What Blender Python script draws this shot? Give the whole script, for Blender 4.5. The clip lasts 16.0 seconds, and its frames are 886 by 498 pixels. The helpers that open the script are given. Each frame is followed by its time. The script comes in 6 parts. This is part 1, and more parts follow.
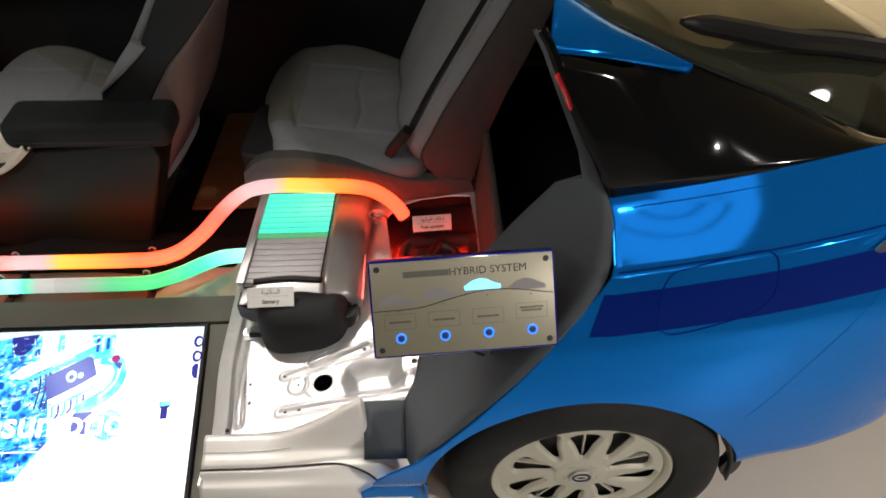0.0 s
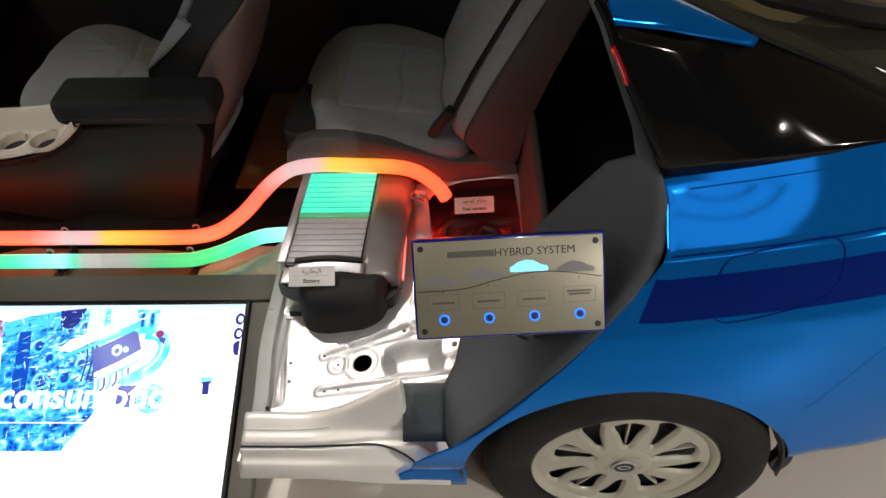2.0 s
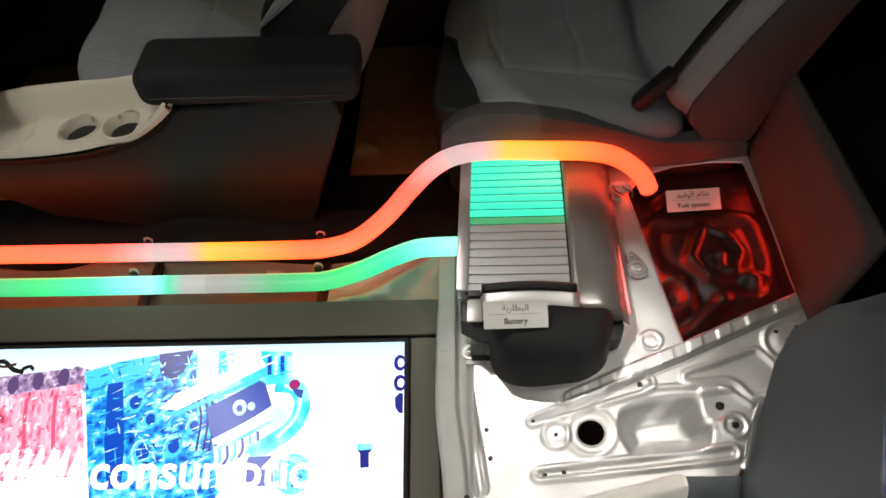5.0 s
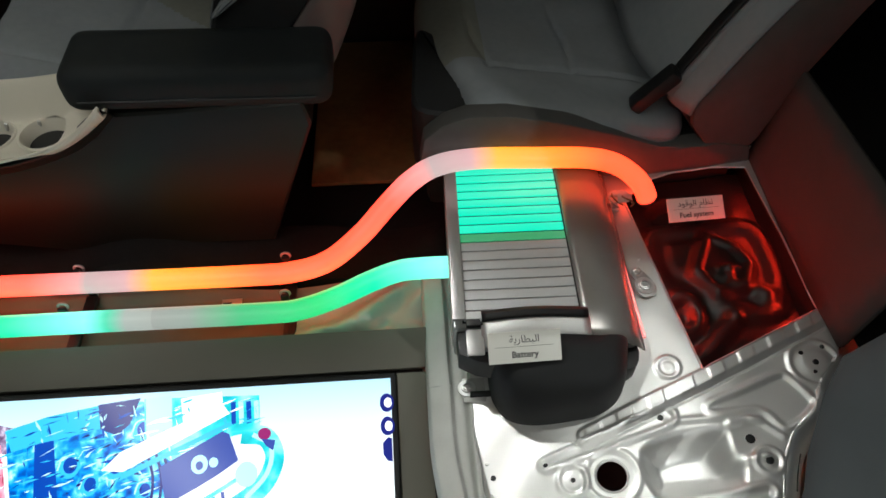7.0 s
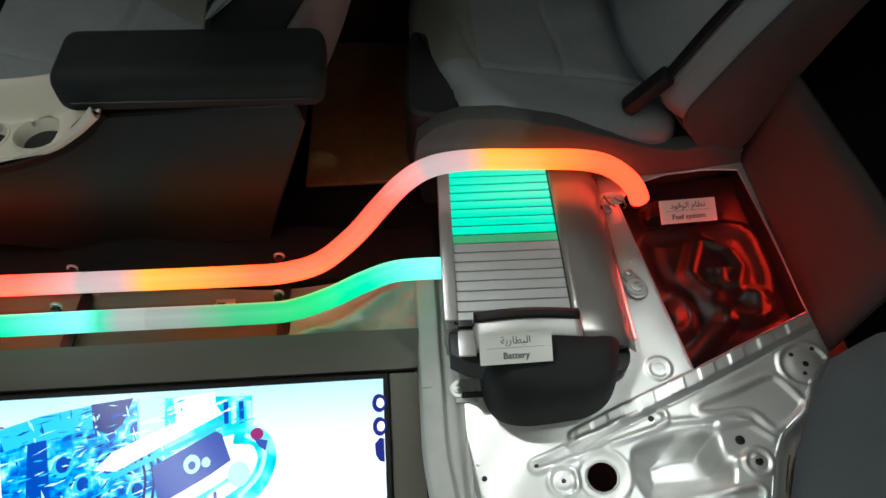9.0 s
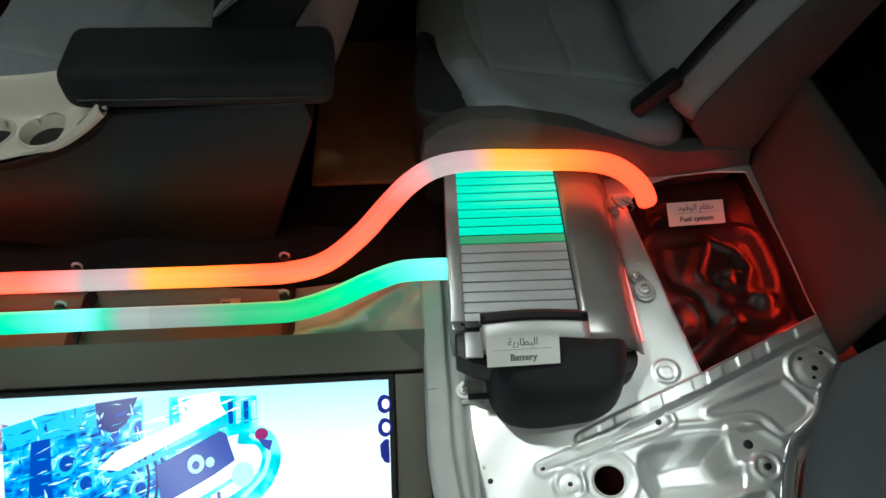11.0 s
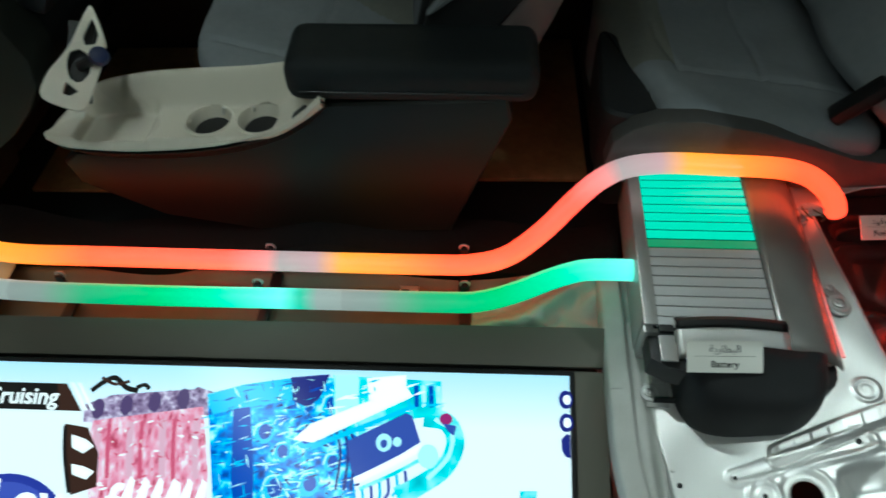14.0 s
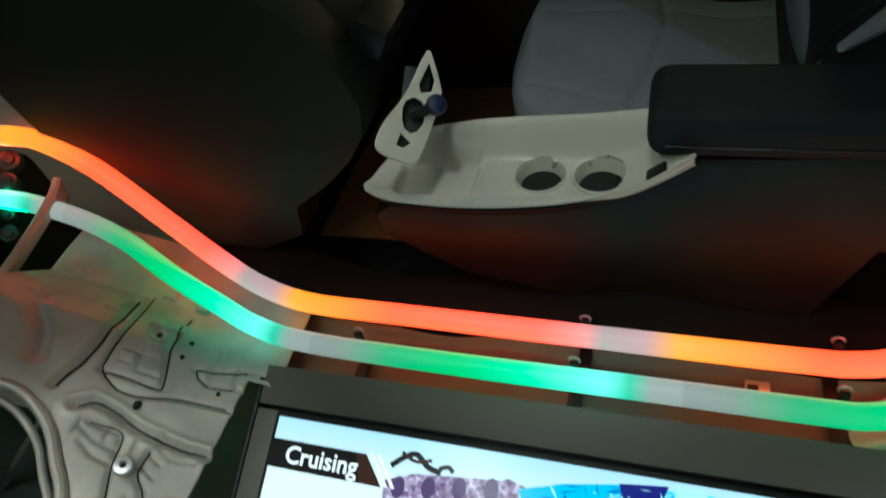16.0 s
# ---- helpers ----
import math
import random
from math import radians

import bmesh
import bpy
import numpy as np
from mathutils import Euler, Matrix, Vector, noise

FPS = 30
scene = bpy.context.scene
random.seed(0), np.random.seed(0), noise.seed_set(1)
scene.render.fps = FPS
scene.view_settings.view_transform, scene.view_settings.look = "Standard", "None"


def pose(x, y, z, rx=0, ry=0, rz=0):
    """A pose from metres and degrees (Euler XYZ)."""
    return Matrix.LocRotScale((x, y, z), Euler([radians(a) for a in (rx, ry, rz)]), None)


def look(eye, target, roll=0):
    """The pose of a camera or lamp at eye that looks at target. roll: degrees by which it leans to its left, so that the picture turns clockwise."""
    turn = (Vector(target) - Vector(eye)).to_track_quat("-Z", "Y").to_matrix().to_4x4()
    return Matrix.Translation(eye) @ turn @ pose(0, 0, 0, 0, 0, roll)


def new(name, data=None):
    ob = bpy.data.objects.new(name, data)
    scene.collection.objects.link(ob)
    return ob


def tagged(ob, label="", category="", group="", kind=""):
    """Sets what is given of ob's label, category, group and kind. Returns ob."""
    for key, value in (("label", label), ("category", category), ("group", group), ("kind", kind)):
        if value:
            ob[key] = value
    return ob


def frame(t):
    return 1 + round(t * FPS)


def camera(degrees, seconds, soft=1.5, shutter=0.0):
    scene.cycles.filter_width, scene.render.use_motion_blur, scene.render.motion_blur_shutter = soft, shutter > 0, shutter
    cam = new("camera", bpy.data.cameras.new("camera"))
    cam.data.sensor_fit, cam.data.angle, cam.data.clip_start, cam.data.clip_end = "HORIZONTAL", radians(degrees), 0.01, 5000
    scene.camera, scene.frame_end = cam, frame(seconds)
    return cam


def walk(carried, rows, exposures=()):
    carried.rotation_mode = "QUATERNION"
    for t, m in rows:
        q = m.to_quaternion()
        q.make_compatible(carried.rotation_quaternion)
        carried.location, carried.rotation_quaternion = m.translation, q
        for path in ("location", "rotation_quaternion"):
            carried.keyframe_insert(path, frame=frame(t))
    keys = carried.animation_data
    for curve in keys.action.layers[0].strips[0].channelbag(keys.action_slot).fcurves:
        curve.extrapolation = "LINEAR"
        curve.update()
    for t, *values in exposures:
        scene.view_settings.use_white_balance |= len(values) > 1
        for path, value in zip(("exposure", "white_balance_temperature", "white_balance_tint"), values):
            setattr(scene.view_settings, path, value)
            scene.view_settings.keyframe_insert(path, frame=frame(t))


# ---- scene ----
cam = camera(66.7, 16.0, soft=1.6, shutter=0.5)
PATH = [
    (0, (0.508, 0.502, 1.729), (0.507, 1.942, 0.341), -1.8),
    (0.5, (0.5, 0.506, 1.719), (0.458, 1.919, 0.304), -2.1),
    (1, (0.489, 0.515, 1.716), (0.406, 1.931, 0.305), -3.5),
    (1.5, (0.488, 0.514, 1.708), (0.381, 1.918, 0.288), -3.5),
    (2, (0.494, 0.516, 1.703), (0.382, 1.925, 0.288), -3.9),
    (2.5, (0.488, 0.519, 1.705), (0.399, 1.93, 0.289), -3.1),
    (3, (0.454, 0.556, 1.686), (0.34, 1.94, 0.247), -3.7),
    (3.5, (0.351, 0.67, 1.638), (0.157, 2.117, 0.271), -4.0),
    (4, (0.187, 0.773, 1.571), (-0.006, 2.189, 0.172), -4.7),
    (4.2, (0.144, 0.812, 1.559), (-0.044, 2.193, 0.125), -5.3),
    (6.3, (-0.121, 1.102, 1.4), (-0.08, 2.351, -0.162), -1.0),
    (6.5, (-0.121, 1.103, 1.4), (-0.065, 2.369, -0.148), -0.2),
    (7, (-0.117, 1.108, 1.395), (-0.032, 2.382, -0.144), -0.1),
    (7.5, (-0.111, 1.109, 1.398), (-0.046, 2.389, -0.138), -0.8),
    (8, (-0.108, 1.113, 1.396), (-0.028, 2.39, -0.141), -0.1),
    (8.5, (-0.107, 1.106, 1.401), (-0.017, 2.379, -0.139), 0.2),
    (11, (-0.117, 1.112, 1.395), (-0.03, 2.386, -0.144), 0.6),
    (11.5, (-0.122, 1.109, 1.399), (-0.042, 2.388, -0.136), 0.3),
    (12, (-0.124, 1.109, 1.4), (-0.057, 2.386, -0.138), 0.0),
    (12.5, (-0.142, 1.108, 1.4), (-0.153, 2.386, -0.138), -2.5),
    (13, (-0.18, 1.109, 1.393), (-0.218, 2.365, -0.162), -2.5),
    (13.5, (-0.25, 1.107, 1.4), (-0.329, 2.344, -0.17), -2.3),
    (14, (-0.332, 1.1, 1.418), (-0.466, 2.363, -0.126), -3.9),
    (14.5, (-0.41, 1.082, 1.424), (-0.7, 2.344, -0.101), -7.5),
    (15, (-0.48, 1.091, 1.422), (-0.987, 2.288, -0.098), -11.8),
    (15.5, (-0.578, 1.134, 1.363), (-1.204, 2.365, -0.083), -14.3),
    (16, (-0.65, 1.244, 1.354), (-1.301, 2.487, -0.071), -16.6),
]
EXPOSURES = [(0.0, 0.38, 6680, 16), (0.7, 0.30, 6680, 16), (1.5, 0.18, 6680, 16), (3.0, 0.18, 6680, 15), (4.2, 0.24, 6680, 14), (6.3, -0.05, 6350, 7), (8.0, -0.05, 6080, 2), (11.0, -0.1, 5800, -4), (12.5, -0.16, 5600, -6), (14.5, -0.33, 5520, -13), (15.3, -0.33, 5500, -14), (16.0, -0.32, 5620, -9)]
walk(cam, [(t, look(eye, target, roll)) for t, eye, target, roll in PATH], EXPOSURES)

# ---- world and lamps: a dim hall with ceiling spots ----
world = bpy.data.worlds.new("hall_air")
scene.world = world
world.use_nodes = True
world.node_tree.nodes["Background"].inputs[0].default_value = (0.020, 0.021, 0.023, 1)
world.node_tree.nodes["Background"].inputs[1].default_value = 0.6


def spot(name, eye, target, watts, size, blend, radius, color):
    d = bpy.data.lights.new(name, "SPOT")
    d.energy, d.spot_size, d.spot_blend, d.shadow_soft_size, d.color = watts, radians(size), blend, radius, color
    ob = new(name, d)
    ob.matrix_world = look(eye, target)
    return ob


def area(name, eye, target, watts, w, h, color):
    d = bpy.data.lights.new(name, "AREA")
    d.energy, d.shape, d.size, d.size_y, d.color = watts, "RECTANGLE", w, h, color
    ob = new(name, d)
    ob.matrix_world = look(eye, target)
    return ob


SPOTS = [
    ((-1.00, 3.02, 3.30), (0.22, 1.32, 0.25), 222, 20),
    ((-1.45, 1.30, 3.30), (-1.50, 1.47, 0.30), 124, 16),
    ((1.05, -0.95, 3.25), (1.05, 1.25, 0.40), 22, 44),
    ((3.60, -2.20, 3.30), (1.75, 1.00, 0.25), 500, 44),
    # unseen spot, added to brighten the right side of the floor pan
    ((1.05, 2.15, 3.30), (0.44, 1.52, 0.28), 85, 17),
    ((-0.80, 1.50, 3.30), (-0.88, 2.12, 0.55), 55, 22),
    ((0.10, 1.80, 3.30), (0.15, 2.50, 0.55), 11, 30),
]
for n, (eye, target, watts, size) in enumerate(SPOTS):
    spot("ceiling_spot_lamp", eye, target, watts, size, 0.9, 0.06, (1.0, 0.975, 0.915))
STRIPS = [
    ("hall_light_strip", (-1.5, 0.1, 3.35), (0.4, 1.4, 0.5), 21, 3.0, 0.3, (1.0, 0.965, 0.88)),
    ("wall_washer_strip", (2.5, 6.9, 3.4), (3.0, 8.0, 1.2), 260, 5.0, 0.2, (1.0, 0.85, 0.60)),
]
for strip in STRIPS:
    area(*strip)


# ---- materials ----


def mat(name, color, rough=0.5, metal=0.0, vary=0.12, scale=18.0, bump=0.0, bump_scale=120.0, coat=0.0, rough_vary=0.12, spec=0.5, stretch=(1, 1, 1), coat_rough=0.04):
    m = bpy.data.materials.new(name)
    m.use_nodes = True
    nt = m.node_tree
    b = nt.nodes["Principled BSDF"]
    co = nt.nodes.new("ShaderNodeTexCoord")
    mp = nt.nodes.new("ShaderNodeMapping")
    mp.inputs["Scale"].default_value = stretch
    nt.links.new(co.outputs["Object"], mp.inputs["Vector"])
    n1 = nt.nodes.new("ShaderNodeTexNoise")
    n1.inputs["Scale"].default_value, n1.inputs["Detail"].default_value = scale, 6
    n2 = nt.nodes.new("ShaderNodeTexNoise")
    n2.inputs["Scale"].default_value, n2.inputs["Detail"].default_value = scale * 0.22, 3
    mix = nt.nodes.new("ShaderNodeMath")
    mix.operation = "ADD"
    for n in (n1, n2):
        nt.links.new(mp.outputs["Vector"], n.inputs["Vector"])
    nt.links.new(n1.outputs["Fac"], mix.inputs[0])
    nt.links.new(n2.outputs["Fac"], mix.inputs[1])
    ramp = nt.nodes.new("ShaderNodeMapRange")
    ramp.inputs["From Min"].default_value, ramp.inputs["From Max"].default_value = 0.6, 1.4
    ramp.inputs["To Min"].default_value, ramp.inputs["To Max"].default_value = 1 - vary, 1 + vary
    nt.links.new(mix.outputs[0], ramp.inputs["Value"])
    mul = nt.nodes.new("ShaderNodeVectorMath")
    mul.operation = "SCALE"
    mul.inputs[0].default_value = color
    nt.links.new(ramp.outputs["Result"], mul.inputs["Scale"])
    nt.links.new(mul.outputs["Vector"], b.inputs["Base Color"])
    rr = nt.nodes.new("ShaderNodeMapRange")
    rr.inputs["From Min"].default_value, rr.inputs["From Max"].default_value = 0.3, 0.7
    rr.inputs["To Min"].default_value, rr.inputs["To Max"].default_value = max(0.02, rough * (1 - rough_vary)), min(1, rough * (1 + rough_vary))
    nt.links.new(n2.outputs["Fac"], rr.inputs["Value"])
    nt.links.new(rr.outputs["Result"], b.inputs["Roughness"])
    b.inputs["Metallic"].default_value = metal
    b.inputs["Coat Weight"].default_value, b.inputs["Coat Roughness"].default_value = coat, coat_rough
    b.inputs["Specular IOR Level"].default_value = spec
    if bump:
        n3 = nt.nodes.new("ShaderNodeTexNoise")
        n3.inputs["Scale"].default_value, n3.inputs["Detail"].default_value = bump_scale, 4
        nt.links.new(mp.outputs["Vector"], n3.inputs["Vector"])
        bp = nt.nodes.new("ShaderNodeBump")
        bp.inputs["Strength"].default_value, bp.inputs["Distance"].default_value = bump, 0.002
        nt.links.new(n3.outputs["Fac"], bp.inputs["Height"])
        nt.links.new(bp.outputs["Normal"], b.inputs["Normal"])
    return m


def glow(name, color, strength, base=(0.6, 0.6, 0.6), rough=0.3):
    m = bpy.data.materials.new(name)
    m.use_nodes = True
    b = m.node_tree.nodes["Principled BSDF"]
    b.inputs["Base Color"].default_value = (*base, 1)
    b.inputs["Roughness"].default_value = rough
    b.inputs["Emission Color"].default_value = (*color, 1)
    b.inputs["Emission Strength"].default_value = strength
    return m


def running_glow(name, stops, period, shift, strength):
    """Lit tubing: the colour runs along the tube's length, which the mesh carries as its u."""
    m = bpy.data.materials.new(name)
    m.use_nodes = True
    nt = m.node_tree
    b = nt.nodes["Principled BSDF"]
    uv = nt.nodes.new("ShaderNodeUVMap")
    sep = nt.nodes.new("ShaderNodeSeparateXYZ")
    nt.links.new(uv.outputs["UV"], sep.inputs[0])
    add = nt.nodes.new("ShaderNodeMath")
    add.operation = "ADD"
    add.inputs[1].default_value = shift
    nt.links.new(sep.outputs["X"], add.inputs[0])
    div = nt.nodes.new("ShaderNodeMath")
    div.operation = "DIVIDE"
    div.inputs[1].default_value = period
    nt.links.new(add.outputs[0], div.inputs[0])
    fr = nt.nodes.new("ShaderNodeMath")
    fr.operation = "FRACT"
    nt.links.new(div.outputs[0], fr.inputs[0])
    ramp = nt.nodes.new("ShaderNodeValToRGB")
    el = ramp.color_ramp.elements
    while len(el) < len(stops):
        el.new(0.5)
    for e, (p, c) in zip(el, stops):
        e.position, e.color = p, (*c, 1)
    nt.links.new(fr.outputs[0], ramp.inputs[0])
    nt.links.new(ramp.outputs[0], b.inputs["Emission Color"])
    b.inputs["Emission Strength"].default_value = strength
    b.inputs["Base Color"].default_value = (0.28, 0.28, 0.26, 1)
    b.inputs["Roughness"].default_value = 0.35
    return m


BLUE = mat("blue_paint", (0.000, 0.190, 0.680), 0.07, 0.58, 0.03, 300, rough_vary=0.03, spec=0.05)
STRIPE = mat("deep_blue", (0.000, 0.014, 0.170), 0.4, 0.2, 0.04, 300, coat=0.15, rough_vary=0.05, spec=0.1)
GLOSS = mat("gloss_black", (0.006, 0.006, 0.006), 0.06, 0, 0.1, 20, spec=0.4)
STEEL = mat("zinc_steel", (0.72, 0.72, 0.71), 0.40, 0.75, 0.05, 9, 0.02, 260)
STEEL2 = mat("toe_steel", (0.50, 0.455, 0.395), 0.50, 0.35, 0.36, 11, 0.08, 160)
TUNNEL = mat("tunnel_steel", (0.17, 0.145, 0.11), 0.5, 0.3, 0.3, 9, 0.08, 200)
ZINC = mat("dull_zinc", (0.50, 0.50, 0.48), 0.62, 0.15, 0.12, 22, 0.05, 160)
SILL = mat("sill_paint", (0.84, 0.82, 0.76), 0.4, 0.15, 0.04, 10, 0.02, 200, coat=0.3)
CAST = mat("battery_case", (0.47, 0.47, 0.46), 0.36, 0.4, 0.08, 12, 0.05, 300)
PLATE = mat("grey_board", (0.082, 0.092, 0.100), 0.7, 0, 0.05, 30, 0.05, 300, spec=0.2)
BOARD = mat("olive_board", (0.165, 0.158, 0.128), 0.5, 0.1, 0.04, 14, 0.02, 300)
SEAT = mat("seat_cloth", (0.240, 0.258, 0.275), 0.85, 0, 0.07, 60, 0.35, 900, spec=0.2)
SEAT_INSERT = mat("seat_insert_cloth", (0.215, 0.218, 0.195), 0.9, 0, 0.08, 60, 0.4, 900, spec=0.15)
SHELL = mat("seat_back_shell", (0.150, 0.118, 0.112), 0.55, 0, 0.08, 30, 0.1, 400)
BOARD_DARK = mat("wheelhouse_green", (0.030, 0.042, 0.038), 0.6, 0, 0.15, 10, 0.1, 200)
BULK = mat("bulkhead_board", (0.060, 0.054, 0.052), 0.7, 0, 0.08, 30, 0.1, 300)
SEAT_CUT = mat("seat_side", (0.088, 0.086, 0.083), 0.8, 0, 0.1, 40, 0.2, 500, spec=0.2)
DARK = mat("dark_trim", (0.016, 0.017, 0.018), 0.6, 0, 0.2, 40, 0.2, 700, spec=0.35)
LEATHER = mat("armrest_skin", (0.013, 0.016, 0.017), 0.65, 0, 0.15, 60, 0.35, 700, spec=0.25)
CARPET = mat("carpet", (0.011, 0.010, 0.010), 0.95, 0, 0.3, 120, 0.6, 800, spec=0.1)
MAT_BROWN = mat("brown_mat", (0.24, 0.13, 0.055), 0.9, 0, 0.2, 50, 0.4, 600, spec=0.15)
DASHM = mat("dash_cut_face", (0.019, 0.021, 0.017), 0.5, 0, 0.12, 30, 0.12, 600, spec=0.22)
CONSOLE = mat("console_side", (0.0095, 0.0105, 0.0085), 0.42, 0, 0.12, 30, 0.12, 600, spec=0.22)
CREAM = mat("cream_plastic", (0.76, 0.71, 0.60), 0.3, 0, 0.03, 10, 0.02, 300)
BLACKP = mat("black_plastic", (0.010, 0.010, 0.011), 0.46, 0, 0.12, 30, 0.15, 500)
FANBLACK = mat("matt_black_plastic", (0.012, 0.0125, 0.0135), 0.62, 0, 0.12, 30, 0.25, 700, spec=0.22)
TANK = mat("tank_black", (0.012, 0.010, 0.010), 0.40, 0.0, 0.2, 14, 0.04, 200)
RUBBER = mat("tyre_rubber", (0.008, 0.008, 0.008), 0.85, 0, 0.15, 40, 0.2, 400)
ALLOY = mat("alloy_silver", (0.47, 0.455, 0.37), 0.35, 0.2, 0.03, 20, coat=0.4)
CHROME = mat("chrome", (0.75, 0.75, 0.75), 0.15, 1.0, 0.03, 20)
CARD = mat("card_white", (0.74, 0.73, 0.68), 0.5, 0, 0.03, 30)
INK = mat("ink", (0.02, 0.02, 0.02), 0.6, 0, 0.05, 30)
CLEAR = mat("battery_side_cover", (0.30, 0.285, 0.27), 0.24, 0.45, 0.15, 10)
INK_GREY = mat("ink_grey", (0.13, 0.125, 0.10), 0.6, 0, 0.05, 30)
PANELFACE = mat("panel_face", (0.320, 0.298, 0.215), 0.40, 0.3, 0.04, 30, 0.02, 500)
WIRE_BROWN = mat("wire_brown", (0.20, 0.11, 0.05), 0.5)
PANELBLUE = mat("panel_blue", (0.004, 0.012, 0.24), 0.15, 0, 0.05, 20, coat=0.6)
FLOORT = mat("floor_tile", (0.60, 0.57, 0.49), 0.42, 0, 0.05, 3, 0.01, 90)
WALLW = mat("hall_wall_warm", (0.42, 0.37, 0.24), 0.8, 0, 0.2, 1.5, 0.1, 80)
WALLM = mat("hall_wall", (0.022, 0.022, 0.022), 0.8, 0, 0.1, 4, 0.1, 80)
CEILM = mat("hall_ceiling", (0.30, 0.27, 0.19), 0.8, 0, 0.1, 2, 0.1, 80)
GLASS_TINT = mat("tinted_glass", (0.030, 0.032, 0.021), 0.03, 0, 0.05, 5, spec=0.6)
LAMPBODY = mat("lamp_metal", (0.05, 0.05, 0.05), 0.4, 0.5)
TAIL = mat("tail_lamp", (0.30, 0.25, 0.20), 0.12, 0.3, 0.1, 60, coat=1)
BROWNWOOD = mat("brown_leg", (0.035, 0.025, 0.02), 0.6, 0, 0.2, 30)
LAMP_ON = glow("lamp_lens_lit", (1, 0.96, 0.9), 14)
def screen_ground(name, top, low, y0, y1, strength):
    """The lit ground of the picture, paling downwards."""
    m = bpy.data.materials.new(name)
    m.use_nodes = True
    nt = m.node_tree
    b = nt.nodes["Principled BSDF"]
    co = nt.nodes.new("ShaderNodeTexCoord")
    sep = nt.nodes.new("ShaderNodeSeparateXYZ")
    rng = nt.nodes.new("ShaderNodeMapRange")
    ramp = nt.nodes.new("ShaderNodeValToRGB")
    nt.links.new(co.outputs["Object"], sep.inputs[0])
    nt.links.new(sep.outputs["Y"], rng.inputs["Value"])
    rng.inputs["From Min"].default_value, rng.inputs["From Max"].default_value = y0, y1
    nt.links.new(rng.outputs["Result"], ramp.inputs[0])
    ramp.color_ramp.elements[0].color, ramp.color_ramp.elements[1].color = (*top, 1), (*low, 1)
    nt.links.new(ramp.outputs[0], b.inputs["Emission Color"])
    b.inputs["Emission Strength"].default_value = strength
    b.inputs["Base Color"].default_value = (0.02, 0.02, 0.02, 1)
    b.inputs["Roughness"].default_value = 0.15
    return m


SCREEN_BACK = screen_ground("screen_sky", (0.55, 0.82, 0.96), (0.95, 0.99, 1.0), 1.735, 1.64, 1.3)
RED_RUN = [(0.0, (0.62, 0.42, 0.42)), (0.10, (0.80, 0.42, 0.44)), (0.17, (1.7, 0.55, 0.01)), (0.30, (2.4, 0.42, 0.01)), (0.46, (3.4, 0.17, 0.03)), (0.85, (3.5, 0.15, 0.08)), (1.0, (0.62, 0.42, 0.42))]
GREEN_RUN = [(0.0, (0.36, 0.37, 0.34)), (0.10, (0.32, 0.38, 0.33)), (0.24, (0.04, 0.55, 0.20)), (0.45, (0.0, 0.80, 0.20)), (0.62, (0.01, 1.1, 0.50)), (0.82, (0.34, 1.45, 1.15)), (0.88, (0.05, 0.75, 0.45)), (0.93, (0.42, 0.46, 0.42)), (1.0, (0.42, 0.44, 0.40))]
RED_TUBE = running_glow("red_glow_tube", RED_RUN, 0.76, 0.639, 1.0)
GREEN_TUBE = running_glow("green_glow_tube", GREEN_RUN, 0.70, 0.267, 1.0)
CELL_ON = glow("cell_lit", (0.02, 0.98, 0.62), 0.92, (0.10, 0.12, 0.12))
CELL_DIM = glow("cell_half_lit", (0.0, 0.50, 0.16), 0.6, (0.2, 0.2, 0.2))
CELL_OFF = mat("cell_bar", (0.55, 0.555, 0.56), 0.45, 0.1, 0.05, 20)
CELL_BED = mat("cell_bed", (0.020, 0.020, 0.021), 0.7, 0, 0.1, 30, spec=0.1)
BTN_RING = glow("button_ring", (0.01, 0.30, 1.3), 1.0, (0.1, 0.1, 0.2))
BTN_CORE = glow("button_core", (0.004, 0.012, 0.10), 0.6, (0.03, 0.04, 0.08))
CARGLOW = glow("lit_car_mark", (0.02, 0.62, 1.0), 1.15)
CARDIM = mat("dim_car_mark", (0.285, 0.272, 0.275), 0.4)

# ---- building helpers ----


def thing(name, label, category, base=(0, 0, 0), group="", kind=""):
    ob = new(name)
    ob.location = base
    ob.empty_display_size = 0.05
    return tagged(ob, label, category, group, kind)


def world_of(ob):
    v = Vector((0, 0, 0))
    while ob:
        v += ob.location
        ob = ob.parent
    return v


def link(name, me, material, parent=None, label="", smooth=True):
    if material and not me.materials:
        me.materials.append(material)
    if smooth:
        me.shade_smooth()
        me.set_sharp_from_angle(angle=radians(35))
    ob = new(name, me)
    if parent:
        ob.parent = parent
        ob.location = -world_of(parent)
    if label:
        ob["label"] = label
    return ob


def part(name, bm, material, parent=None, label="", smooth=True):
    me = bpy.data.meshes.new(name)
    bmesh.ops.recalc_face_normals(bm, faces=bm.faces)
    bm.to_mesh(me)
    bm.free()
    return link(name, me, material, parent, label, smooth)


def mesh_part(name, verts, faces, material, parent=None, label="", smooth=True):
    me = bpy.data.meshes.new(name)
    me.from_pydata([tuple(v) for v in verts], [], [tuple(f) for f in faces])
    me.validate()
    return link(name, me, material, parent, label, smooth)


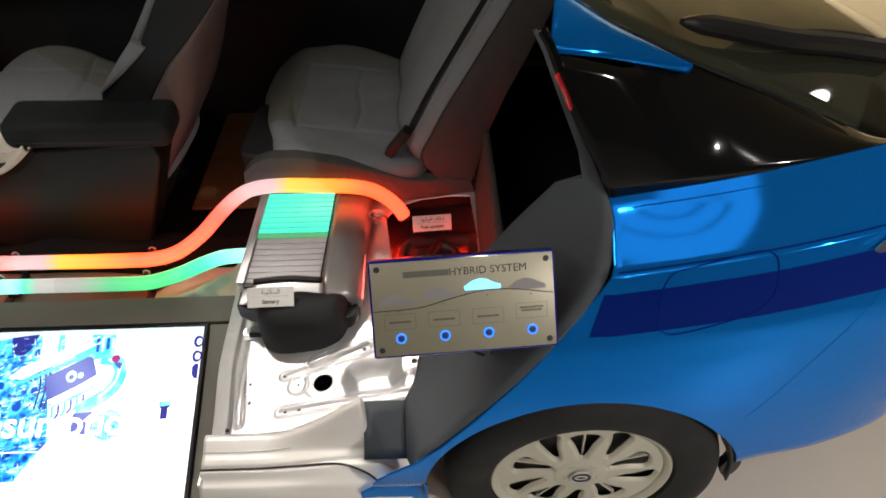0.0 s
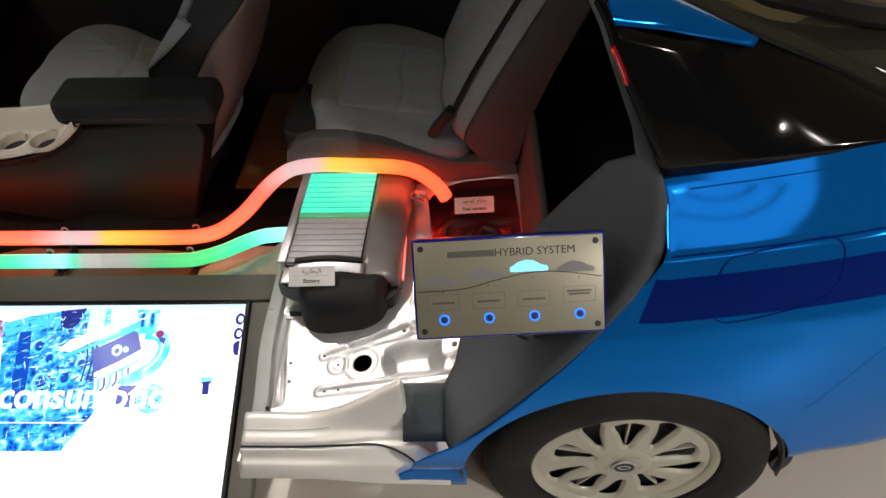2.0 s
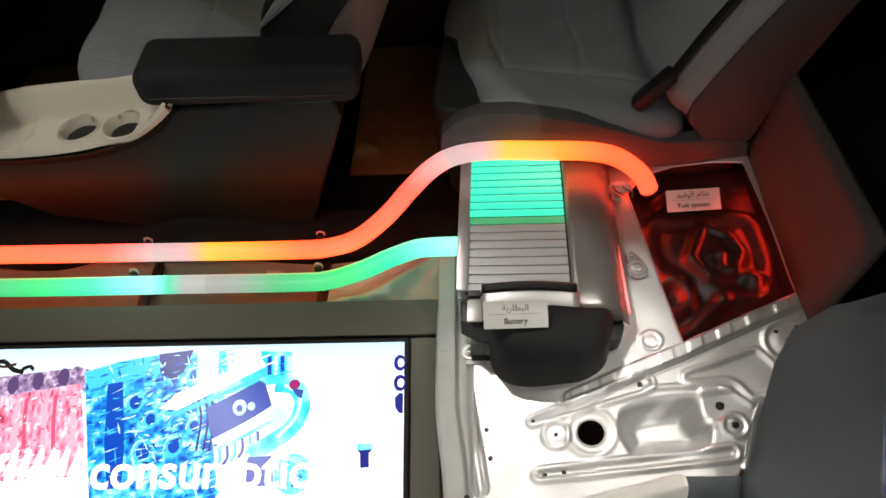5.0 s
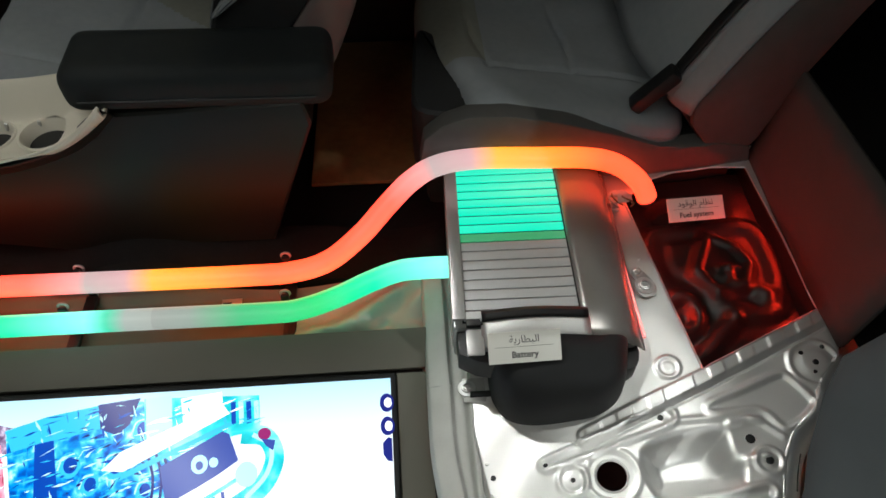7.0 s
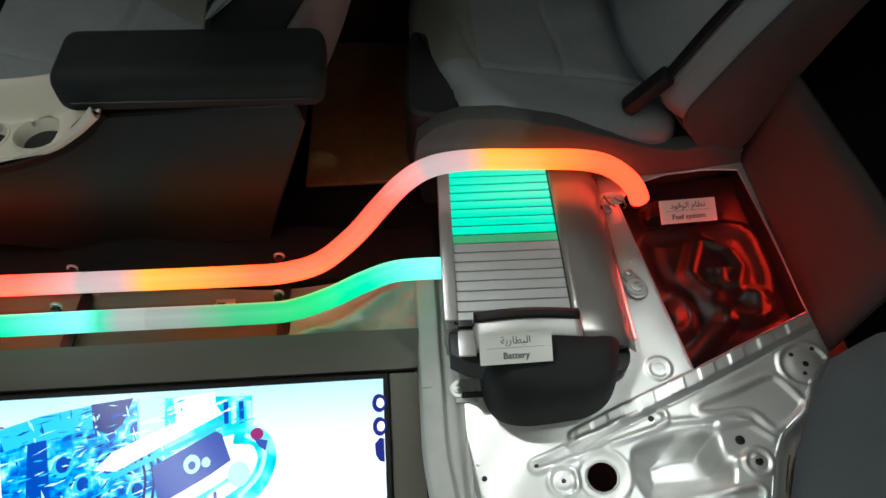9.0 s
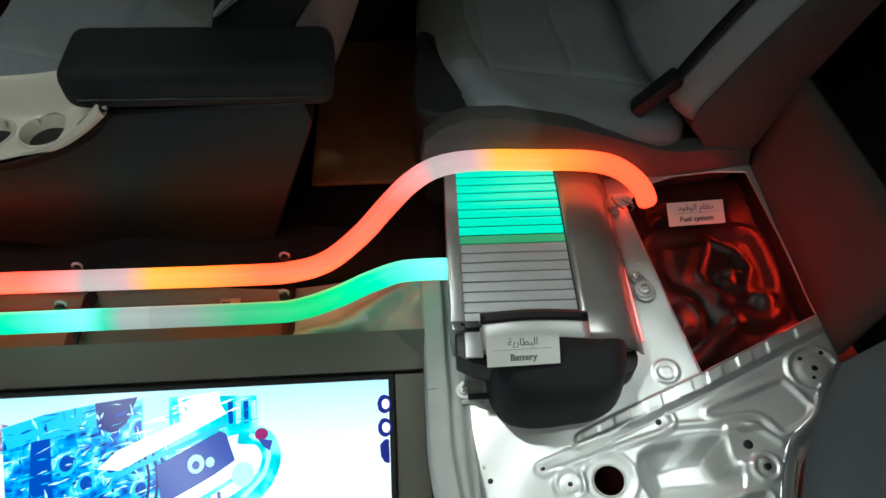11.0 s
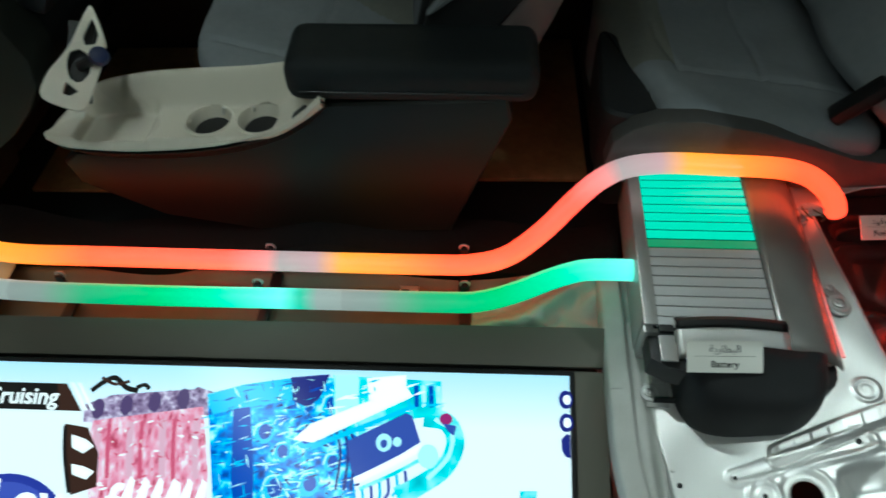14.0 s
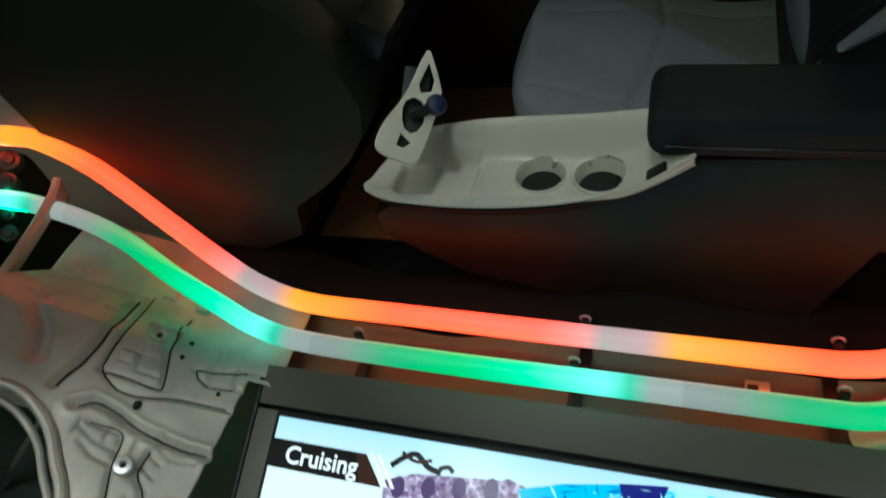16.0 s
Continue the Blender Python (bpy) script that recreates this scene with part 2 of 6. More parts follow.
def box(size, m=None, bevel=0.0, seg=2, bm=None):
    bm2 = bmesh.new()
    bmesh.ops.create_cube(bm2, size=1)
    bmesh.ops.scale(bm2, vec=size, verts=bm2.verts)
    if bevel:
        bmesh.ops.bevel(bm2, geom=list(bm2.edges), offset=bevel, segments=seg, profile=0.6, affect="EDGES")
    if m is not None:
        bmesh.ops.transform(bm2, matrix=m, verts=bm2.verts)
    return merge(bm, bm2)


def merge(bm, bm2):
    if bm is None:
        return bm2
    me = bpy.data.meshes.new("tmp")
    bm2.to_mesh(me)
    bm2.free()
    bm.from_mesh(me)
    bpy.data.meshes.remove(me)
    return bm


def at(x, y, z, rx=0, ry=0, rz=0):
    return pose(x, y, z, rx, ry, rz)


def prism(pts, depth, m=None, bevel=0.0, seg=2, bm=None):
    """A flat outline in x, y, extruded from z = 0 to depth."""
    bm2 = bmesh.new()
    lo = [bm2.verts.new((x, y, 0)) for x, y in pts]
    hi = [bm2.verts.new((x, y, depth)) for x, y in pts]
    bm2.faces.new(lo)
    bm2.faces.new(hi)
    for i in range(len(pts)):
        j = (i + 1) % len(pts)
        bm2.faces.new((lo[i], lo[j], hi[j], hi[i]))
    bmesh.ops.recalc_face_normals(bm2, faces=bm2.faces)
    if bevel:
        rim = [e for e in bm2.edges if abs(e.verts[0].co.z - e.verts[1].co.z) < 1e-6]
        bmesh.ops.bevel(bm2, geom=rim, offset=bevel, segments=seg, profile=0.6, affect="EDGES")
    if m is not None:
        bmesh.ops.transform(bm2, matrix=m, verts=bm2.verts)
    return merge(bm, bm2)


def xz_slab(pts, y0, y1, bevel=0.0, seg=2):
    """An outline in x, z, extruded from y0 to y1."""
    return prism(pts, y1 - y0, Matrix(((1, 0, 0, 0), (0, 0, 1, y0), (0, 1, 0, 0), (0, 0, 0, 1))), bevel, seg)


def smooth_path(pts, per=8, closed=False):
    P = [np.array(p, float) for p in pts]
    n = len(P)
    out = []
    for i in range(n if closed else n - 1):
        a, b = P[i], P[(i + 1) % n]
        p0 = P[i - 1] if (i > 0 or closed) else 2 * a - b
        p3 = P[(i + 2) % n] if (i + 2 < n or closed) else 2 * b - a
        for k in range(per):
            t = k / per
            out.append(0.5 * (2 * a + (b - p0) * t + (2 * p0 - 5 * a + 4 * b - p3) * t**2 + (3 * a - p0 - 3 * b + p3) * t**3))
    if not closed:
        out.append(P[-1])
    return out


def tube_mesh(name, path, r, seg=14, cap=True):
    P = [np.array(p, float) for p in path]
    n = len(P)
    verts, faces, us = [], [], []
    nrm = np.array([0, 0, 1.0])
    length = 0.0
    for i in range(n):
        t = P[min(i + 1, n - 1)] - P[max(i - 1, 0)]
        t /= np.linalg.norm(t)
        nrm = nrm - t * (nrm @ t)
        if np.linalg.norm(nrm) < 1e-3:
            nrm = np.cross(t, (1, 0, 0))
        nrm /= np.linalg.norm(nrm)
        bn = np.cross(t, nrm)
        if i:
            length += np.linalg.norm(P[i] - P[i - 1])
        rr = r[i] if hasattr(r, "__len__") else r
        for k in range(seg):
            a = 2 * math.pi * k / seg
            verts.append(P[i] + rr * (math.cos(a) * nrm + math.sin(a) * bn))
        us.append(length)
    for i in range(n - 1):
        for k in range(seg):
            k2 = (k + 1) % seg
            faces.append((i * seg + k, i * seg + k2, (i + 1) * seg + k2, (i + 1) * seg + k))
    if cap:
        faces.append(tuple(range(seg - 1, -1, -1)))
        faces.append(tuple((n - 1) * seg + k for k in range(seg)))
    me = bpy.data.meshes.new(name)
    me.from_pydata([tuple(v) for v in verts], [], faces)
    uv = me.uv_layers.new(name="UVMap")
    for lp in me.loops:
        uv.data[lp.index].uv = (us[lp.vertex_index // seg], (lp.vertex_index % seg) / seg)
    return me


def tube(name, path, r, material, parent=None, label="", seg=14, cap=True):
    return link(name, tube_mesh(name, path, r, seg, cap), material, parent, label)


def revolve(profile, seg, m=None, bm=None):
    """Profile of (radius, height) about z."""
    bm2 = bmesh.new()
    rows = []
    for r, h in profile:
        rows.append([bm2.verts.new((r * math.cos(2 * math.pi * k / seg), r * math.sin(2 * math.pi * k / seg), h)) for k in range(seg)])
    for a, b in zip(rows, rows[1:]):
        for k in range(seg):
            k2 = (k + 1) % seg
            bm2.faces.new((a[k], a[k2], b[k2], b[k]))
    bmesh.ops.remove_doubles(bm2, verts=bm2.verts, dist=1e-6)
    if m is not None:
        bmesh.ops.transform(bm2, matrix=m, verts=bm2.verts)
    return merge(bm, bm2)


def sheet(name, rows, material, parent=None, label="", thick=0.0, smooth=True, flip=False):
    """A surface through rows of points, given thickness away from its face."""
    n, k = len(rows), len(rows[0])
    verts = [p for r in rows for p in r]
    faces = [(i * k + j, i * k + j + 1, (i + 1) * k + j + 1, (i + 1) * k + j) for i in range(n - 1) for j in range(k - 1)]
    if flip:
        faces = [f[::-1] for f in faces]
    ob = mesh_part(name, verts, faces, material, parent, label, smooth)
    if thick:
        md = ob.modifiers.new("thickness", "SOLIDIFY")
        md.thickness, md.offset = thick, -1
    return ob


def relief(name, x0, x1, y0, y1, step, height, keep, material, parent=None, label="", thick=0.0, snap=()):
    """Pressed sheet: height(x, y) over the cells where keep(x, y) holds."""
    nx, ny = int((x1 - x0) / step) + 1, int((y1 - y0) / step) + 1
    X, Y = np.meshgrid(np.linspace(x0, x1, nx), np.linspace(y0, y1, ny), indexing="ij")
    Z = height(X, Y)
    cx, cy = (X[:-1, :-1] + X[1:, 1:]) / 2, (Y[:-1, :-1] + Y[1:, 1:]) / 2
    K = keep(cx, cy)
    idx = np.arange(nx * ny).reshape(nx, ny)
    f = np.stack([idx[:-1, :-1], idx[1:, :-1], idx[1:, 1:], idx[:-1, 1:]], -1)[K]
    used = np.unique(f)
    remap = np.full(nx * ny, -1)
    remap[used] = np.arange(len(used))
    if snap:
        # draw the ragged grid border onto the true outline
        count = np.bincount(f.ravel(), minlength=nx * ny)
        rim = np.nonzero((count > 0) & (count < 4))[0]
        px, py = X.ravel()[rim], Y.ravel()[rim]
        best, bx, by = np.full(len(rim), step * 1.6), px.copy(), py.copy()
        for poly in snap:
            for i in range(len(poly)):
                (ax, ay), (cx2, cy2) = poly[i][:2], poly[(i + 1) % len(poly)][:2]
                dx, dy = cx2 - ax, cy2 - ay
                t = np.clip(((px - ax) * dx + (py - ay) * dy) / (dx * dx + dy * dy + 1e-12), 0, 1)
                qx, qy = ax + t * dx, ay + t * dy
                d = np.hypot(px - qx, py - qy)
                near = d < best
                best, bx, by = np.where(near, d, best), np.where(near, qx, bx), np.where(near, qy, by)
        X.ravel()[rim], Y.ravel()[rim] = bx, by
        Z = height(X, Y)
    verts = np.stack([X.ravel(), Y.ravel(), Z.ravel()], -1)[used]
    me = bpy.data.meshes.new(name)
    me.from_pydata(verts.tolist(), [], remap[f].tolist())
    ob = link(name, me, material, parent, label)
    if thick:
        md = ob.modifiers.new("thickness", "SOLIDIFY")
        md.thickness, md.offset = thick, -1
    return ob


def inside(px, py, poly):
    r = np.zeros(np.shape(px), bool)
    n = len(poly)
    for i in range(n):
        (ax, ay), (bx, by) = poly[i], poly[(i + 1) % n]
        hit = ((ay > py) != (by > py)) & (px < (bx - ax) * (py - ay) / (by - ay + 1e-12) + ax)
        r ^= hit
    return r


def seg_dist(X, Y, a, b):
    ax, ay = a
    dx, dy = b[0] - ax, b[1] - ay
    t = np.clip(((X - ax) * dx + (Y - ay) * dy) / (dx * dx + dy * dy + 1e-12), 0, 1)
    return np.hypot(X - ax - t * dx, Y - ay - t * dy)


def path_dist(X, Y, pts, closed=False):
    d = np.full(np.shape(X), 9.0)
    for i in range(len(pts) if closed else len(pts) - 1):
        d = np.minimum(d, seg_dist(X, Y, pts[i], pts[(i + 1) % len(pts)]))
    return d


def flat_path(pts, per=6):
    return [(p[0], p[1]) for p in smooth_path([(x, y, 0) for x, y in pts], per, True)]


def signed(X, Y, poly):
    """Distance to a closed outline, negative inside it."""
    return path_dist(X, Y, poly, True) * np.where(inside(X, Y, poly), -1, 1)


def bumpy(d, w):
    """1 at d = 0, falling smoothly to 0 at d = w."""
    t = np.clip(1 - d / w, 0, 1)
    return t * t * (3 - 2 * t)


def lettering(name, text, size, m, material, parent, label="", depth=0.0006, align="CENTER", bold=0.0):
    cu = bpy.data.curves.new(name, "FONT")
    cu.body, cu.size, cu.extrude, cu.align_x, cu.align_y, cu.resolution_u = text, size, depth, align, "CENTER", 3
    cu.offset = bold
    tmp = new(name, cu)
    me = bpy.data.meshes.new_from_object(tmp.evaluated_get(bpy.context.evaluated_depsgraph_get()))
    bpy.data.objects.remove(tmp)
    bpy.data.curves.remove(cu)
    me.transform(m)
    me.materials.clear()
    return link(name, me, material, parent, label, smooth=False)


def frame_on(o, ex, ey):
    """A placing matrix with x along ex and y along ey at o."""
    ex, ey = Vector(ex).normalized(), Vector(ey)
    ez = ex.cross(ey).normalized()
    ey = ez.cross(ex)
    m = Matrix((ex, ey, ez)).transposed().to_4x4()
    m.translation = o
    return m
# ---- the hall ----
fl = part("floor", box((14, 12, 0.2), at(0, 2, -0.1)), FLOORT)
tagged(fl, "cream polished tile floor of a dim hall", "floor", kind="structure")
for nm, c, s in (("wall_north", (0, 8.1, 1.8), (14, 0.2, 3.6)), ("wall_south", (0, -4.1, 1.8), (14, 0.2, 3.6)), ("wall_east", (7.1, 2, 1.8), (0.2, 12.4, 3.6)), ("wall_west", (-7.1, 2, 1.8), (0.2, 12.4, 3.6))):
    tagged(part(nm, box(s, at(*c)), WALLW if nm == "wall_north" else WALLM), "warm lit beige wall of the hall" if nm == "wall_north" else "dark painted wall of the hall", "wall", kind="structure")
tagged(part("ceiling", box((14.4, 12.4, 0.2), at(0, 2, 3.7)), CEILM), "beige ceiling of the hall with spots", "ceiling", kind="structure")


def ceiling_spot(eye, target):
    t = thing("ceiling_spotlight", "small black ceiling spotlight out of view, switched on", "spotlight", eye, "ceiling spots")
    m = look(eye, target)
    can = part("can", revolve([(0.0, 0.16), (0.05, 0.16), (0.06, 0.14), (0.062, 0.03), (0.058, 0.03), (0.056, 0.12), (0.0, 0.12)], 24, m), LAMPBODY, t)
    part("stem", box((0.02, 0.02, 0.25), at(eye[0], eye[1], eye[2] + 0.22), 0.003), LAMPBODY, t)
    part("lens", revolve([(0.0, 0.105), (0.054, 0.105), (0.054, 0.11), (0.0, 0.11)], 24, m), LAMP_ON, t)
    return t


for eye, target, watts, size in SPOTS:
    ceiling_spot(eye, target)

for nm, eye, target, watts, w, h, color in STRIPS:
    t = thing("ceiling_strip_light", "long black ceiling strip light, switched on", "strip light", eye, "strip lights")
    m = look(eye, target)
    part("housing", box((w + 0.06, h + 0.06, 0.05), m @ at(0, 0, 0.04), 0.006), LAMPBODY, t, "black metal housing")
    for x in (-w * 0.4, w * 0.4):
        foot = m @ Vector((x, 0, 0.06))
        part("hanger", box((0.012, 0.012, max(0.05, 3.6 - foot.z)), at(foot.x, foot.y, (3.6 + foot.z) / 2)), LAMPBODY, t)

wl = thing("wall_lamp", "small round white wall lamp, switched on", "wall lamp", (6.95, 6.30, 1.89))
part("housing", revolve([(0.0, 0.0), (0.16, 0.0), (0.16, 0.04), (0.14, 0.05)], 32, at(6.998, 6.30, 1.89, 0, -90)), LAMPBODY, wl, "dark round housing")
part("lens", revolve([(0.14, 0.045), (0.10, 0.065), (0.0, 0.072)], 32, at(6.998, 6.30, 1.89, 0, -90)), LAMP_ON, wl, "white lit lens")

rl = thing("round_ceiling_light", "large round ceiling light of concentric lit rings", "ceiling light", (1.45, -0.97, 3.56))
RING_LIT = glow("ceiling_ring_lit", (0.85, 0.95, 1.0), 1.0)
for r0, r1 in ((0.0, 0.20), (0.26, 0.43), (0.48, 0.74)):
    part("lit_ring", revolve([(r0, 0.0), (r1, 0.0), (r1, 0.03), (r0, 0.03), (r0, 0.0)] if r0 else [(0.0, 0.0), (r1, 0.0), (r1, 0.03), (0.0, 0.03)], 64, at(1.45, -0.97, 3.53)), RING_LIT, rl, "flat lit ring")
part("back_plate", revolve([(0.0, 0.0), (0.80, 0.0), (0.80, 0.03), (0.0, 0.03)], 64, at(1.45, -0.97, 3.565)), LAMPBODY, rl, "black back plate")

# ---- the cutaway car: outer skin ----
car = thing("car", "blue hatchback cut open along its side for display", "car", (0.8, 2.09, 0.0))
MID = 2.09
half = [(0.25, 1.200), (0.70, 1.200), (1.00, 1.206), (1.20, 1.226), (1.35, 1.255), (1.50, 1.315), (1.62, 1.420), (1.70, 1.600), (1.735, 1.85), (1.745, MID)]
plan_pts = half + [(x, 2 * MID - y) for x, y in half[-2::-1]] + [(-1.0, 2.98), (-2.2, 2.96)]
PLAN = np.array(smooth_path([(x, y, 0) for x, y in plan_pts], 60))[:, :2]
SEGL = np.r_[0, np.cumsum(np.hypot(*np.diff(PLAN, axis=0).T))]
TAN = np.gradient(PLAN, axis=0)
TAN /= np.linalg.norm(TAN, axis=1)[:, None]
INW = np.stack([-TAN[:, 1], TAN[:, 0]], -1)
LEFT_N = int(np.argmax(PLAN[:, 0]))
INSET_Z = [0.27, 0.30, 0.34, 0.40, 0.52, 0.60, 0.66, 0.72, 0.77, 0.81, 0.85, 0.885, 0.900, 0.910, 0.918, 0.930, 0.945, 0.962, 0.978, 0.986, 1.0, 1.1]
INSET_D = [0.040, 0.020, 0.008, 0.002, 0.0, 0.001, 0.005, 0.014, 0.025, 0.036, 0.047, 0.058, 0.063, 0.067, 0.080, 0.0955, 0.1135, 0.1325, 0.149, 0.157, 0.168, 0.25]

# the profile on a fine grid, rounded but for the crease under the shoulder
FINE_Z = np.arange(0.25, 1.11, 0.001)
FINE_D = np.interp(FINE_Z, INSET_Z, INSET_D)
for lo, hi in ((0.25, 0.908), (0.919, 1.11)):
    pick = (FINE_Z >= lo) & (FINE_Z <= hi)
    kernel = np.exp(-(np.arange(-24, 25) / 10.0) ** 2)
    FINE_D[pick] = np.convolve(np.pad(FINE_D[pick], 24, mode="reflect", reflect_type="odd"), kernel / kernel.sum(), mode="valid")


def s_of_x(x):
    return float(np.interp(x, PLAN[: LEFT_N + 1, 0], SEGL[: LEFT_N + 1]))


def skin(s, z, out=0.0):
    x, y = np.interp(s, SEGL, PLAN[:, 0]), np.interp(s, SEGL, PLAN[:, 1])
    nx, ny = np.interp(s, SEGL, INW[:, 0]), np.interp(s, SEGL, INW[:, 1])
    left = s < SEGL[LEFT_N]
    rise = 0.14 * min(max(x - 0.80, 0.0), 0.7) * min(max((z - 0.66) / 0.14, 0), 1)
    d = np.interp(z - rise, FINE_Z, FINE_D) - out + 0.42 * max(0.0, 0.375 - z) * min(max((x - 1.10) / 0.10, 0.0), 1.0)
    return Vector((x + nx * d, y + ny * d, z))


CUT_Z = [0.27, 0.33, 0.37, 0.41, 0.436, 0.50, 0.57, 0.64, 0.70, 0.77, 0.83, 0.88, 0.92, 0.97, 1.00, 1.05]
CUT_X = [0.335, 0.338, 0.358, 0.405, 0.440, 0.495, 0.545, 0.594, 0.640, 0.690, 0.730, 0.770, 0.795, 0.797, 0.790, 0.77]
HUB = (0.80, 1.225, 0.31)
ARCH_R = 0.335
ARCH_C = (0.784, 0.304)


def row(z, sa, sb, n):
    return [skin(sa + (sb - sa) * k / (n - 1), z) for k in range(n)]


def top_z(s):
    x = np.interp(s, SEGL, PLAN[:, 0])
    return 1.0 + 0.14 * (min(x, 1.5) - 0.78) if s < SEGL[LEFT_N] else 1.10 if x > 0.7 else 0.98


S_END = SEGL[-1]
upper = []
for z in np.r_[np.linspace(0.639, 0.895, 40), np.linspace(0.90, 1.0, 51)]:
    sa = s_of_x(np.interp(z, CUT_Z, CUT_X))
    upper.append([Vector(skin(sa + (S_END - sa) * (k / 259) ** 1.25, z, 0.0)) for k in range(260)])
    for p in upper[-1]:
        if p.x > 1.60 or p.y > 2.0:
            p.z = min(p.z, 0.80)
last = []
for k in range(260):
    p = upper[-1][k]
    sa = s_of_x(np.interp(1.0, CUT_Z, CUT_X))
    s = sa + (S_END - sa) * (k / 259) ** 1.25
    last.append(skin(s, max(top_z(s), 1.002)) if p.z > 0.9 else p + Vector((0, 0, 0.002)))
upper.append(last)
lowl, lowr = [], []
for th in np.r_[-0.26, -0.19, -0.118, np.linspace(-0.09, 0.25, 5), np.linspace(0.32, math.pi / 2, 22)]:
    z = ARCH_C[1] + ARCH_R * math.sin(th)
    sa = s_of_x(np.interp(z, CUT_Z, CUT_X))
    lx, rx = ARCH_C[0] - ARCH_R * math.cos(th), ARCH_C[0] + (ARCH_R + 0.030 * max(0.0, 1 - th / 0.7)) * math.cos(th)
    if th > -0.15:
        lowl.append(row(z, sa, max(s_of_x(lx), sa + 0.002), 28))
    sr = s_of_x(rx)
    lowr.append([skin(sr + (S_END - sr) * (k / 219) ** 1.25, z) for k in range(220)])
quarter = sheet("quarter_panel", upper, BLUE, car, "glossy blue rear quarter panel")
# straight-edged band of deeper blue laid just over the quarter panel
rows = []
for q in np.linspace(0, 1, 16):
    line = []
    for x in np.linspace(0.0, 1.0, 120):
        xx = 0.757 + 0.020 * q + (1.62 - 0.78) * x
        z = 0.800 + 0.082 * q + 0.14 * max(0, min(xx, 1.5) - 0.80)
        line.append(skin(s_of_x(xx), z, 0.0012))
    rows.append(line)
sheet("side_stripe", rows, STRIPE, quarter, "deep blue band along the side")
sheet("sill_skin", lowl, BLUE, car, "blue skin ahead of the wheel arch")
sheet("bumper_skin", lowr, BLUE, car, "blue rear bumper and lower side")
tube("arch_lip", [r[-1] + Vector((0, 0.003, 0)) for r in lowl] + [r[0] + Vector((0, 0.003, 0)) for r in lowr[::-1]], 0.003, BLUE, car, "rolled blue lip of the wheel arch", seg=8)
tube("cut_edge", [r[0] + Vector((0.001, 0.003, 0)) for r in lowl] + [r[0] + Vector((0.001, 0.003, 0)) for r in upper], 0.003, BLUE, car, "thick cut edge of the blue skin", seg=8)
# wheel arch liner
liner = [[(ARCH_C[0] - (ARCH_R + 0.002) * math.cos(a), y, ARCH_C[1] + (ARCH_R + 0.002) * math.sin(a)) for y in (1.213, 1.220, 1.226, 1.232)] for a in np.linspace(-0.10, math.pi + 0.02, 40)]
sheet("wheel_arch_liner", liner, BLACKP, car, "black plastic arch liner", 0.004)
part("arch_flap", xz_slab([(p[0], p[1]) for p in smooth_path([(1.056, 0.515, 0), (1.087, 0.484, 0), (1.140, 0.395, 0), (1.160, 0.323, 0), (1.155, 0.280, 0), (1.138, 0.262, 0), (1.116, 0.300, 0), (1.124, 0.350, 0), (1.087, 0.430, 0)], 4, True)], 1.240, 1.262, 0.004), BLACKP, car, "black rubber flap behind the wheel")
# fuel flap groove
fz = [(0.885, 0.83), (0.886, 0.88), (0.902, 0.912), (0.94, 0.922), (1.02, 0.936), (1.075, 0.943), (1.095, 0.932), (1.10, 0.90), (1.098, 0.87), (1.08, 0.845), (1.04, 0.826), (0.94, 0.800), (0.90, 0.80)]
groove = [skin(s_of_x(0.873 + 0.90 * (x - 0.885)), z + 0.006, 0.0008) for x, z, _ in smooth_path([(x, z, 0) for x, z in fz], 8, True)]
tube("fuel_flap_gap", groove + groove[:2], 0.0013, STRIPE, quarter, "dark gap round the fuel flap", seg=6)
bumper_gap = [skin(s_of_x(1.092 + 0.170 * g), 0.560 + 0.300 * g, 0.0) for g in np.linspace(0, 1, 30)]
tube("bumper_gap", bumper_gap, 0.0006, BLUE, quarter, "fine joint between quarter panel and bumper", seg=6)
upper_crease = [skin(s_of_x(x), 0.985 + 0.14 * (x - 0.8), 0.0004) for x in np.linspace(0.83, 1.45, 40)]
tube("upper_crease", upper_crease, 0.0013, BLUE, quarter, "sharp upper crease", seg=6)
crease = [skin(s_of_x(x), 0.915 + 0.14 * (x - 0.8), 0.0005) for x in np.linspace(0.80, 1.45, 40)]
tube("shoulder_gap", crease, 0.0016, STRIPE, quarter, "dark panel gap along the shoulder", seg=6)

# black pillar panel, roof spear, rear window


def window_edge(x):
    y0 = float(np.interp(x, [0.60, 0.70, 0.789, 0.94, 1.10, 1.27, 1.40, 1.72], [1.64, 1.572, 1.508, 1.484, 1.50, 1.50, 1.52, 1.58]))
    return y0, 1.318 - 0.42 * (x - 0.60) - 0.10 * max(0, x - 0.9) ** 1.5


rows = []
for k in range(44):
    f = k / 29
    xb = 0.790 + f * 0.50
    b = Vector(skin(s_of_x(min(xb, 1.58)), 1.0 + 0.14 * (min(xb, 1.5) - 0.78) - 0.002))
    xt = 0.672 + f * 0.56
    t = Vector((xt, 1.420 + 0.10 * f * f, 1.243 - 0.24 * (xt - 0.672) - 0.10 * f * f))
    y0, z0 = window_edge(xt)
    t = t.lerp(Vector((xt, y0 + 0.015, z0 + 0.004)), min(max((xt - 0.80) / 0.10, 0), 1))
    rows.append([b.lerp(t, g) + Vector((0, -0.012 * math.sin(math.pi * g), 0)) for g in np.linspace(0, 1, 12)])
sheet("pillar_panel", rows, GLOSS, car, "gloss black pillar panel with quarter glass", 0.005, flip=True)
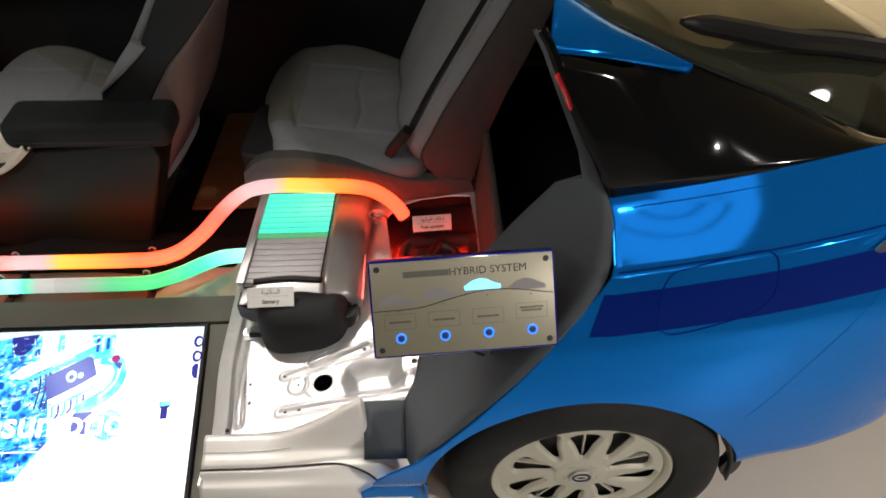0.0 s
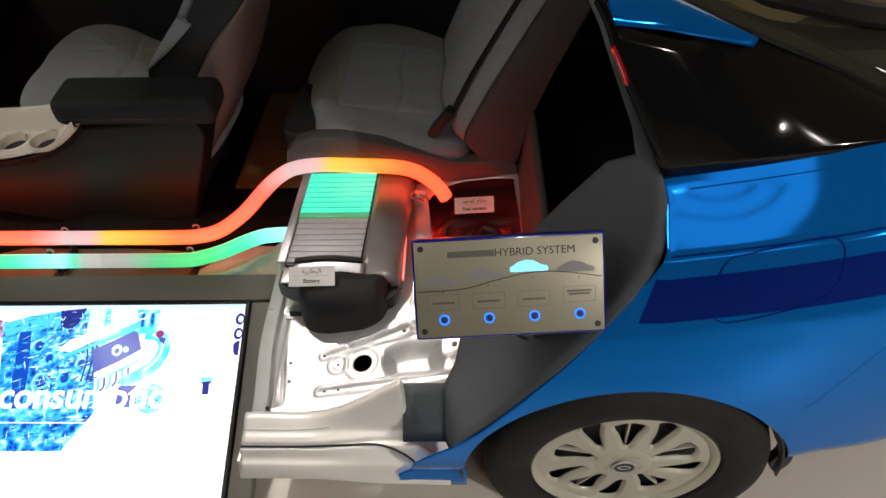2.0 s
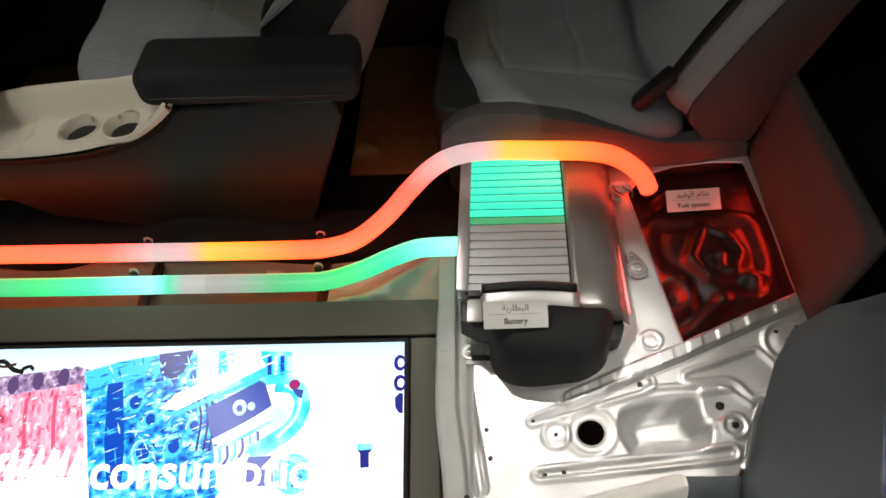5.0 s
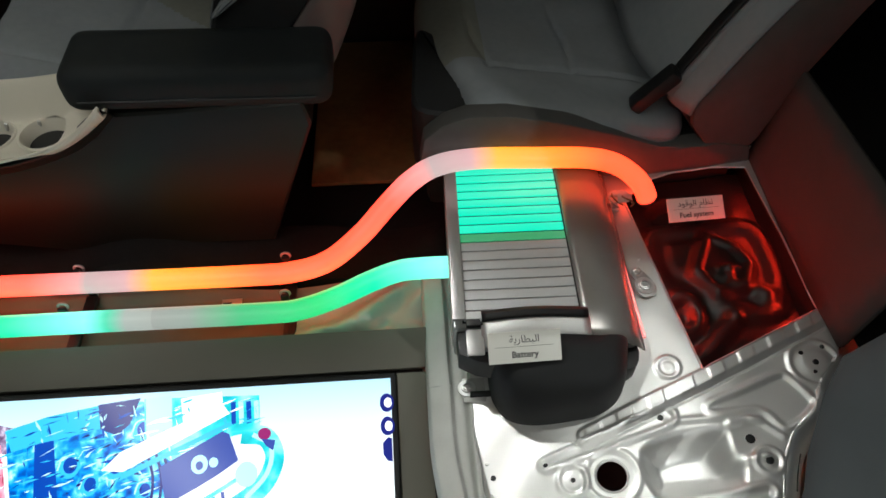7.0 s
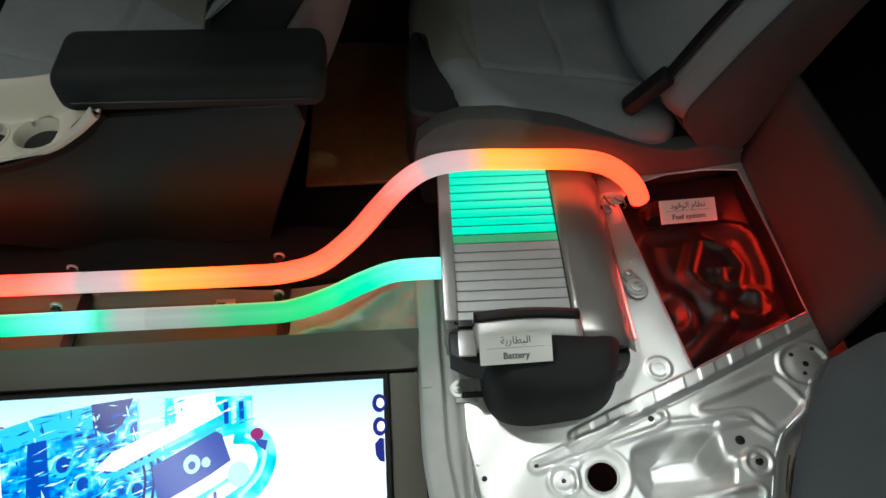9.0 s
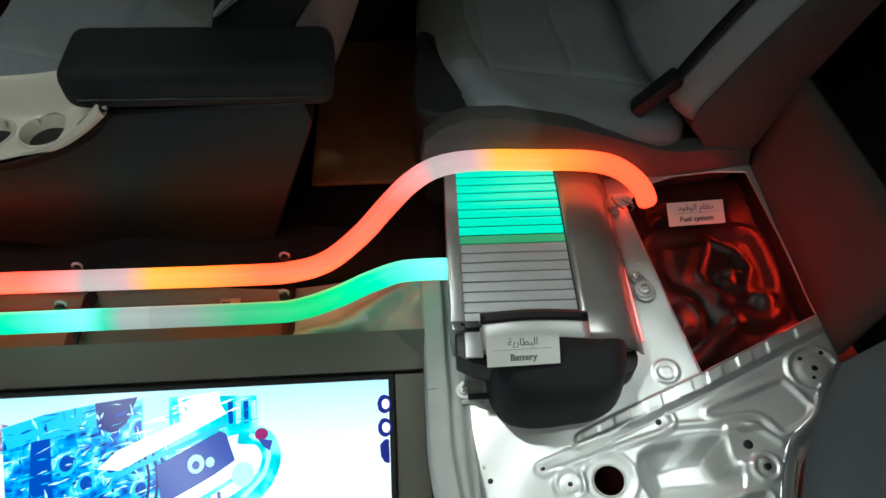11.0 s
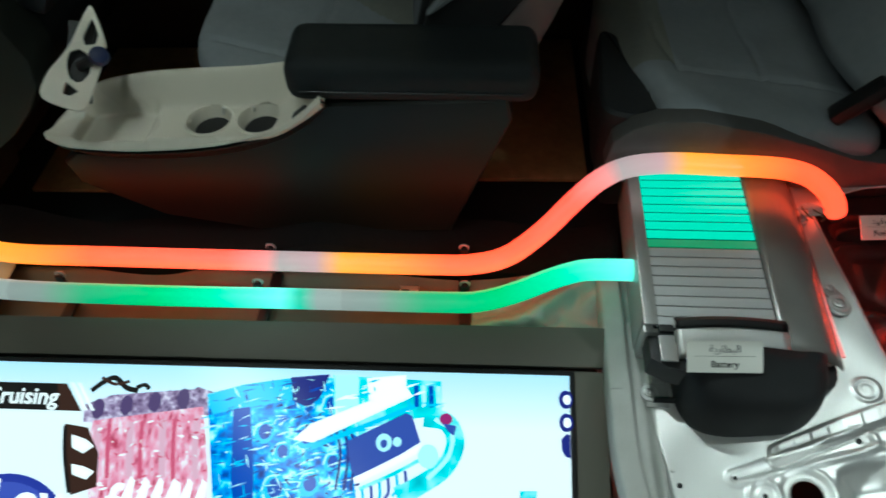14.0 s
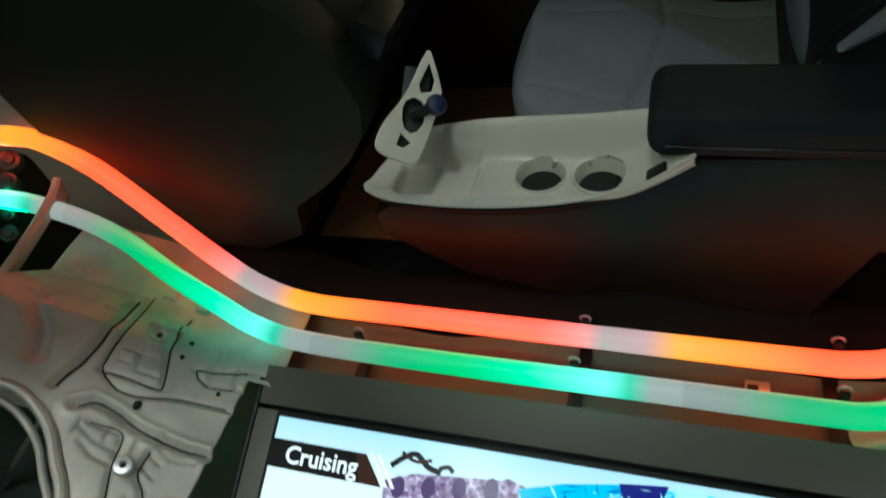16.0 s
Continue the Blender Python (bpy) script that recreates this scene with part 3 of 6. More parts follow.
low = smooth_path([(0.655, 1.418, 1.262), (0.673, 1.420, 1.243), (0.766, 1.433, 1.222), (0.84, 1.448, 1.199), (0.908, 1.466, 1.176)], 8)[8:]
upp = smooth_path([(0.640, 1.62, 1.315), (0.700, 1.57, 1.280), (0.779, 1.507, 1.243), (0.845, 1.488, 1.213), (0.912, 1.470, 1.177)], 8)[8:]
rows = []
for a, b in zip(low, upp):
    a, b = Vector(a), Vector(b)
    rows.append([a.lerp(b, g) + Vector((0, -0.006, 0.012)) * math.sin(math.pi * g) for g in np.linspace(0, 1, 8)])
sheet("roof_spear", rows, BLUE, car, "pointed blue roof rail end", 0.004)
rows = []
for k in range(32):
    f = k / 31
    x = 0.60 + f * 1.12
    z = 1.318 - 0.42 * (x - 0.60) - 0.10 * max(0, x - 0.9) ** 1.5
    y0 = float(np.interp(x, [0.60, 0.70, 0.789, 0.94, 1.10, 1.27, 1.40, 1.72], [1.64, 1.572, 1.508, 1.484, 1.50, 1.50, 1.52, 1.58]))
    rows.append([Vector((x + 0.10 * math.sin(math.pi * g) * f, y0 + (2 * (MID - y0)) * g, z + 0.045 * math.sin(math.pi * g))) for g in np.linspace(0, 1, 24)])
window = sheet("rear_window", rows, GLASS_TINT, car, "dark tinted rear window", 0.005)
edge = [r[0] + Vector((0, -0.002, 0.001)) for r in rows[6:]]
tube("window_seal", edge, 0.004, BLACKP, window, "black seal of the rear window", seg=6)
wip = smooth_path([(0.900, 1.520, 1.236), (0.955, 1.545, 1.216), (1.03, 1.577, 1.187), (1.14, 1.632, 1.141), (1.30, 1.735, 1.074), (1.44, 1.818, 1.015), (1.52, 1.865, 0.985)], 6)
wip_r = [0.005, 0.008, 0.011, 0.013, 0.015, 0.0165, 0.018] + [0.018 + 0.009 * k / 29 for k in range(30)]
tube("wiper_blade", wip, wip_r[: len(wip)], BLACKP, window, "black rear wiper arm and blade", seg=10)
part("tail_lamp", prism([(0, 0), (0.10, 0.02), (0.22, 0.075), (0.20, 0.085), (0.08, 0.05)], 0.02, frame_on(skin(s_of_x(1.22), 0.945, 0.004), (1, 0.25, 0.10), (0, 0.35, 1)), 0.005), TAIL, quarter, "clear tail lamp tip with chrome inside")

# wheel
wheel = new("wheel")
wheel.parent = car
wheel.location = Vector(HUB) - car.location
WM = at(HUB[0], HUB[1], HUB[2], 90, 0, 0) @ Matrix.Diagonal((0.975, 0.975, 1, 1))
part("tyre", revolve([(0.203, -0.02), (0.212, 0.006), (0.245, 0.022), (0.275, 0.022), (0.298, 0.012), (0.309, -0.004), (0.315, -0.03), (0.316, -0.045), (0.306, -0.047), (0.306, -0.053), (0.315, -0.055), (0.312, -0.068), (0.27, -0.075), (0.21, -0.075)], 64, WM), RUBBER, wheel, "black road tyre")
bm = revolve([(0.209, -0.020), (0.2085, -0.004), (0.205, 0.0), (0.200, -0.001), (0.196, -0.004), (0.191, -0.007), (0.188, -0.011), (0.186, -0.02), (0.2, -0.03)], 64, WM)
part("rim_ring", bm, ALLOY, wheel, "pale silver rim face")
part("rim_well", revolve([(0.0, -0.035), (0.19, -0.035), (0.2, -0.05), (0.2, -0.07), (0, -0.07)], 40, WM), BLACKP, wheel, "dark brake space behind the spokes")


def polar(r, a):
    return (r * math.cos(radians(a)), r * math.sin(radians(a)))


# a flat cover pierced by ten leaf-shaped openings, every second one wide and split by a rib
OPENINGS = []
for k in range(10):
    c = 20 + 36 * k
    w0, w1, r0, r1 = (6.0, 12.5, 0.070, 0.156) if k % 2 == 0 else (4.0, 7.5, 0.086, 0.174)
    half_leaf = [(r0, 0.0), (r0 + 0.008, w0 * 0.9), ((r0 + r1) / 2, (w0 + w1) * 0.5), (r1 - 0.010, w1), (r1, w1 * 0.55), (r1 + 0.002, 0.0)]
    lean = 5 if k % 4 == 1 else -5 if k % 4 == 3 else 0
    OPENINGS.append(flat_path([polar(r, c + a + lean * (r - 0.11) / 0.04) for r, a in half_leaf] + [polar(r, c - a + lean * (r - 0.11) / 0.04) for r, a in half_leaf[-2:0:-1]], 4))


def cover_z(X, Y):
    R = np.hypot(X, Y)
    Z = -0.012 + 0.007 * bumpy(R, 0.16)
    for leaf in OPENINGS:
        Z = Z - 0.007 * bumpy(np.maximum(signed(X, Y, leaf), 0), 0.009)
    return Z


def cover_keep(X, Y):
    K = np.hypot(X, Y) < 0.190
    for leaf in OPENINGS:
        K &= ~inside(X, Y, leaf)
    return K


cover = relief("spoke_cover", -0.192, 0.192, -0.192, 0.192, 0.0025, cover_z, cover_keep, ALLOY, wheel, "pale silver wheel cover with leaf-shaped openings", 0.004, OPENINGS)
cover.data.transform(WM)
for k in range(0, 10, 2):
    a = 20 + 36 * k
    part("spoke_rib", prism([polar(0.066, a - 1.8), polar(0.158, a - 1.1), polar(0.158, a + 1.1), polar(0.066, a + 1.8)], 0.010, WM @ at(0, 0, -0.0305), 0.002), ALLOY, wheel)
part("hub_disc", revolve([(0.0, -0.003), (0.024, -0.003), (0.030, -0.006), (0.034, -0.007), (0.056, -0.0045), (0.062, -0.007), (0.064, -0.012)], 40, WM), ALLOY, wheel)
for k in range(5):
    part("nut_recess", revolve([(0.0, 0.0), (0.008, 0.0), (0.009, 0.001), (0.010, 0.0)], 16, WM @ at(0.047 * math.cos(radians(72 * k - 90)), 0.047 * math.sin(radians(72 * k - 90)), -0.0066)), BLACKP, wheel)
part("emblem", revolve([(0.0, 0.001), (0.016, 0.001), (0.020, 0.0015), (0.023, 0.0)], 32, WM), BLACKP, wheel, "plain dark round emblem")
part("emblem_ring", revolve([(0.0215, 0.0), (0.0225, 0.003), (0.0255, 0.003), (0.027, 0.0)], 32, WM), CAST, wheel, "thin bright emblem ring")
part("emblem_bar", revolve([(0.010, 0.0012), (0.011, 0.0025), (0.013, 0.0025), (0.014, 0.0012)], 24, WM @ Matrix.Diagonal((1.1, 0.6, 1, 1))), CAST, wheel, "plain bright oval in the emblem")

# grey closing plate of the section
O = [(0.45, 1.225, 0.272), (0.452, 1.208, 0.436), (0.52, 1.206, 0.535), (0.594, 1.208, 0.64), (0.66, 1.218, 0.73), (0.73, 1.24, 0.83), (0.775, 1.268, 0.885), (0.795, 1.305, 0.925), (0.797, 1.345, 0.97), (0.788, 1.375, 1.005), (0.765, 1.392, 1.05), (0.738, 1.402, 1.102), (0.70, 1.412, 1.18), (0.672, 1.422, 1.245), (0.655, 1.43, 1.275)]
I = [(0.414, 1.290, 0.300), (0.412, 1.388, 0.388), (0.436, 1.428, 0.412), (0.447, 1.470, 0.440), (0.468, 1.530, 0.507), (0.495, 1.568, 0.545), (0.540, 1.574, 0.600), (0.590, 1.530, 0.715), (0.650, 1.475, 0.865), (0.708, 1.428, 0.992), (0.745, 1.398, 1.030), (0.733, 1.402, 1.08), (0.696, 1.413, 1.17), (0.667, 1.424, 1.243), (0.651, 1.432, 1.274)]
rows = []
def straight(pts, per):
    return [Vector(a).lerp(Vector(b), k / per) for a, b in zip(pts, pts[1:]) for k in range(per)] + [Vector(pts[-1])]


for o, i in zip(smooth_path(O, 4), straight(I, 4)):
    o, i = Vector(o), Vector(i)
    rows.append([o.lerp(i, g) for g in np.linspace(0, 1, 10)])
sheet("section_plate", rows, PLATE, car, "matt grey board closing the cut body section", 0.006)
tube("pillar_edge_trim", [Vector(p) + Vector((0.007, -0.002, 0)) for p in smooth_path(O[9:], 5)], 0.007, GLOSS, car, "glossy black edge of the pillar", seg=10)
RED_REFLECTOR = mat("red_reflector", (0.62, 0.020, 0.030), 0.18, 0.0, 0.35, 40, coat=0.6)
rows = []
for p, w in zip(smooth_path([(0.683, 1.405, 1.222), (0.692, 1.403, 1.203), (0.699, 1.398, 1.190), (0.704, 1.395, 1.178), (0.708, 1.392, 1.168)], 6), np.interp(np.linspace(0, 1, 25), [0, 0.2, 0.7, 1], [0.0006, 0.0019, 0.0019, 0.0005])):
    rows.append([Vector(p) + Vector((-w, -0.010, -0.3 * w)), Vector(p) + Vector((0, -0.013, 0)), Vector(p) + Vector((w, -0.010, 0.3 * w))])
sheet("pillar_reflector", rows, RED_REFLECTOR, car, "glossy red strip along the pillar edge", 0.003)
sheet("pillar_reflector", [[Vector(a) + Vector((0.012 + d, -0.011, 0.3 * d)) for d in (-0.002, 0.0, 0.002)] for a in smooth_path(O[10:12], 8)[2:7]], RED_REFLECTOR, car, "glossy red strip along the pillar edge", 0.003)
sheet("section_plate_foot", [[(x, 1.390 - 0.100 * g, 0.387 - 0.088 * g) for g in np.linspace(0, 1, 6)] for x in np.linspace(0.310, 0.412, 6)], PLATE, car, "matt grey board below the pan corner", 0.004)
# bulkhead behind the rear seat and dark load space
sheet("bulkhead", [[(0.617 + (z - 0.36) * 0.13 + 0.006 * (1 - g), 1.68 + 0.47 * g, z) for g in np.linspace(0, 1, 10)] for z in np.linspace(0.376, 0.622, 6)], BULK, car, "grey side of the bulkhead behind the tank", 0.012)
sheet("load_floor", [[(x, y, 0.40) for x in np.linspace(0.64, 1.7, 8)] for y in np.linspace(1.66, 2.9, 8)], CARPET, car, "black load space floor", 0.01)
sheet("load_liner", [[(x, 1.50, z) for x in np.linspace(0.80, 1.45, 8)] for z in np.linspace(0.55, 0.97, 5)], CARPET, car, "black lining of the load space", 0.006)

# ---- pressed floor pan ----
PZ = (0.1467, 0.1355, 0.0812)
OPENING = [(0.333, 2.065), (0.362, 2.098), (0.393, 2.117), (0.450, 2.128), (0.524, 2.128), (0.597, 2.114), (0.609, 1.950), (0.614, 1.762), (0.384, 1.676)]
PAN = [(-0.029, 2.172), (-0.029, 1.92), (-0.029, 1.60), (-0.033, 1.395), (-0.02, 1.386), (0.149, 1.388), (0.30, 1.400), (0.400, 1.408), (0.430, 1.420), (0.449, 1.452), (0.468, 1.50), (0.495, 1.545), (0.545, 1.585), (0.575, 1.635), (0.618, 1.672), (0.626, 1.70), (0.628, 2.172)]
DENT = flat_path([(0.246, 1.555), (0.292, 1.573), (0.359, 1.577), (0.396, 1.567), (0.398, 1.53), (0.411, 1.515), (0.401, 1.475), (0.367, 1.457), (0.30, 1.456), (0.255, 1.461), (0.237, 1.495), (0.236, 1.53)], 4)
LOOP = flat_path([(0.371, 1.605), (0.384, 1.617), (0.435, 1.630), (0.502, 1.650), (0.522, 1.642), (0.542, 1.606), (0.546, 1.588), (0.532, 1.573), (0.492, 1.555), (0.478, 1.562), (0.465, 1.583), (0.445, 1.594), (0.397, 1.594), (0.376, 1.597)], 4)
FLANGE = [(0.16, 1.583), (0.25, 1.617), (0.384, 1.664), (0.50, 1.708), (0.61, 1.750)]


def slot_dist(X, Y, a, b, ra, rb):
    dx, dy = b[0] - a[0], b[1] - a[1]
    t = np.clip(((X - a[0]) * dx + (Y - a[1]) * dy) / (dx * dx + dy * dy), 0, 1)
    return np.hypot(X - a[0] - t * dx, Y - a[1] - t * dy) - (ra + (rb - ra) * t)


def pan_z(X, Y):
    Z = PZ[0] + PZ[1] * X + PZ[2] * Y
    for a, b, ra, rb in (((0.085, 1.541), (0.300, 1.600), 0.009, 0.017), ((0.090, 1.439), (0.425, 1.458), 0.011, 0.013)):
        d = slot_dist(X, Y, a, b, ra, rb)
        Z = Z + 0.0035 * bumpy(np.abs(d), 0.009) - 0.003 * bumpy(np.maximum(d + 0.010, 0), 0.006)
    Z = Z + 0.0028 * bumpy(np.abs(np.hypot(X - 0.19, Y - 1.511) - 0.044), 0.010)
    for c, r in (((0.126, 1.511), 0.024), ((0.442, 1.506), 0.021), ((0.572, 1.662), 0.042), ((0.326, 1.688), 0.019)):
        d = np.hypot(X - c[0], Y - c[1])
        Z = Z + 0.0030 * bumpy(np.abs(d - r), 0.008) + 0.002 * bumpy(np.maximum(d - r * 0.4, 0), r * 0.4)
    dd = np.clip(-signed(X, Y, DENT), 0, 1)
    Z = Z - 0.036 * (1 - bumpy(dd, 0.048))
    Z = Z + 0.0035 * bumpy(path_dist(X, Y, LOOP, True), 0.011)
    for a, b in (((0.400, 1.574), (0.447, 1.576)), ((0.388, 1.510), (0.440, 1.514))):
        Z = Z + 0.004 * bumpy(seg_dist(X, Y, a, b), 0.012)
    # step from the loop towards the arch, and the curved rib at the arch
    Z = Z + 0.0030 * bumpy(path_dist(X, Y, [(0.30, 1.590), (0.36, 1.588), (0.43, 1.583), (0.455, 1.566), (0.478, 1.542)]), 0.010)
    Z = Z + 0.005 * bumpy(path_dist(X, Y, [(0.462, 1.43), (0.478, 1.475), (0.492, 1.52), (0.525, 1.562), (0.57, 1.61), (0.60, 1.64)]), 0.014)
    Z = Z - 0.008 * bumpy(np.abs(seg_dist(X, Y, (-0.046, 1.62), (-0.018, 1.42)) - 0.010), 0.008)
    Z = Z + 0.016 * bumpy(np.abs(X + 0.062 + 0.0 * Y), 0.02) * bumpy(np.maximum(1.6 - Y, 0), 0.03)
    # stepped flange along the tank opening
    off = path_dist(X, Y, FLANGE)
    teeth = 0.82 + 0.18 * np.tanh(7 * np.sin((X - 0.16) * 2 * math.pi / 0.058))
    Z = Z + 0.0045 * bumpy(np.maximum(off - 0.010, 0), 0.006) * teeth
    Z = Z - 0.004 * bumpy(np.abs(off - 0.022), 0.006) * (Y < 1.583 + 0.37 * (X - 0.16))
    return Z + 0.0010 * np.sin(X * 47) * np.sin(Y * 39)


HOLE = [(0.19 + 0.0265 * math.cos(2 * math.pi * k / 40), 1.511 + 0.0265 * math.sin(2 * math.pi * k / 40)) for k in range(40)]


def pan_keep(X, Y):
    return inside(X, Y, PAN) & ~inside(X, Y, OPENING) & ~inside(X, Y, HOLE)


pan = relief("floor_pan", -0.09, 0.64, 1.38, 2.2, 0.0022, pan_z, pan_keep, STEEL, car, "pressed bare steel rear floor pan", 0.002, (PAN, OPENING, HOLE))
ARCH_RIM = smooth_path([(0.438, 1.428, 0), (0.449, 1.452, 0), (0.468, 1.50, 0), (0.495, 1.545, 0), (0.545, 1.585, 0), (0.575, 1.635, 0), (0.618, 1.672, 0)], 5)
rows = [[(p[0] + dx, p[1] - 0.4 * dx, float(pan_z(np.array([[p[0]]]), np.array([[p[1]]]))[0, 0]) - dz) for p in ARCH_RIM] for dx, dz in ((-0.004, 0.002), (0.004, 0.003), (0.012, 0.008), (0.020, 0.019), (0.028, 0.032), (0.034, 0.045), (0.038, 0.07))]
strip = sheet("arch_flange_strip", rows, STEEL, car, "bent steel flange along the wheelhouse", 0.002)
for a, b in ((7, 14), (2, 5), (17, 19)):
    tube("flange_slot", [(p[0] + 0.0215, p[1] - 0.4 * 0.0215, float(pan_z(np.array([[p[0]]]), np.array([[p[1]]]))[0, 0]) - 0.0195) for p in ARCH_RIM[a:b]], 0.0024, BLACKP, strip, "dark slot in the flange", seg=6)
sheet("tank_baffle", [[(0.634, y, z) for y in np.linspace(1.69, 2.2, 4)] for z in np.linspace(0.20, 0.41, 4)], BLACKP, car, "black baffle beside the tank", 0.004)
sheet("tank_baffle", [[(x, 1.675, z) for x in np.linspace(-0.03, 0.63, 6)] for z in np.linspace(0.20, 0.30, 4)], BLACKP, car, "black baffle beside the tank", 0.004)
sheet("under_shield", [[(x, y, 0.205) for x in np.linspace(-0.06, 0.43, 4)] for y in np.linspace(1.42, 1.70, 4)], BLACKP, car, "black shield under the pan", 0.004)


def pz(x, y, d=0.0):
    return float(pan_z(np.array([[x]]), np.array([[y]]))[0, 0]) + d


rim = []
for i in range(len(OPENING)):
    (ax, ay), (bx, by) = OPENING[i], OPENING[(i + 1) % len(OPENING)]
    rim += [(ax + (bx - ax) * g, ay + (by - ay) * g, pz(ax + (bx - ax) * g, ay + (by - ay) * g, 0.0)) for g in np.linspace(0, 1, 14, endpoint=False)]
tube("opening_edge", rim + rim[:1], 0.0022, STEEL, pan, "bright cut edge of the tank opening", seg=6)
tube("hole_edge", [(x, y, pz(x, y, -0.001)) for x, y in HOLE + HOLE[:1]], 0.0025, STEEL, pan, seg=6)
for x, y, r in ((0.083, 1.541, 0.005), (0.425, 1.545, 0.006), (0.442, 1.506, 0.005), (-0.004, 1.530, 0.0035), (0.002, 1.475, 0.0035), (0.100, 1.439, 0.0035), (0.135, 1.442, 0.0035), (-0.043, 1.405, 0.004), (0.292, 1.600, 0.004), (0.573, 1.662, 0.004), (0.595, 1.69, 0.003), (0.126, 1.511, 0.003), (0.556, 1.683, 0.003), (0.566, 1.645, 0.0025)):
    part("bolt_hole", revolve([(0.0, 0.0006), (r, 0.0006), (r * 1.3, 0.0), (r * 1.4, -0.003)], 12, at(x, y, pz(x, y) + 0.0012)), BLACKP, pan)

# silver sill ahead of the arch


def ease(v):
    v = min(max(v, 0.0), 1.0)
    return v * v * (3 - 2 * v)


PROF = smooth_path([(1.400, 0.235, 0), (1.388, 0.262, 0), (1.378, 0.280, 0), (1.362, 0.284, 0), (1.350, 0.278, 0), (1.334, 0.268, 0), (1.318, 0.266, 0), (1.308, 0.262, 0), (1.302, 0.255, 0), (1.296, 0.255, 0), (1.290, 0.258, 0), (1.280, 0.246, 0), (1.272, 0.240, 0), (1.262, 0.236, 0), (1.250, 0.222, 0), (1.244, 0.208, 0), (1.252, 0.200, 0), (1.29, 0.197, 0)], 4)
rows = []
for x in np.r_[np.linspace(-0.083, 0.300, 40), np.linspace(0.304, 0.330, 12), np.linspace(0.335, 0.418, 18)]:
    f, drop, out = ease((x - 0.06) / 0.24), ease((x - 0.308) / 0.020), ease((x - 0.335) / 0.085)
    line = []
    for y, z, _ in PROF:
        lift = 0.112 * min(max((x - 0.07) / 0.235, 0.0), 1.0) ** 1.6 * (1 - drop) * ease((y - 1.318) / 0.045) + 0.030 * f * ease((y - 1.245) / 0.04) * (1 - ease((y - 1.345) / 0.02) * drop)
        low = 0.075 * out * ease((y - 1.24) / 0.06) + 0.05 * drop * ease((y - 1.345) / 0.03)
        line.append(Vector((x, y - 0.012 * f * (1 - ease((y - 1.26) / 0.05)), z + lift - low)))
    rows.append(line)
sill = sheet("inner_sill", rows, SILL, car, "pale cream-white inner sill pressing", 0.003)
tube("sill_joint", smooth_path([(-0.083, 1.299, 0.2565), (0.06, 1.299, 0.2570), (0.16, 1.296, 0.270), (0.25, 1.288, 0.288), (0.31, 1.272, 0.276), (0.350, 1.252, 0.252)], 8), 0.0026, BLACKP, sill, "dark joint line along the sill", seg=6)
tube("sill_step", smooth_path([(-0.083, 1.336, 0.2700), (0.06, 1.336, 0.2705), (0.13, 1.336, 0.283)], 8), 0.0014, CAST, sill, "fine pressed line of the sill", seg=6)
part("sill_end", box((0.006, 0.12, 0.07), at(-0.083, 1.325, 0.215)), SILL, car)
rows = []
for x in np.linspace(0.300, 0.455, 30):
    zt = float(np.interp(x, [-0.085, 0.138, 0.25, 0.30, 0.335, 0.455], [0.210, 0.217, 0.224, 0.250, 0.280, 0.280]))
    rows.append([(x, 1.237 + 0.006 * (1 - g) ** 2, 0.190 + (zt - 0.190) * g) for g in np.linspace(0, 1, 6)])
sheet("sill_skirt", rows, BLUE, car, "blue lower edge of the sill", 0.003)

# ---- tunnel floor, toe board, cabin floor ----
def tunnel_z(X, Y):
    return 0.215 + 0.018 * bumpy(np.abs(Y - 1.995), 0.03) + 0.006 * np.sin(X * 2 * math.pi / 0.031) * bumpy(np.abs(Y - 1.815), 0.02) + 0.010 * bumpy(np.abs(X + 0.95), 0.12)


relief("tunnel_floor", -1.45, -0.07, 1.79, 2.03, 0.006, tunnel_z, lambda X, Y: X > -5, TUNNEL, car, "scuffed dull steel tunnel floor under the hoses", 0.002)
FLANGE_PROFILE = smooth_path([(-0.022, -0.003, 0), (-0.030, 0.000, 0), (-0.036, -0.004, 0), (-0.042, -0.014, 0), (-0.054, -0.016, 0), (-0.060, -0.012, 0), (-0.064, -0.001, 0), (-0.070, 0.004, 0), (-0.098, 0.003, 0), (-0.104, -0.001, 0), (-0.107, -0.012, 0), (-0.108, -0.030, 0)], 5)
rows = []
for k in range(60):
    y = 1.385 + 0.575 * k / 59
    bend = 0.020 * ease((1.62 - y) / 0.22)
    rows.append([(x + bend * min(1, max(0, (-0.03 - x) / 0.03)), y, PZ[0] + PZ[1] * x + PZ[2] * y + d + 0.0015 * math.sin(y * 31) * (x < -0.06) - 0.006 * ease((y - 1.90) / 0.06)) for x, d, _ in FLANGE_PROFILE])
flange = sheet("pan_flange", rows, ZINC, car, "bright folded flange along the floor pan", 0.002, flip=True)
part("flange_joint", box((0.040, 0.002, 0.002), at(-0.083, 1.705, 0.2785)), CAST, flange)
for x, y in ((-0.012, 1.555), (-0.010, 1.50)):
    part("rivet", revolve([(0.0, 0.003), (0.003, 0.002), (0.004, 0.0)], 12, at(x, y, 0.1467 + 0.1355 * x + 0.0812 * y)), STEEL, flange)


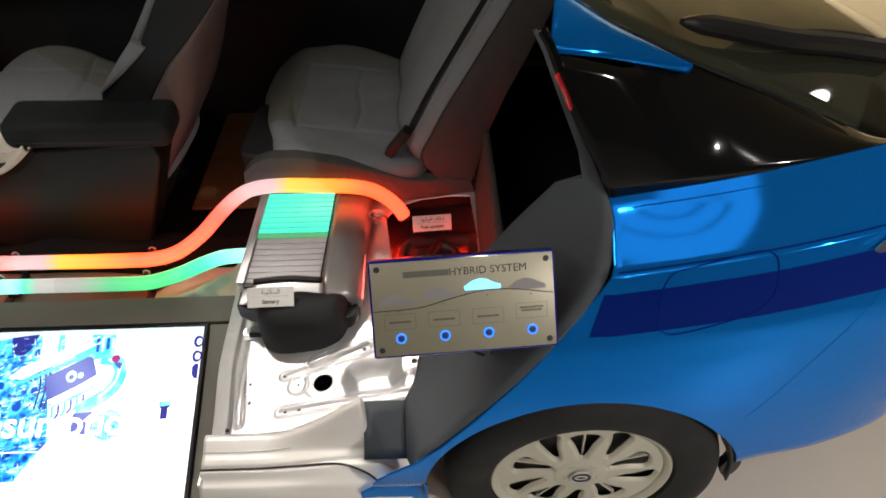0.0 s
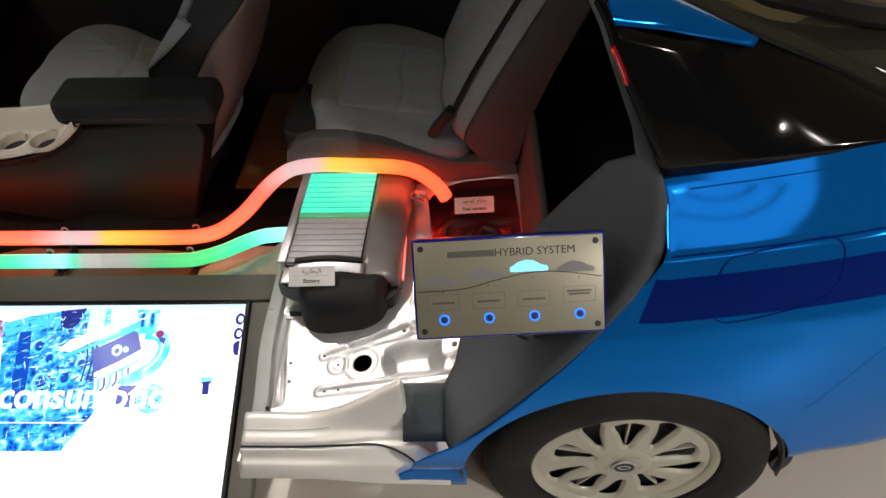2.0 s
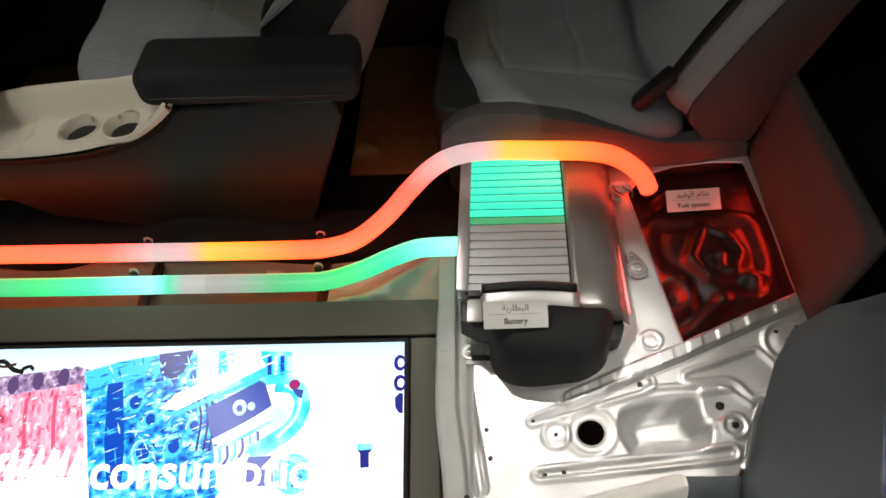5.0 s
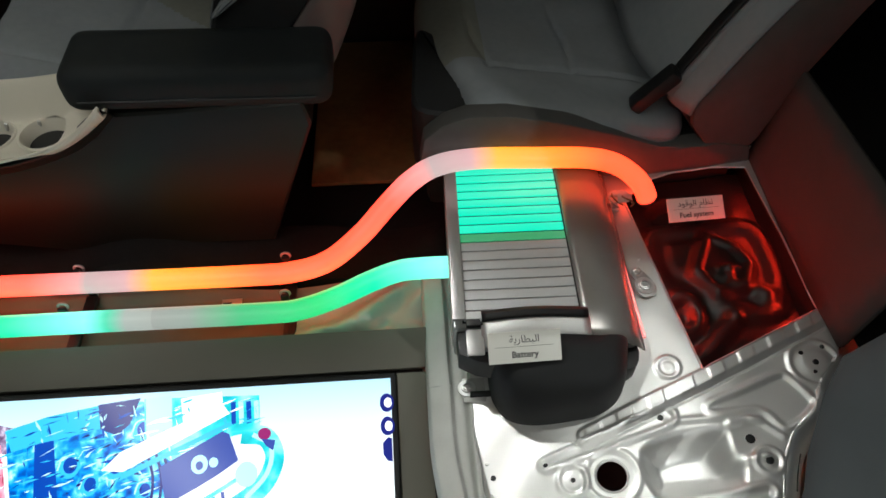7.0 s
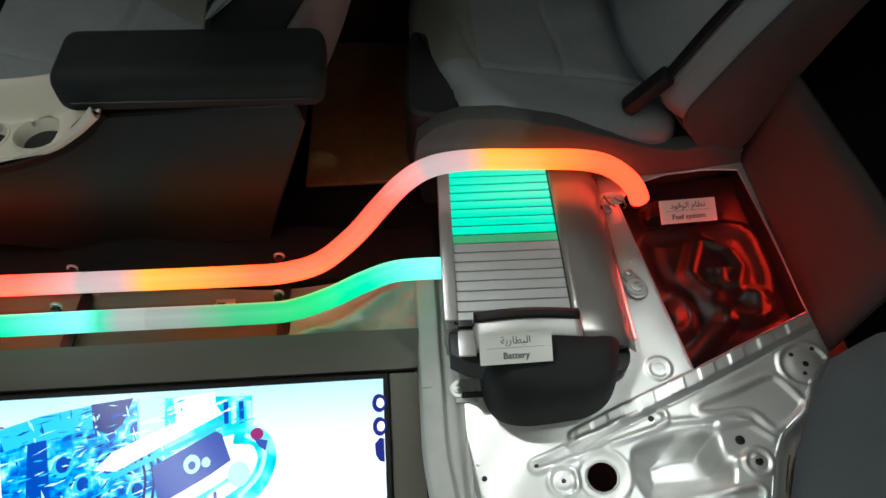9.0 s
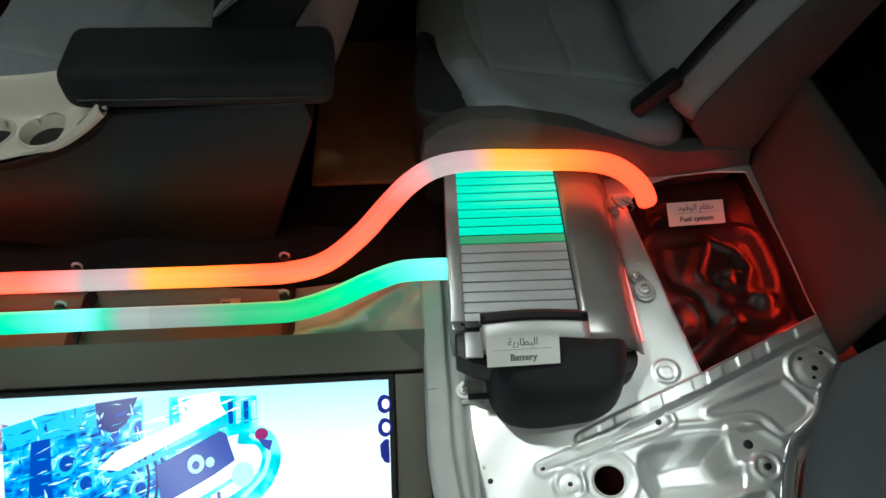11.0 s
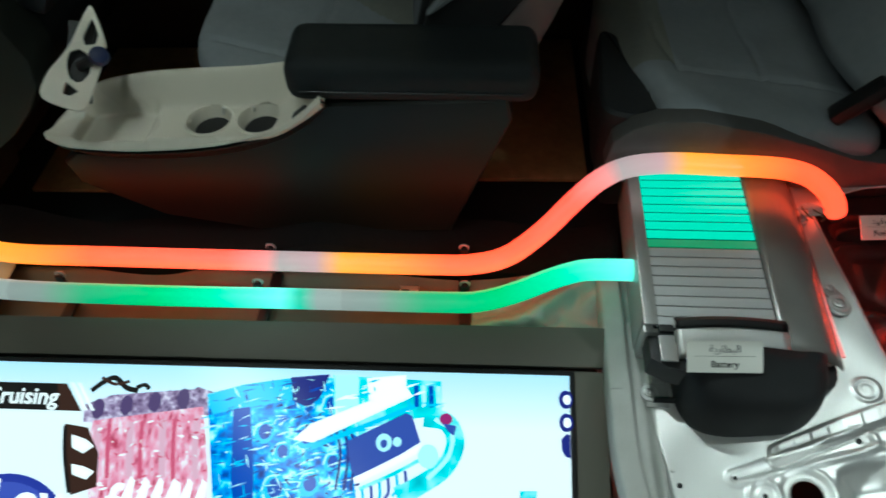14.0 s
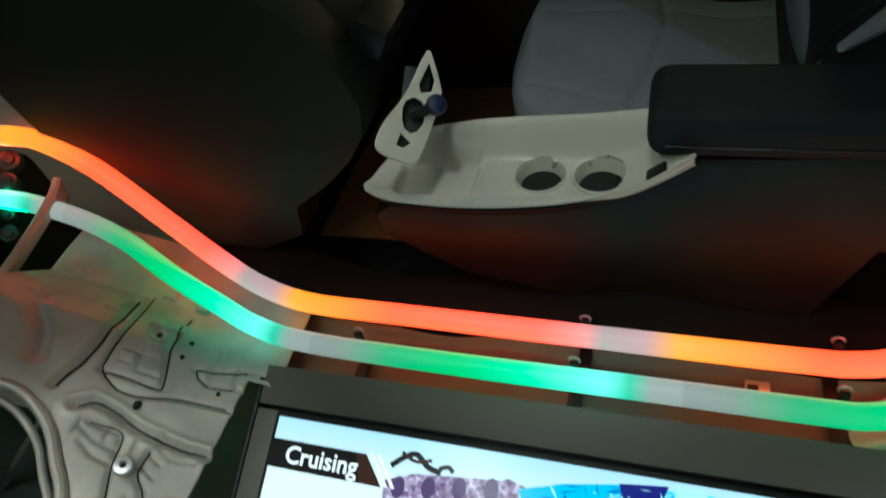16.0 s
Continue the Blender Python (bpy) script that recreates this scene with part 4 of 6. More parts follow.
def fold_z(X, Y):
    Z = 0.236 + 0.030 * bumpy(np.abs(X + 0.105), 0.05) * bumpy(np.maximum(1.93 - Y, 0), 0.05)
    Z = Z + 0.022 * bumpy(path_dist(X, Y, [(-0.36, 1.845), (-0.26, 1.872), (-0.20, 1.915), (-0.15, 1.955), (-0.10, 1.975)]), 0.035)
    Z = Z - 0.006 * bumpy(path_dist(X, Y, [(-0.30, 1.850), (-0.22, 1.852), (-0.18, 1.880)]), 0.012)
    Z = Z + 0.005 * bumpy(np.hypot(X + 0.24, Y - 1.868), 0.016)
    return Z + 0.0025 * np.sin(X * 61 + 3 * np.sin(Y * 47)) * np.sin(Y * 53)


relief("pan_corner_sheet", -0.365, -0.095, 1.795, 2.00, 0.004, fold_z, lambda X, Y: Y < 1.90 + 0.9 * (X + 0.365), ZINC, car, "crumpled pale zinc corner of the pan", 0.002)


TOE_SEAMS = [
    [(-1.748, 1.654), (-1.743, 1.679), (-1.732, 1.712), (-1.725, 1.764), (-1.729, 1.830), (-1.753, 1.899)],
    [(-1.697, 1.710), (-1.650, 1.714), (-1.587, 1.717), (-1.610, 1.800), (-1.628, 1.891)],
    [(-1.697, 1.712), (-1.699, 1.760), (-1.699, 1.802), (-1.716, 1.870), (-1.734, 1.921)],
    [(-1.699, 1.713), (-1.655, 1.687), (-1.618, 1.687), (-1.547, 1.711), (-1.476, 1.718), (-1.380, 1.714)],
    [(-1.696, 1.633), (-1.673, 1.650), (-1.635, 1.646), (-1.590, 1.631), (-1.544, 1.625), (-1.488, 1.622), (-1.380, 1.625)],
    [(-1.554, 1.779), (-1.521, 1.756), (-1.413, 1.768), (-1.380, 1.770)],
    [(-1.554, 1.779), (-1.500, 1.792), (-1.463, 1.801), (-1.400, 1.806)],
    [(-1.550, 1.600), (-1.546, 1.554), (-1.515, 1.507), (-1.50, 1.42)],
    [(-1.545, 1.640), (-1.540, 1.612), (-1.510, 1.600), (-1.465, 1.604)],
    [(-1.670, 1.600), (-1.640, 1.585), (-1.605, 1.582)],
    [(-1.655, 1.575), (-1.630, 1.560), (-1.600, 1.556)],
    [(-1.640, 1.735), (-1.605, 1.738)],
    [(-1.520, 1.756), (-1.528, 1.800), (-1.535, 1.835)],
    [(-1.470, 1.765), (-1.478, 1.800)],
    [(-1.661, 1.613), (-1.603, 1.612), (-1.594, 1.560), (-1.575, 1.50)],
]


def toe_z(X, Y):
    Z = 0.262 + 0.52 * np.clip(-1.44 - X, 0, 1) * (1 - 0.45 * np.clip((Y - 1.80) / 0.12, 0, 1)) + 0.02 * bumpy(np.abs(X + 1.44), 0.08)
    for k, pts in enumerate(TOE_SEAMS):
        w, h = ((0.013, 0.011), (0.008, 0.006))[k not in (4, 0)]
        Z = Z - h * bumpy(path_dist(X, Y, pts), w)
    Z = Z + 0.004 * bumpy(np.abs(path_dist(X, Y, TOE_SEAMS[4]) - 0.018), 0.010)
    for x, y in ((-1.662, 1.752), (-1.665, 1.856), (-1.623, 1.856), (-1.630, 1.790), (-1.759, 1.860), (-1.70, 1.94), (-1.62, 1.93)):
        Z = Z + 0.010 * bumpy(np.maximum(np.maximum(np.abs(X - x + 0.2 * (Y - y)) - 0.012, np.abs(Y - y) - 0.010), 0), 0.006)
    Z = Z + 0.006 * bumpy(np.abs(np.hypot(X + 1.645, Y - 1.822) - 0.018), 0.007)
    Z = Z + 0.012 * bumpy(np.hypot(X + 1.565, Y - 1.558), 0.03)
    rib = bumpy(np.abs(np.mod(Y + 0.4 * X, 0.026) - 0.013), 0.006)
    Z = Z - 0.005 * rib * bumpy(np.maximum(np.abs(X + 1.535) - 0.012, 0), 0.006) * (Y < 1.60)
    Z = Z - 0.004 * bumpy(np.abs(np.mod(X, 0.05) - 0.025), 0.005) * bumpy(np.maximum(np.abs(Y - 1.600) - 0.014, 0), 0.006) * (X < -1.54)
    Z = Z - 0.016 * bumpy(path_dist(X, Y, [(-1.929, 1.812), (-1.871, 1.802), (-1.825, 1.751), (-1.805, 1.702)]), 0.03)
    return Z + 0.0012 * np.sin(X * 43 + 2 * np.sin(Y * 23)) * np.sin(Y * 37)


ARCH = [(-2.0, 1.612), (-1.828, 1.619), (-1.786, 1.620), (-1.744, 1.603), (-1.701, 1.571), (-1.668, 1.528), (-1.625, 1.464), (-1.60, 1.30), (-2.0, 1.30)]
toe = relief("toe_board", -1.98, -1.355, 1.32, 2.08, 0.0035, toe_z, lambda X, Y: ~inside(X, Y, ARCH) & (X < np.where(Y > 1.79, -1.39, -1.445)), STEEL2, car, "pressed steel toe board with ribs", 0.002, (ARCH,))
tube("arch_flange", [(x - 0.022, y - 0.024, float(toe_z(np.array([[x]]), np.array([[y]]))[0, 0]) - 0.012) for x, y, _ in smooth_path([(x, y, 0) for x, y in ARCH[0:8]], 8)], 0.008, STEEL2, car, "rolled steel edge of the front wheel arch", seg=10)
tube("arch_flange", [(x, y, float(toe_z(np.array([[x]]), np.array([[y]]))[0, 0]) + 0.004) for x, y, _ in smooth_path([(x, y, 0) for x, y in ARCH[0:8]], 8)], 0.011, STEEL2, car, "rolled steel edge of the front wheel arch", seg=10)
def on_toe(x, y, d=0.0):
    return (x, y, float(toe_z(np.array([[x]]), np.array([[y]]))[0, 0]) + d)


for k, pts in enumerate(TOE_SEAMS[:8] + TOE_SEAMS[-1:]):
    line = [p for p in smooth_path([(x, y, 0) for x, y in pts], 6) if p[0] < -1.45]
    tube("seam", [on_toe(p[0], p[1], 0.001) for p in line], 0.0032 if k in (0, 4) else 0.0018, BLACKP, toe, "dark sealed seam of the toe board", seg=6)
for x, y, r in ((-1.608, 1.671, 0.008), (-1.585, 1.830, 0.004), (-1.583, 1.793, 0.004), (-1.565, 1.558, 0.005), (-1.645, 1.822, 0.005), (-1.49, 1.745, 0.004)):
    part("bolt_hole", revolve([(0.0, 0.001), (r, 0.001), (r * 1.4, -0.003)], 12, at(*on_toe(x, y, 0.002))), BLACKP, toe)
part("washer", revolve([(0.007, 0.004), (0.016, 0.003), (0.018, 0.0), (0.018, -0.004)], 20, at(*on_toe(-1.565, 1.558, 0.003), 0, 20)), STEEL, toe, "bright bolt washer")
sheet("wheelhouse", [[(-1.66 - 0.5 * g, 1.32 + 0.36 * h, 0.16 + 0.06 * g) for g in np.linspace(0, 1, 5)] for h in np.linspace(0, 1, 5)], BOARD_DARK, car, "dull dark green wheelhouse floor", 0.006)
tube("strut_rod", [(-1.95, 1.50, 0.20), (-1.80, 1.585, 0.34), (-1.74, 1.62, 0.40)], 0.010, CHROME, car, "thin bright strut rod", seg=10)
sheet("cabin_floor", [[(x, y, 0.20) for x in np.linspace(-1.9, 0.75, 12)] for y in np.linspace(2.02, 2.96, 10)], CARPET, car, "black cabin carpet", 0.01)
wav = []
for k in range(60):
    x = -1.75 + 1.70 * k / 59
    h = 0.275 + 0.018 * math.sin(x * 7) + 0.012 * math.sin(x * 17 + 1) + 0.10 * max(0, -1.35 - x)
    wav.append([(x, 1.995 + 0.012 * math.sin(x * 9 + 2), 0.212), (x, 2.00 + 0.012 * math.sin(x * 9 + 2), h - 0.02), (x, 2.02, h), (x, 2.06, h + 0.012), (x, 2.12, h + 0.005), (x, 2.14, 0.2)])
sheet("tunnel_carpet", wav, CARPET, car, "black draped carpet over the tunnel", 0.006, flip=True)
rows = [[(x, 1.800 + 0.058 * g, 0.236 + 0.006 * math.sin(math.pi * g) + 0.0035 * math.sin(x * 2 * math.pi / 0.012) * (0.2 < g < 0.8)) for g in np.linspace(0, 1, 6)] for x in np.linspace(-1.25, -0.62, 320)]
sheet("ribbed_edge_strip", rows, STEEL, car, "pale ribbed metal edge strip of the tunnel", 0.002)
part("rear_floor_mat", box((0.27, 0.60, 0.012), at(-0.225, 2.60, 0.225), 0.004), MAT_BROWN, car, "brown floor mat behind the front seat")
part("front_floor_mat", box((0.40, 0.62, 0.012), at(-1.30, 2.56, 0.225), 0.004), MAT_BROWN, car, "brown front floor mat")
part("load_side_lining", box((0.55, 0.03, 0.62), at(1.33, 2.79, 0.63), 0.01), DARK, car, "black lining of the far load space side")
part("door_lining", box((3.4, 0.03, 0.85), at(-0.6, 2.93, 0.60), 0.01), DARK, car, "black lining of the far doors")
sheet("roof", [[(x, y, 1.44 - 0.06 * ((x + 0.2) / 1.0) ** 2 - 0.04 * max(0, y - 2.75)) for x in np.linspace(-1.0, 0.62, 12)] for y in np.linspace(2.62, 2.90, 6)], BLUE, car, "blue strip of roof left on the far side", 0.02)
for x in (-0.95, 0.58):
    tube("pillar", smooth_path([(x - (0.25 if x < 0 else -0.10), 2.93, 0.98), (x, 2.90, 1.20), (x + 0.1 * (x < 0), 2.80, 1.40)], 6), 0.035, DARK, car, "dark roof pillar", seg=8)

# ---- dash section ----
dash = thing("dashboard", "dark dashboard and heater section, cut flat", "dashboard", (-1.6, 2.3, 0.32))
DASH = [(-1.42, 0.385), (-1.40, 0.47), (-1.30, 0.54), (-1.235, 0.60), (-1.19, 0.66), (-1.174, 0.72), (-1.195, 0.80), (-1.26, 0.90), (-1.34, 0.96), (-1.50, 1.01), (-1.90, 1.00), (-2.02, 0.88), (-1.985, 0.74), (-1.94, 0.575), (-1.80, 0.43), (-1.66, 0.335), (-1.54, 0.33)]
part("cut_face", xz_slab(DASH, 2.10, 2.20, 0.008), DASHM, dash, "matt dark cut side of the dashboard")
part("dash_body", xz_slab([(x * 0.97 - 0.05, z * 0.98 + 0.01) for x, z in DASH], 2.20, 2.90, 0.03), DARK, dash)

tube("display_trim", smooth_path([(-1.20, 2.12, 0.93), (-1.16, 2.20, 0.99), (-1.17, 2.34, 1.0)], 5), 0.016, CREAM, dash, "pale trim strip of the dashboard", seg=8)
# ---- hoses ----
RED_PATH = [(-2.30, 2.11, 0.655), (-2.05, 2.10, 0.655), (-1.95, 2.095, 0.635), (-1.84, 2.08, 0.575), (-1.70, 2.045, 0.465), (-1.58, 2.010, 0.385), (-1.48, 1.982, 0.345), (-1.36, 1.964, 0.328), (-1.15, 1.960, 0.326), (-0.75, 1.955, 0.325), (-0.45, 1.953, 0.323), (-0.36, 1.956, 0.324), (-0.29, 1.972, 0.334), (-0.222, 2.012, 0.364), (-0.165, 2.048, 0.410), (-0.115, 2.076, 0.446), (-0.06, 2.091, 0.470), (0.02, 2.097, 0.477), (0.14, 2.100, 0.469), (0.24, 2.102, 0.460), (0.30, 2.101, 0.443), (0.345, 2.096, 0.412), (0.373, 2.091, 0.380), (0.388, 2.088, 0.350)]
GREEN_PATH = [(-2.40, 2.03, 0.535), (-2.13, 2.03, 0.525), (-2.04, 2.035, 0.505), (-1.93, 2.035, 0.462), (-1.80, 2.000, 0.440), (-1.66, 1.945, 0.405), (-1.55, 1.915, 0.360), (-1.46, 1.892, 0.328), (-1.34, 1.878, 0.314), (-1.05, 1.872, 0.311), (-0.70, 1.870, 0.311), (-0.42, 1.868, 0.311), (-0.345, 1.871, 0.313), (-0.27, 1.892, 0.320), (-0.21, 1.911, 0.335), (-0.15, 1.921, 0.352), (-0.10, 1.915, 0.365), (-0.042, 1.908, 0.373)]
red = thing("red_hose", "thick glowing hose with orange and red light running", "hose", (-0.6, 1.955, 0.30), "glowing hoses")
tube("lit_tube", smooth_path(RED_PATH, 6), 0.0215, RED_TUBE, red, "translucent tube lit orange to red", seg=18)
green = thing("green_hose", "thick glowing hose with green and white light running", "hose", (-0.6, 1.87, 0.29), "glowing hoses")
tube("lit_tube", smooth_path(GREEN_PATH, 6), 0.0215, GREEN_TUBE, green, "translucent tube lit green to white", seg=18)
tube("end_socket", [(-0.062, 1.910, 0.371), (-0.030, 1.906, 0.374)], 0.0205, CAST, green, "metal socket at the battery", seg=18)
tube("end_socket", [(0.386, 2.089, 0.356), (0.390, 2.087, 0.338)], 0.0195, BLACKP, red, "dark socket at the tank", seg=18)


def hose_clip(x, y, z):
    t = thing("hose_clip", "small grey hose clip on a dark bracket", "clip", (x, y, 0.22), "hose clips")
    tube("eyelet", [(x + 0.009 * math.cos(a), y + 0.005, z + 0.002 + 0.009 * math.sin(a)) for a in np.linspace(0, 2 * math.pi, 17)], 0.0026, CAST, t, seg=8)
    part("bracket", box((0.024, 0.085, 0.010), at(x, y - 0.05, 0.234), 0.002), BLACKP, t, "dark saddle under the hose")
    part("post", box((0.016, 0.008, z - 0.225), at(x, y - 0.002, (z + 0.235) / 2), 0.002), BLACKP, t)


for x, y, z in ((-0.383, 2.000, 0.315), (-0.379, 1.913, 0.303), (-0.808, 1.905, 0.310), (-0.80, 1.995, 0.315), (-1.24, 1.915, 0.310)):
    hose_clip(x, y, z)


def floor_bracket(x, y, w):
    t = thing("floor_bracket", "small bright bracket on the tunnel floor", "bracket", (x, y, 0.225), "floor brackets")
    part("plate", box((w, 0.03, 0.004), at(x, y, 0.250), 0.001), STEEL, t)
    part("leg", box((w * 0.8, 0.006, 0.028), at(x, y + 0.012, 0.235), 0.001), STEEL, t)
    part("slot", box((0.018, 0.010, 0.003), at(x - w * 0.2, y, 0.2525), 0.0005), BLACKP, t, "dark slot")
    return t


floor_bracket(-0.50, 1.822, 0.075)
floor_bracket(-0.425, 1.818, 0.028)
floor_bracket(-0.50, 1.935, 0.040)

# ---- battery ----
bat = thing("battery_pack", "hybrid battery with lit green cells and black cover", "battery", (0.08, 1.86, 0.29))
BT = frame_on((0.0, 1.95, 0.410), (1, -0.03, 0.02), (0.03, 1, 0.03))


def bpart(name, size, c, material, bevel=0.003, label=""):
    return part(name, box(size, BT @ at(*c), bevel), material, bat, label)


bpart("case", (0.245, 0.395, 0.10), (0.0725, 0.003, -0.0635), CAST, 0.006, "cast metal battery case")
bpart("side_rail", (0.018, 0.37, 0.12), (-0.044, 0.008, -0.052), CAST, 0.004, "folded metal side rail")
bpart("side_flange", (0.024, 0.385, 0.006), (-0.040, 0.002, 0.006), CAST, 0.002)
for k in range(17):
    y = 0.173 - 0.0221 * k
    m = CELL_ON if k < 8 else CELL_DIM if k == 8 else CELL_OFF
    bpart("cell_bar", (0.205, 0.0176 if k < 9 else 0.0198, 0.004), (0.072, y, 0.0), m, 0.0012, "cell bar lit bright green" if k < 8 else "cell bar lit dull green" if k == 8 else "unlit grey cell bar")
bpart("cell_bed", (0.212, 0.37, 0.006), (0.072, -0.005, -0.0055), CELL_BED, 0.001, "dark bed under the cell bars")
cov = [[BT @ Vector((0.178 + 0.112 * g, -0.235 + 0.425 * h, -0.003 - 0.006 * g - 0.030 * g ** 5 - 0.002 * math.sin(9 * h) * g - 0.012 * max(0.0, 0.15 - h) / 0.15)) for g in np.linspace(0, 1, 8)] for h in np.linspace(0, 1, 16)]
sheet("clear_cover", cov, CLEAR, bat, "shiny curved metal cover beside the cells", 0.003)
# red reflection on the flange, imitated by a faintly glowing tube
tube("red_reflection_line", [BT @ Vector((0.290 - 0.0008 * k, -0.215 + 0.02 * k, -0.040 + 0.0006 * k)) for k in range(15)], 0.0030, glow("red_reflection_glow", (1.0, 0.03, 0.015), 1.1), bat, "thin glowing line standing in for a red reflection along the flange", seg=8)


def bolt(c, r=0.010):
    m = BT @ at(*c)
    part("bolt", revolve([(0.0, 0.006), (r * 0.45, 0.006), (r * 0.5, 0.002), (r * 0.62, 0.002), (r * 0.62, 0.007), (r * 0.95, 0.006), (r, 0.002), (r * 1.6, 0.002), (r * 1.7, -0.001)], 18, m), STEEL, bat)


part("bolt_plate", prism(flat_path([(-0.020, 0.030), (-0.004, 0.042), (0.010, 0.026), (0.022, 0.000), (0.016, -0.020), (-0.004, -0.026), (-0.018, -0.012), (-0.012, 0.010)], 4), 0.004, BT @ at(0.3245, -0.086, -0.070), 0.001), CAST, bat, "small keyhole plate with a bolt")
for c, r in (((0.3245, -0.086, -0.066), 0.012), ((0.317, -0.052, -0.068), 0.007), ((0.303, 0.112, -0.060), 0.007), ((-0.030, -0.262, -0.115), 0.010), ((0.268, -0.186, -0.040), 0.010), ((0.262, -0.214, -0.046), 0.008), ((0.330, -0.02, -0.075), 0.004)):
    bolt(c, r)
for c in ((0.322, 0.110, -0.070), (0.317, -0.118, -0.080), (0.322, -0.165, -0.085)):
    part("slot_hole", revolve([(0.0, 0.0006), (0.0045, 0.0006), (0.0055, -0.001)], 12, BT @ at(*c) @ Matrix.Diagonal((1.5, 0.8, 1, 1))), BLACKP, bat)
part("end_bracket", prism(flat_path([(-0.024, 0.026), (0.002, 0.032), (0.018, 0.016), (0.018, -0.016), (0.002, -0.030), (-0.022, -0.024)], 4), 0.006, BT @ at(0.264, -0.200, -0.048), 0.0015), STEEL, bat, "bright end bracket with two bolts")
part("hose_bracket", prism([(0.0, 0.0), (0.020, 0.006), (0.026, -0.010), (0.046, -0.004), (0.050, 0.012), (0.030, 0.020), (0.006, 0.016)], 0.004, at(0.286, 2.055, 0.388, 12, -8, -20), 0.001), CAST, bat, "small bent bracket under the hose end")
part("hose_bracket", prism([(0.0, 0.0), (0.030, 0.002), (0.032, 0.010), (0.002, 0.010)], 0.010, at(0.300, 2.040, 0.376, -15, 10, 35), 0.001), STEEL, bat, "small bent bracket under the hose end")
rnd = random.Random(4)
for k in range(4):
    a = Vector((0.290 + 0.010 * k, 2.060 + 0.006 * (k % 3), 0.392))
    path = [a, a + Vector((rnd.uniform(-0.01, 0.02), -0.014, 0.006)), a + Vector((rnd.uniform(0.0, 0.03), -0.026, 0.002)), a + Vector((rnd.uniform(0.01, 0.04), -0.018, -0.02))]
    tube("wire", smooth_path(path, 5), 0.0018, WIRE_BROWN if k % 2 else CAST, bat, "thin brown wire" if k % 2 else "thin grey wire", seg=6)
# front: curved metal band, black lip and fan cover
band = [[BT @ Vector((-0.002 + 0.190 * g, -0.190 - 0.052 * r, 0.004 + 0.010 * math.sin(math.pi * g) - 0.010 * r - 0.012 * r ** 4)) for g in np.linspace(0, 1, 14)] for r in np.linspace(0, 1, 8)]
sheet("front_band", band, STEEL, bat, "curved bright metal band", 0.004)
lip = [[BT @ Vector((0.0 + 0.185 * g, -0.180 - 0.015 * r, 0.006 + 0.010 * math.sin(math.pi * g) + 0.006 * math.sin(math.pi * r))) for g in np.linspace(0, 1, 16)] for r in np.linspace(0, 1, 5)]
sheet("front_lip", lip, BLACKP, bat, "black rubber lip", 0.005)
bpart("lip_end", (0.030, 0.014, 0.010), (-0.013, -0.196, 0.002), BLACKP, 0.002)
bpart("corner_tab", (0.030, 0.050, 0.005), (-0.014, -0.232, -0.002), CAST, 0.002)
COVER = [p[:2] for p in smooth_path([(0.004, 1.712, 0), (0.008, 1.664, 0), (0.030, 1.626, 0), (0.075, 1.610, 0), (0.140, 1.610, 0), (0.190, 1.616, 0), (0.232, 1.645, 0), (0.254, 1.712, 0)], 7)]
fan = []
for z, s in ((0.275, 0.97), (0.30, 0.99), (0.325, 1.0), (0.350, 0.985), (0.370, 0.95), (0.387, 0.89), (0.400, 0.80), (0.411, 0.66), (0.418, 0.48), (0.422, 0.25), (0.424, 0.0)):
    fan.append([(0.125 + (x - 0.125) * (0.55 + 0.45 * s), 1.712 + (y - 1.712) * s, z - 0.10 * abs(x - 0.125) * (1 - s)) for x, y in COVER])
sheet("fan_cover", fan, FANBLACK, bat, "rounded matt black plastic fan cover", 0.003)
part("left_ear", prism(flat_path([(-0.050, 1.708), (-0.02, 1.690), (0.02, 1.680), (0.02, 1.755), (-0.050, 1.755)], 1), 0.055, at(0, 0, 0.330), 0.008, 2), BLACKP, bat, "black plastic ear")
part("right_ear", prism(flat_path([(0.215, 1.675), (0.25, 1.672), (0.268, 1.69), (0.272, 1.72), (0.25, 1.735), (0.21, 1.73)], 2), 0.045, at(0, 0, 0.315), 0.005, 2), BLACKP, bat, "black plastic ear")
part("mount_tab", box((0.042, 0.046, 0.005), at(-0.022, 1.690, 0.283, 5), 0.002), CAST, bat, "steel mounting tab")

# ---- fuel tank in its opening ----
tank = thing("fuel_tank", "glossy black moulded fuel tank under red light", "fuel tank", (0.49, 1.92, 0.22))


TANK_HEX = flat_path([(0.399, 2.030), (0.51, 2.030), (0.600, 2.020), (0.618, 1.960), (0.616, 1.890), (0.590, 1.822), (0.526, 1.815), (0.461, 1.862), (0.395, 1.885), (0.374, 1.951)], 3)
TANK_BOSS = [(0.498, 2.000), (0.545, 1.965), (0.562, 1.914), (0.538, 1.868), (0.484, 1.862), (0.452, 1.911)]


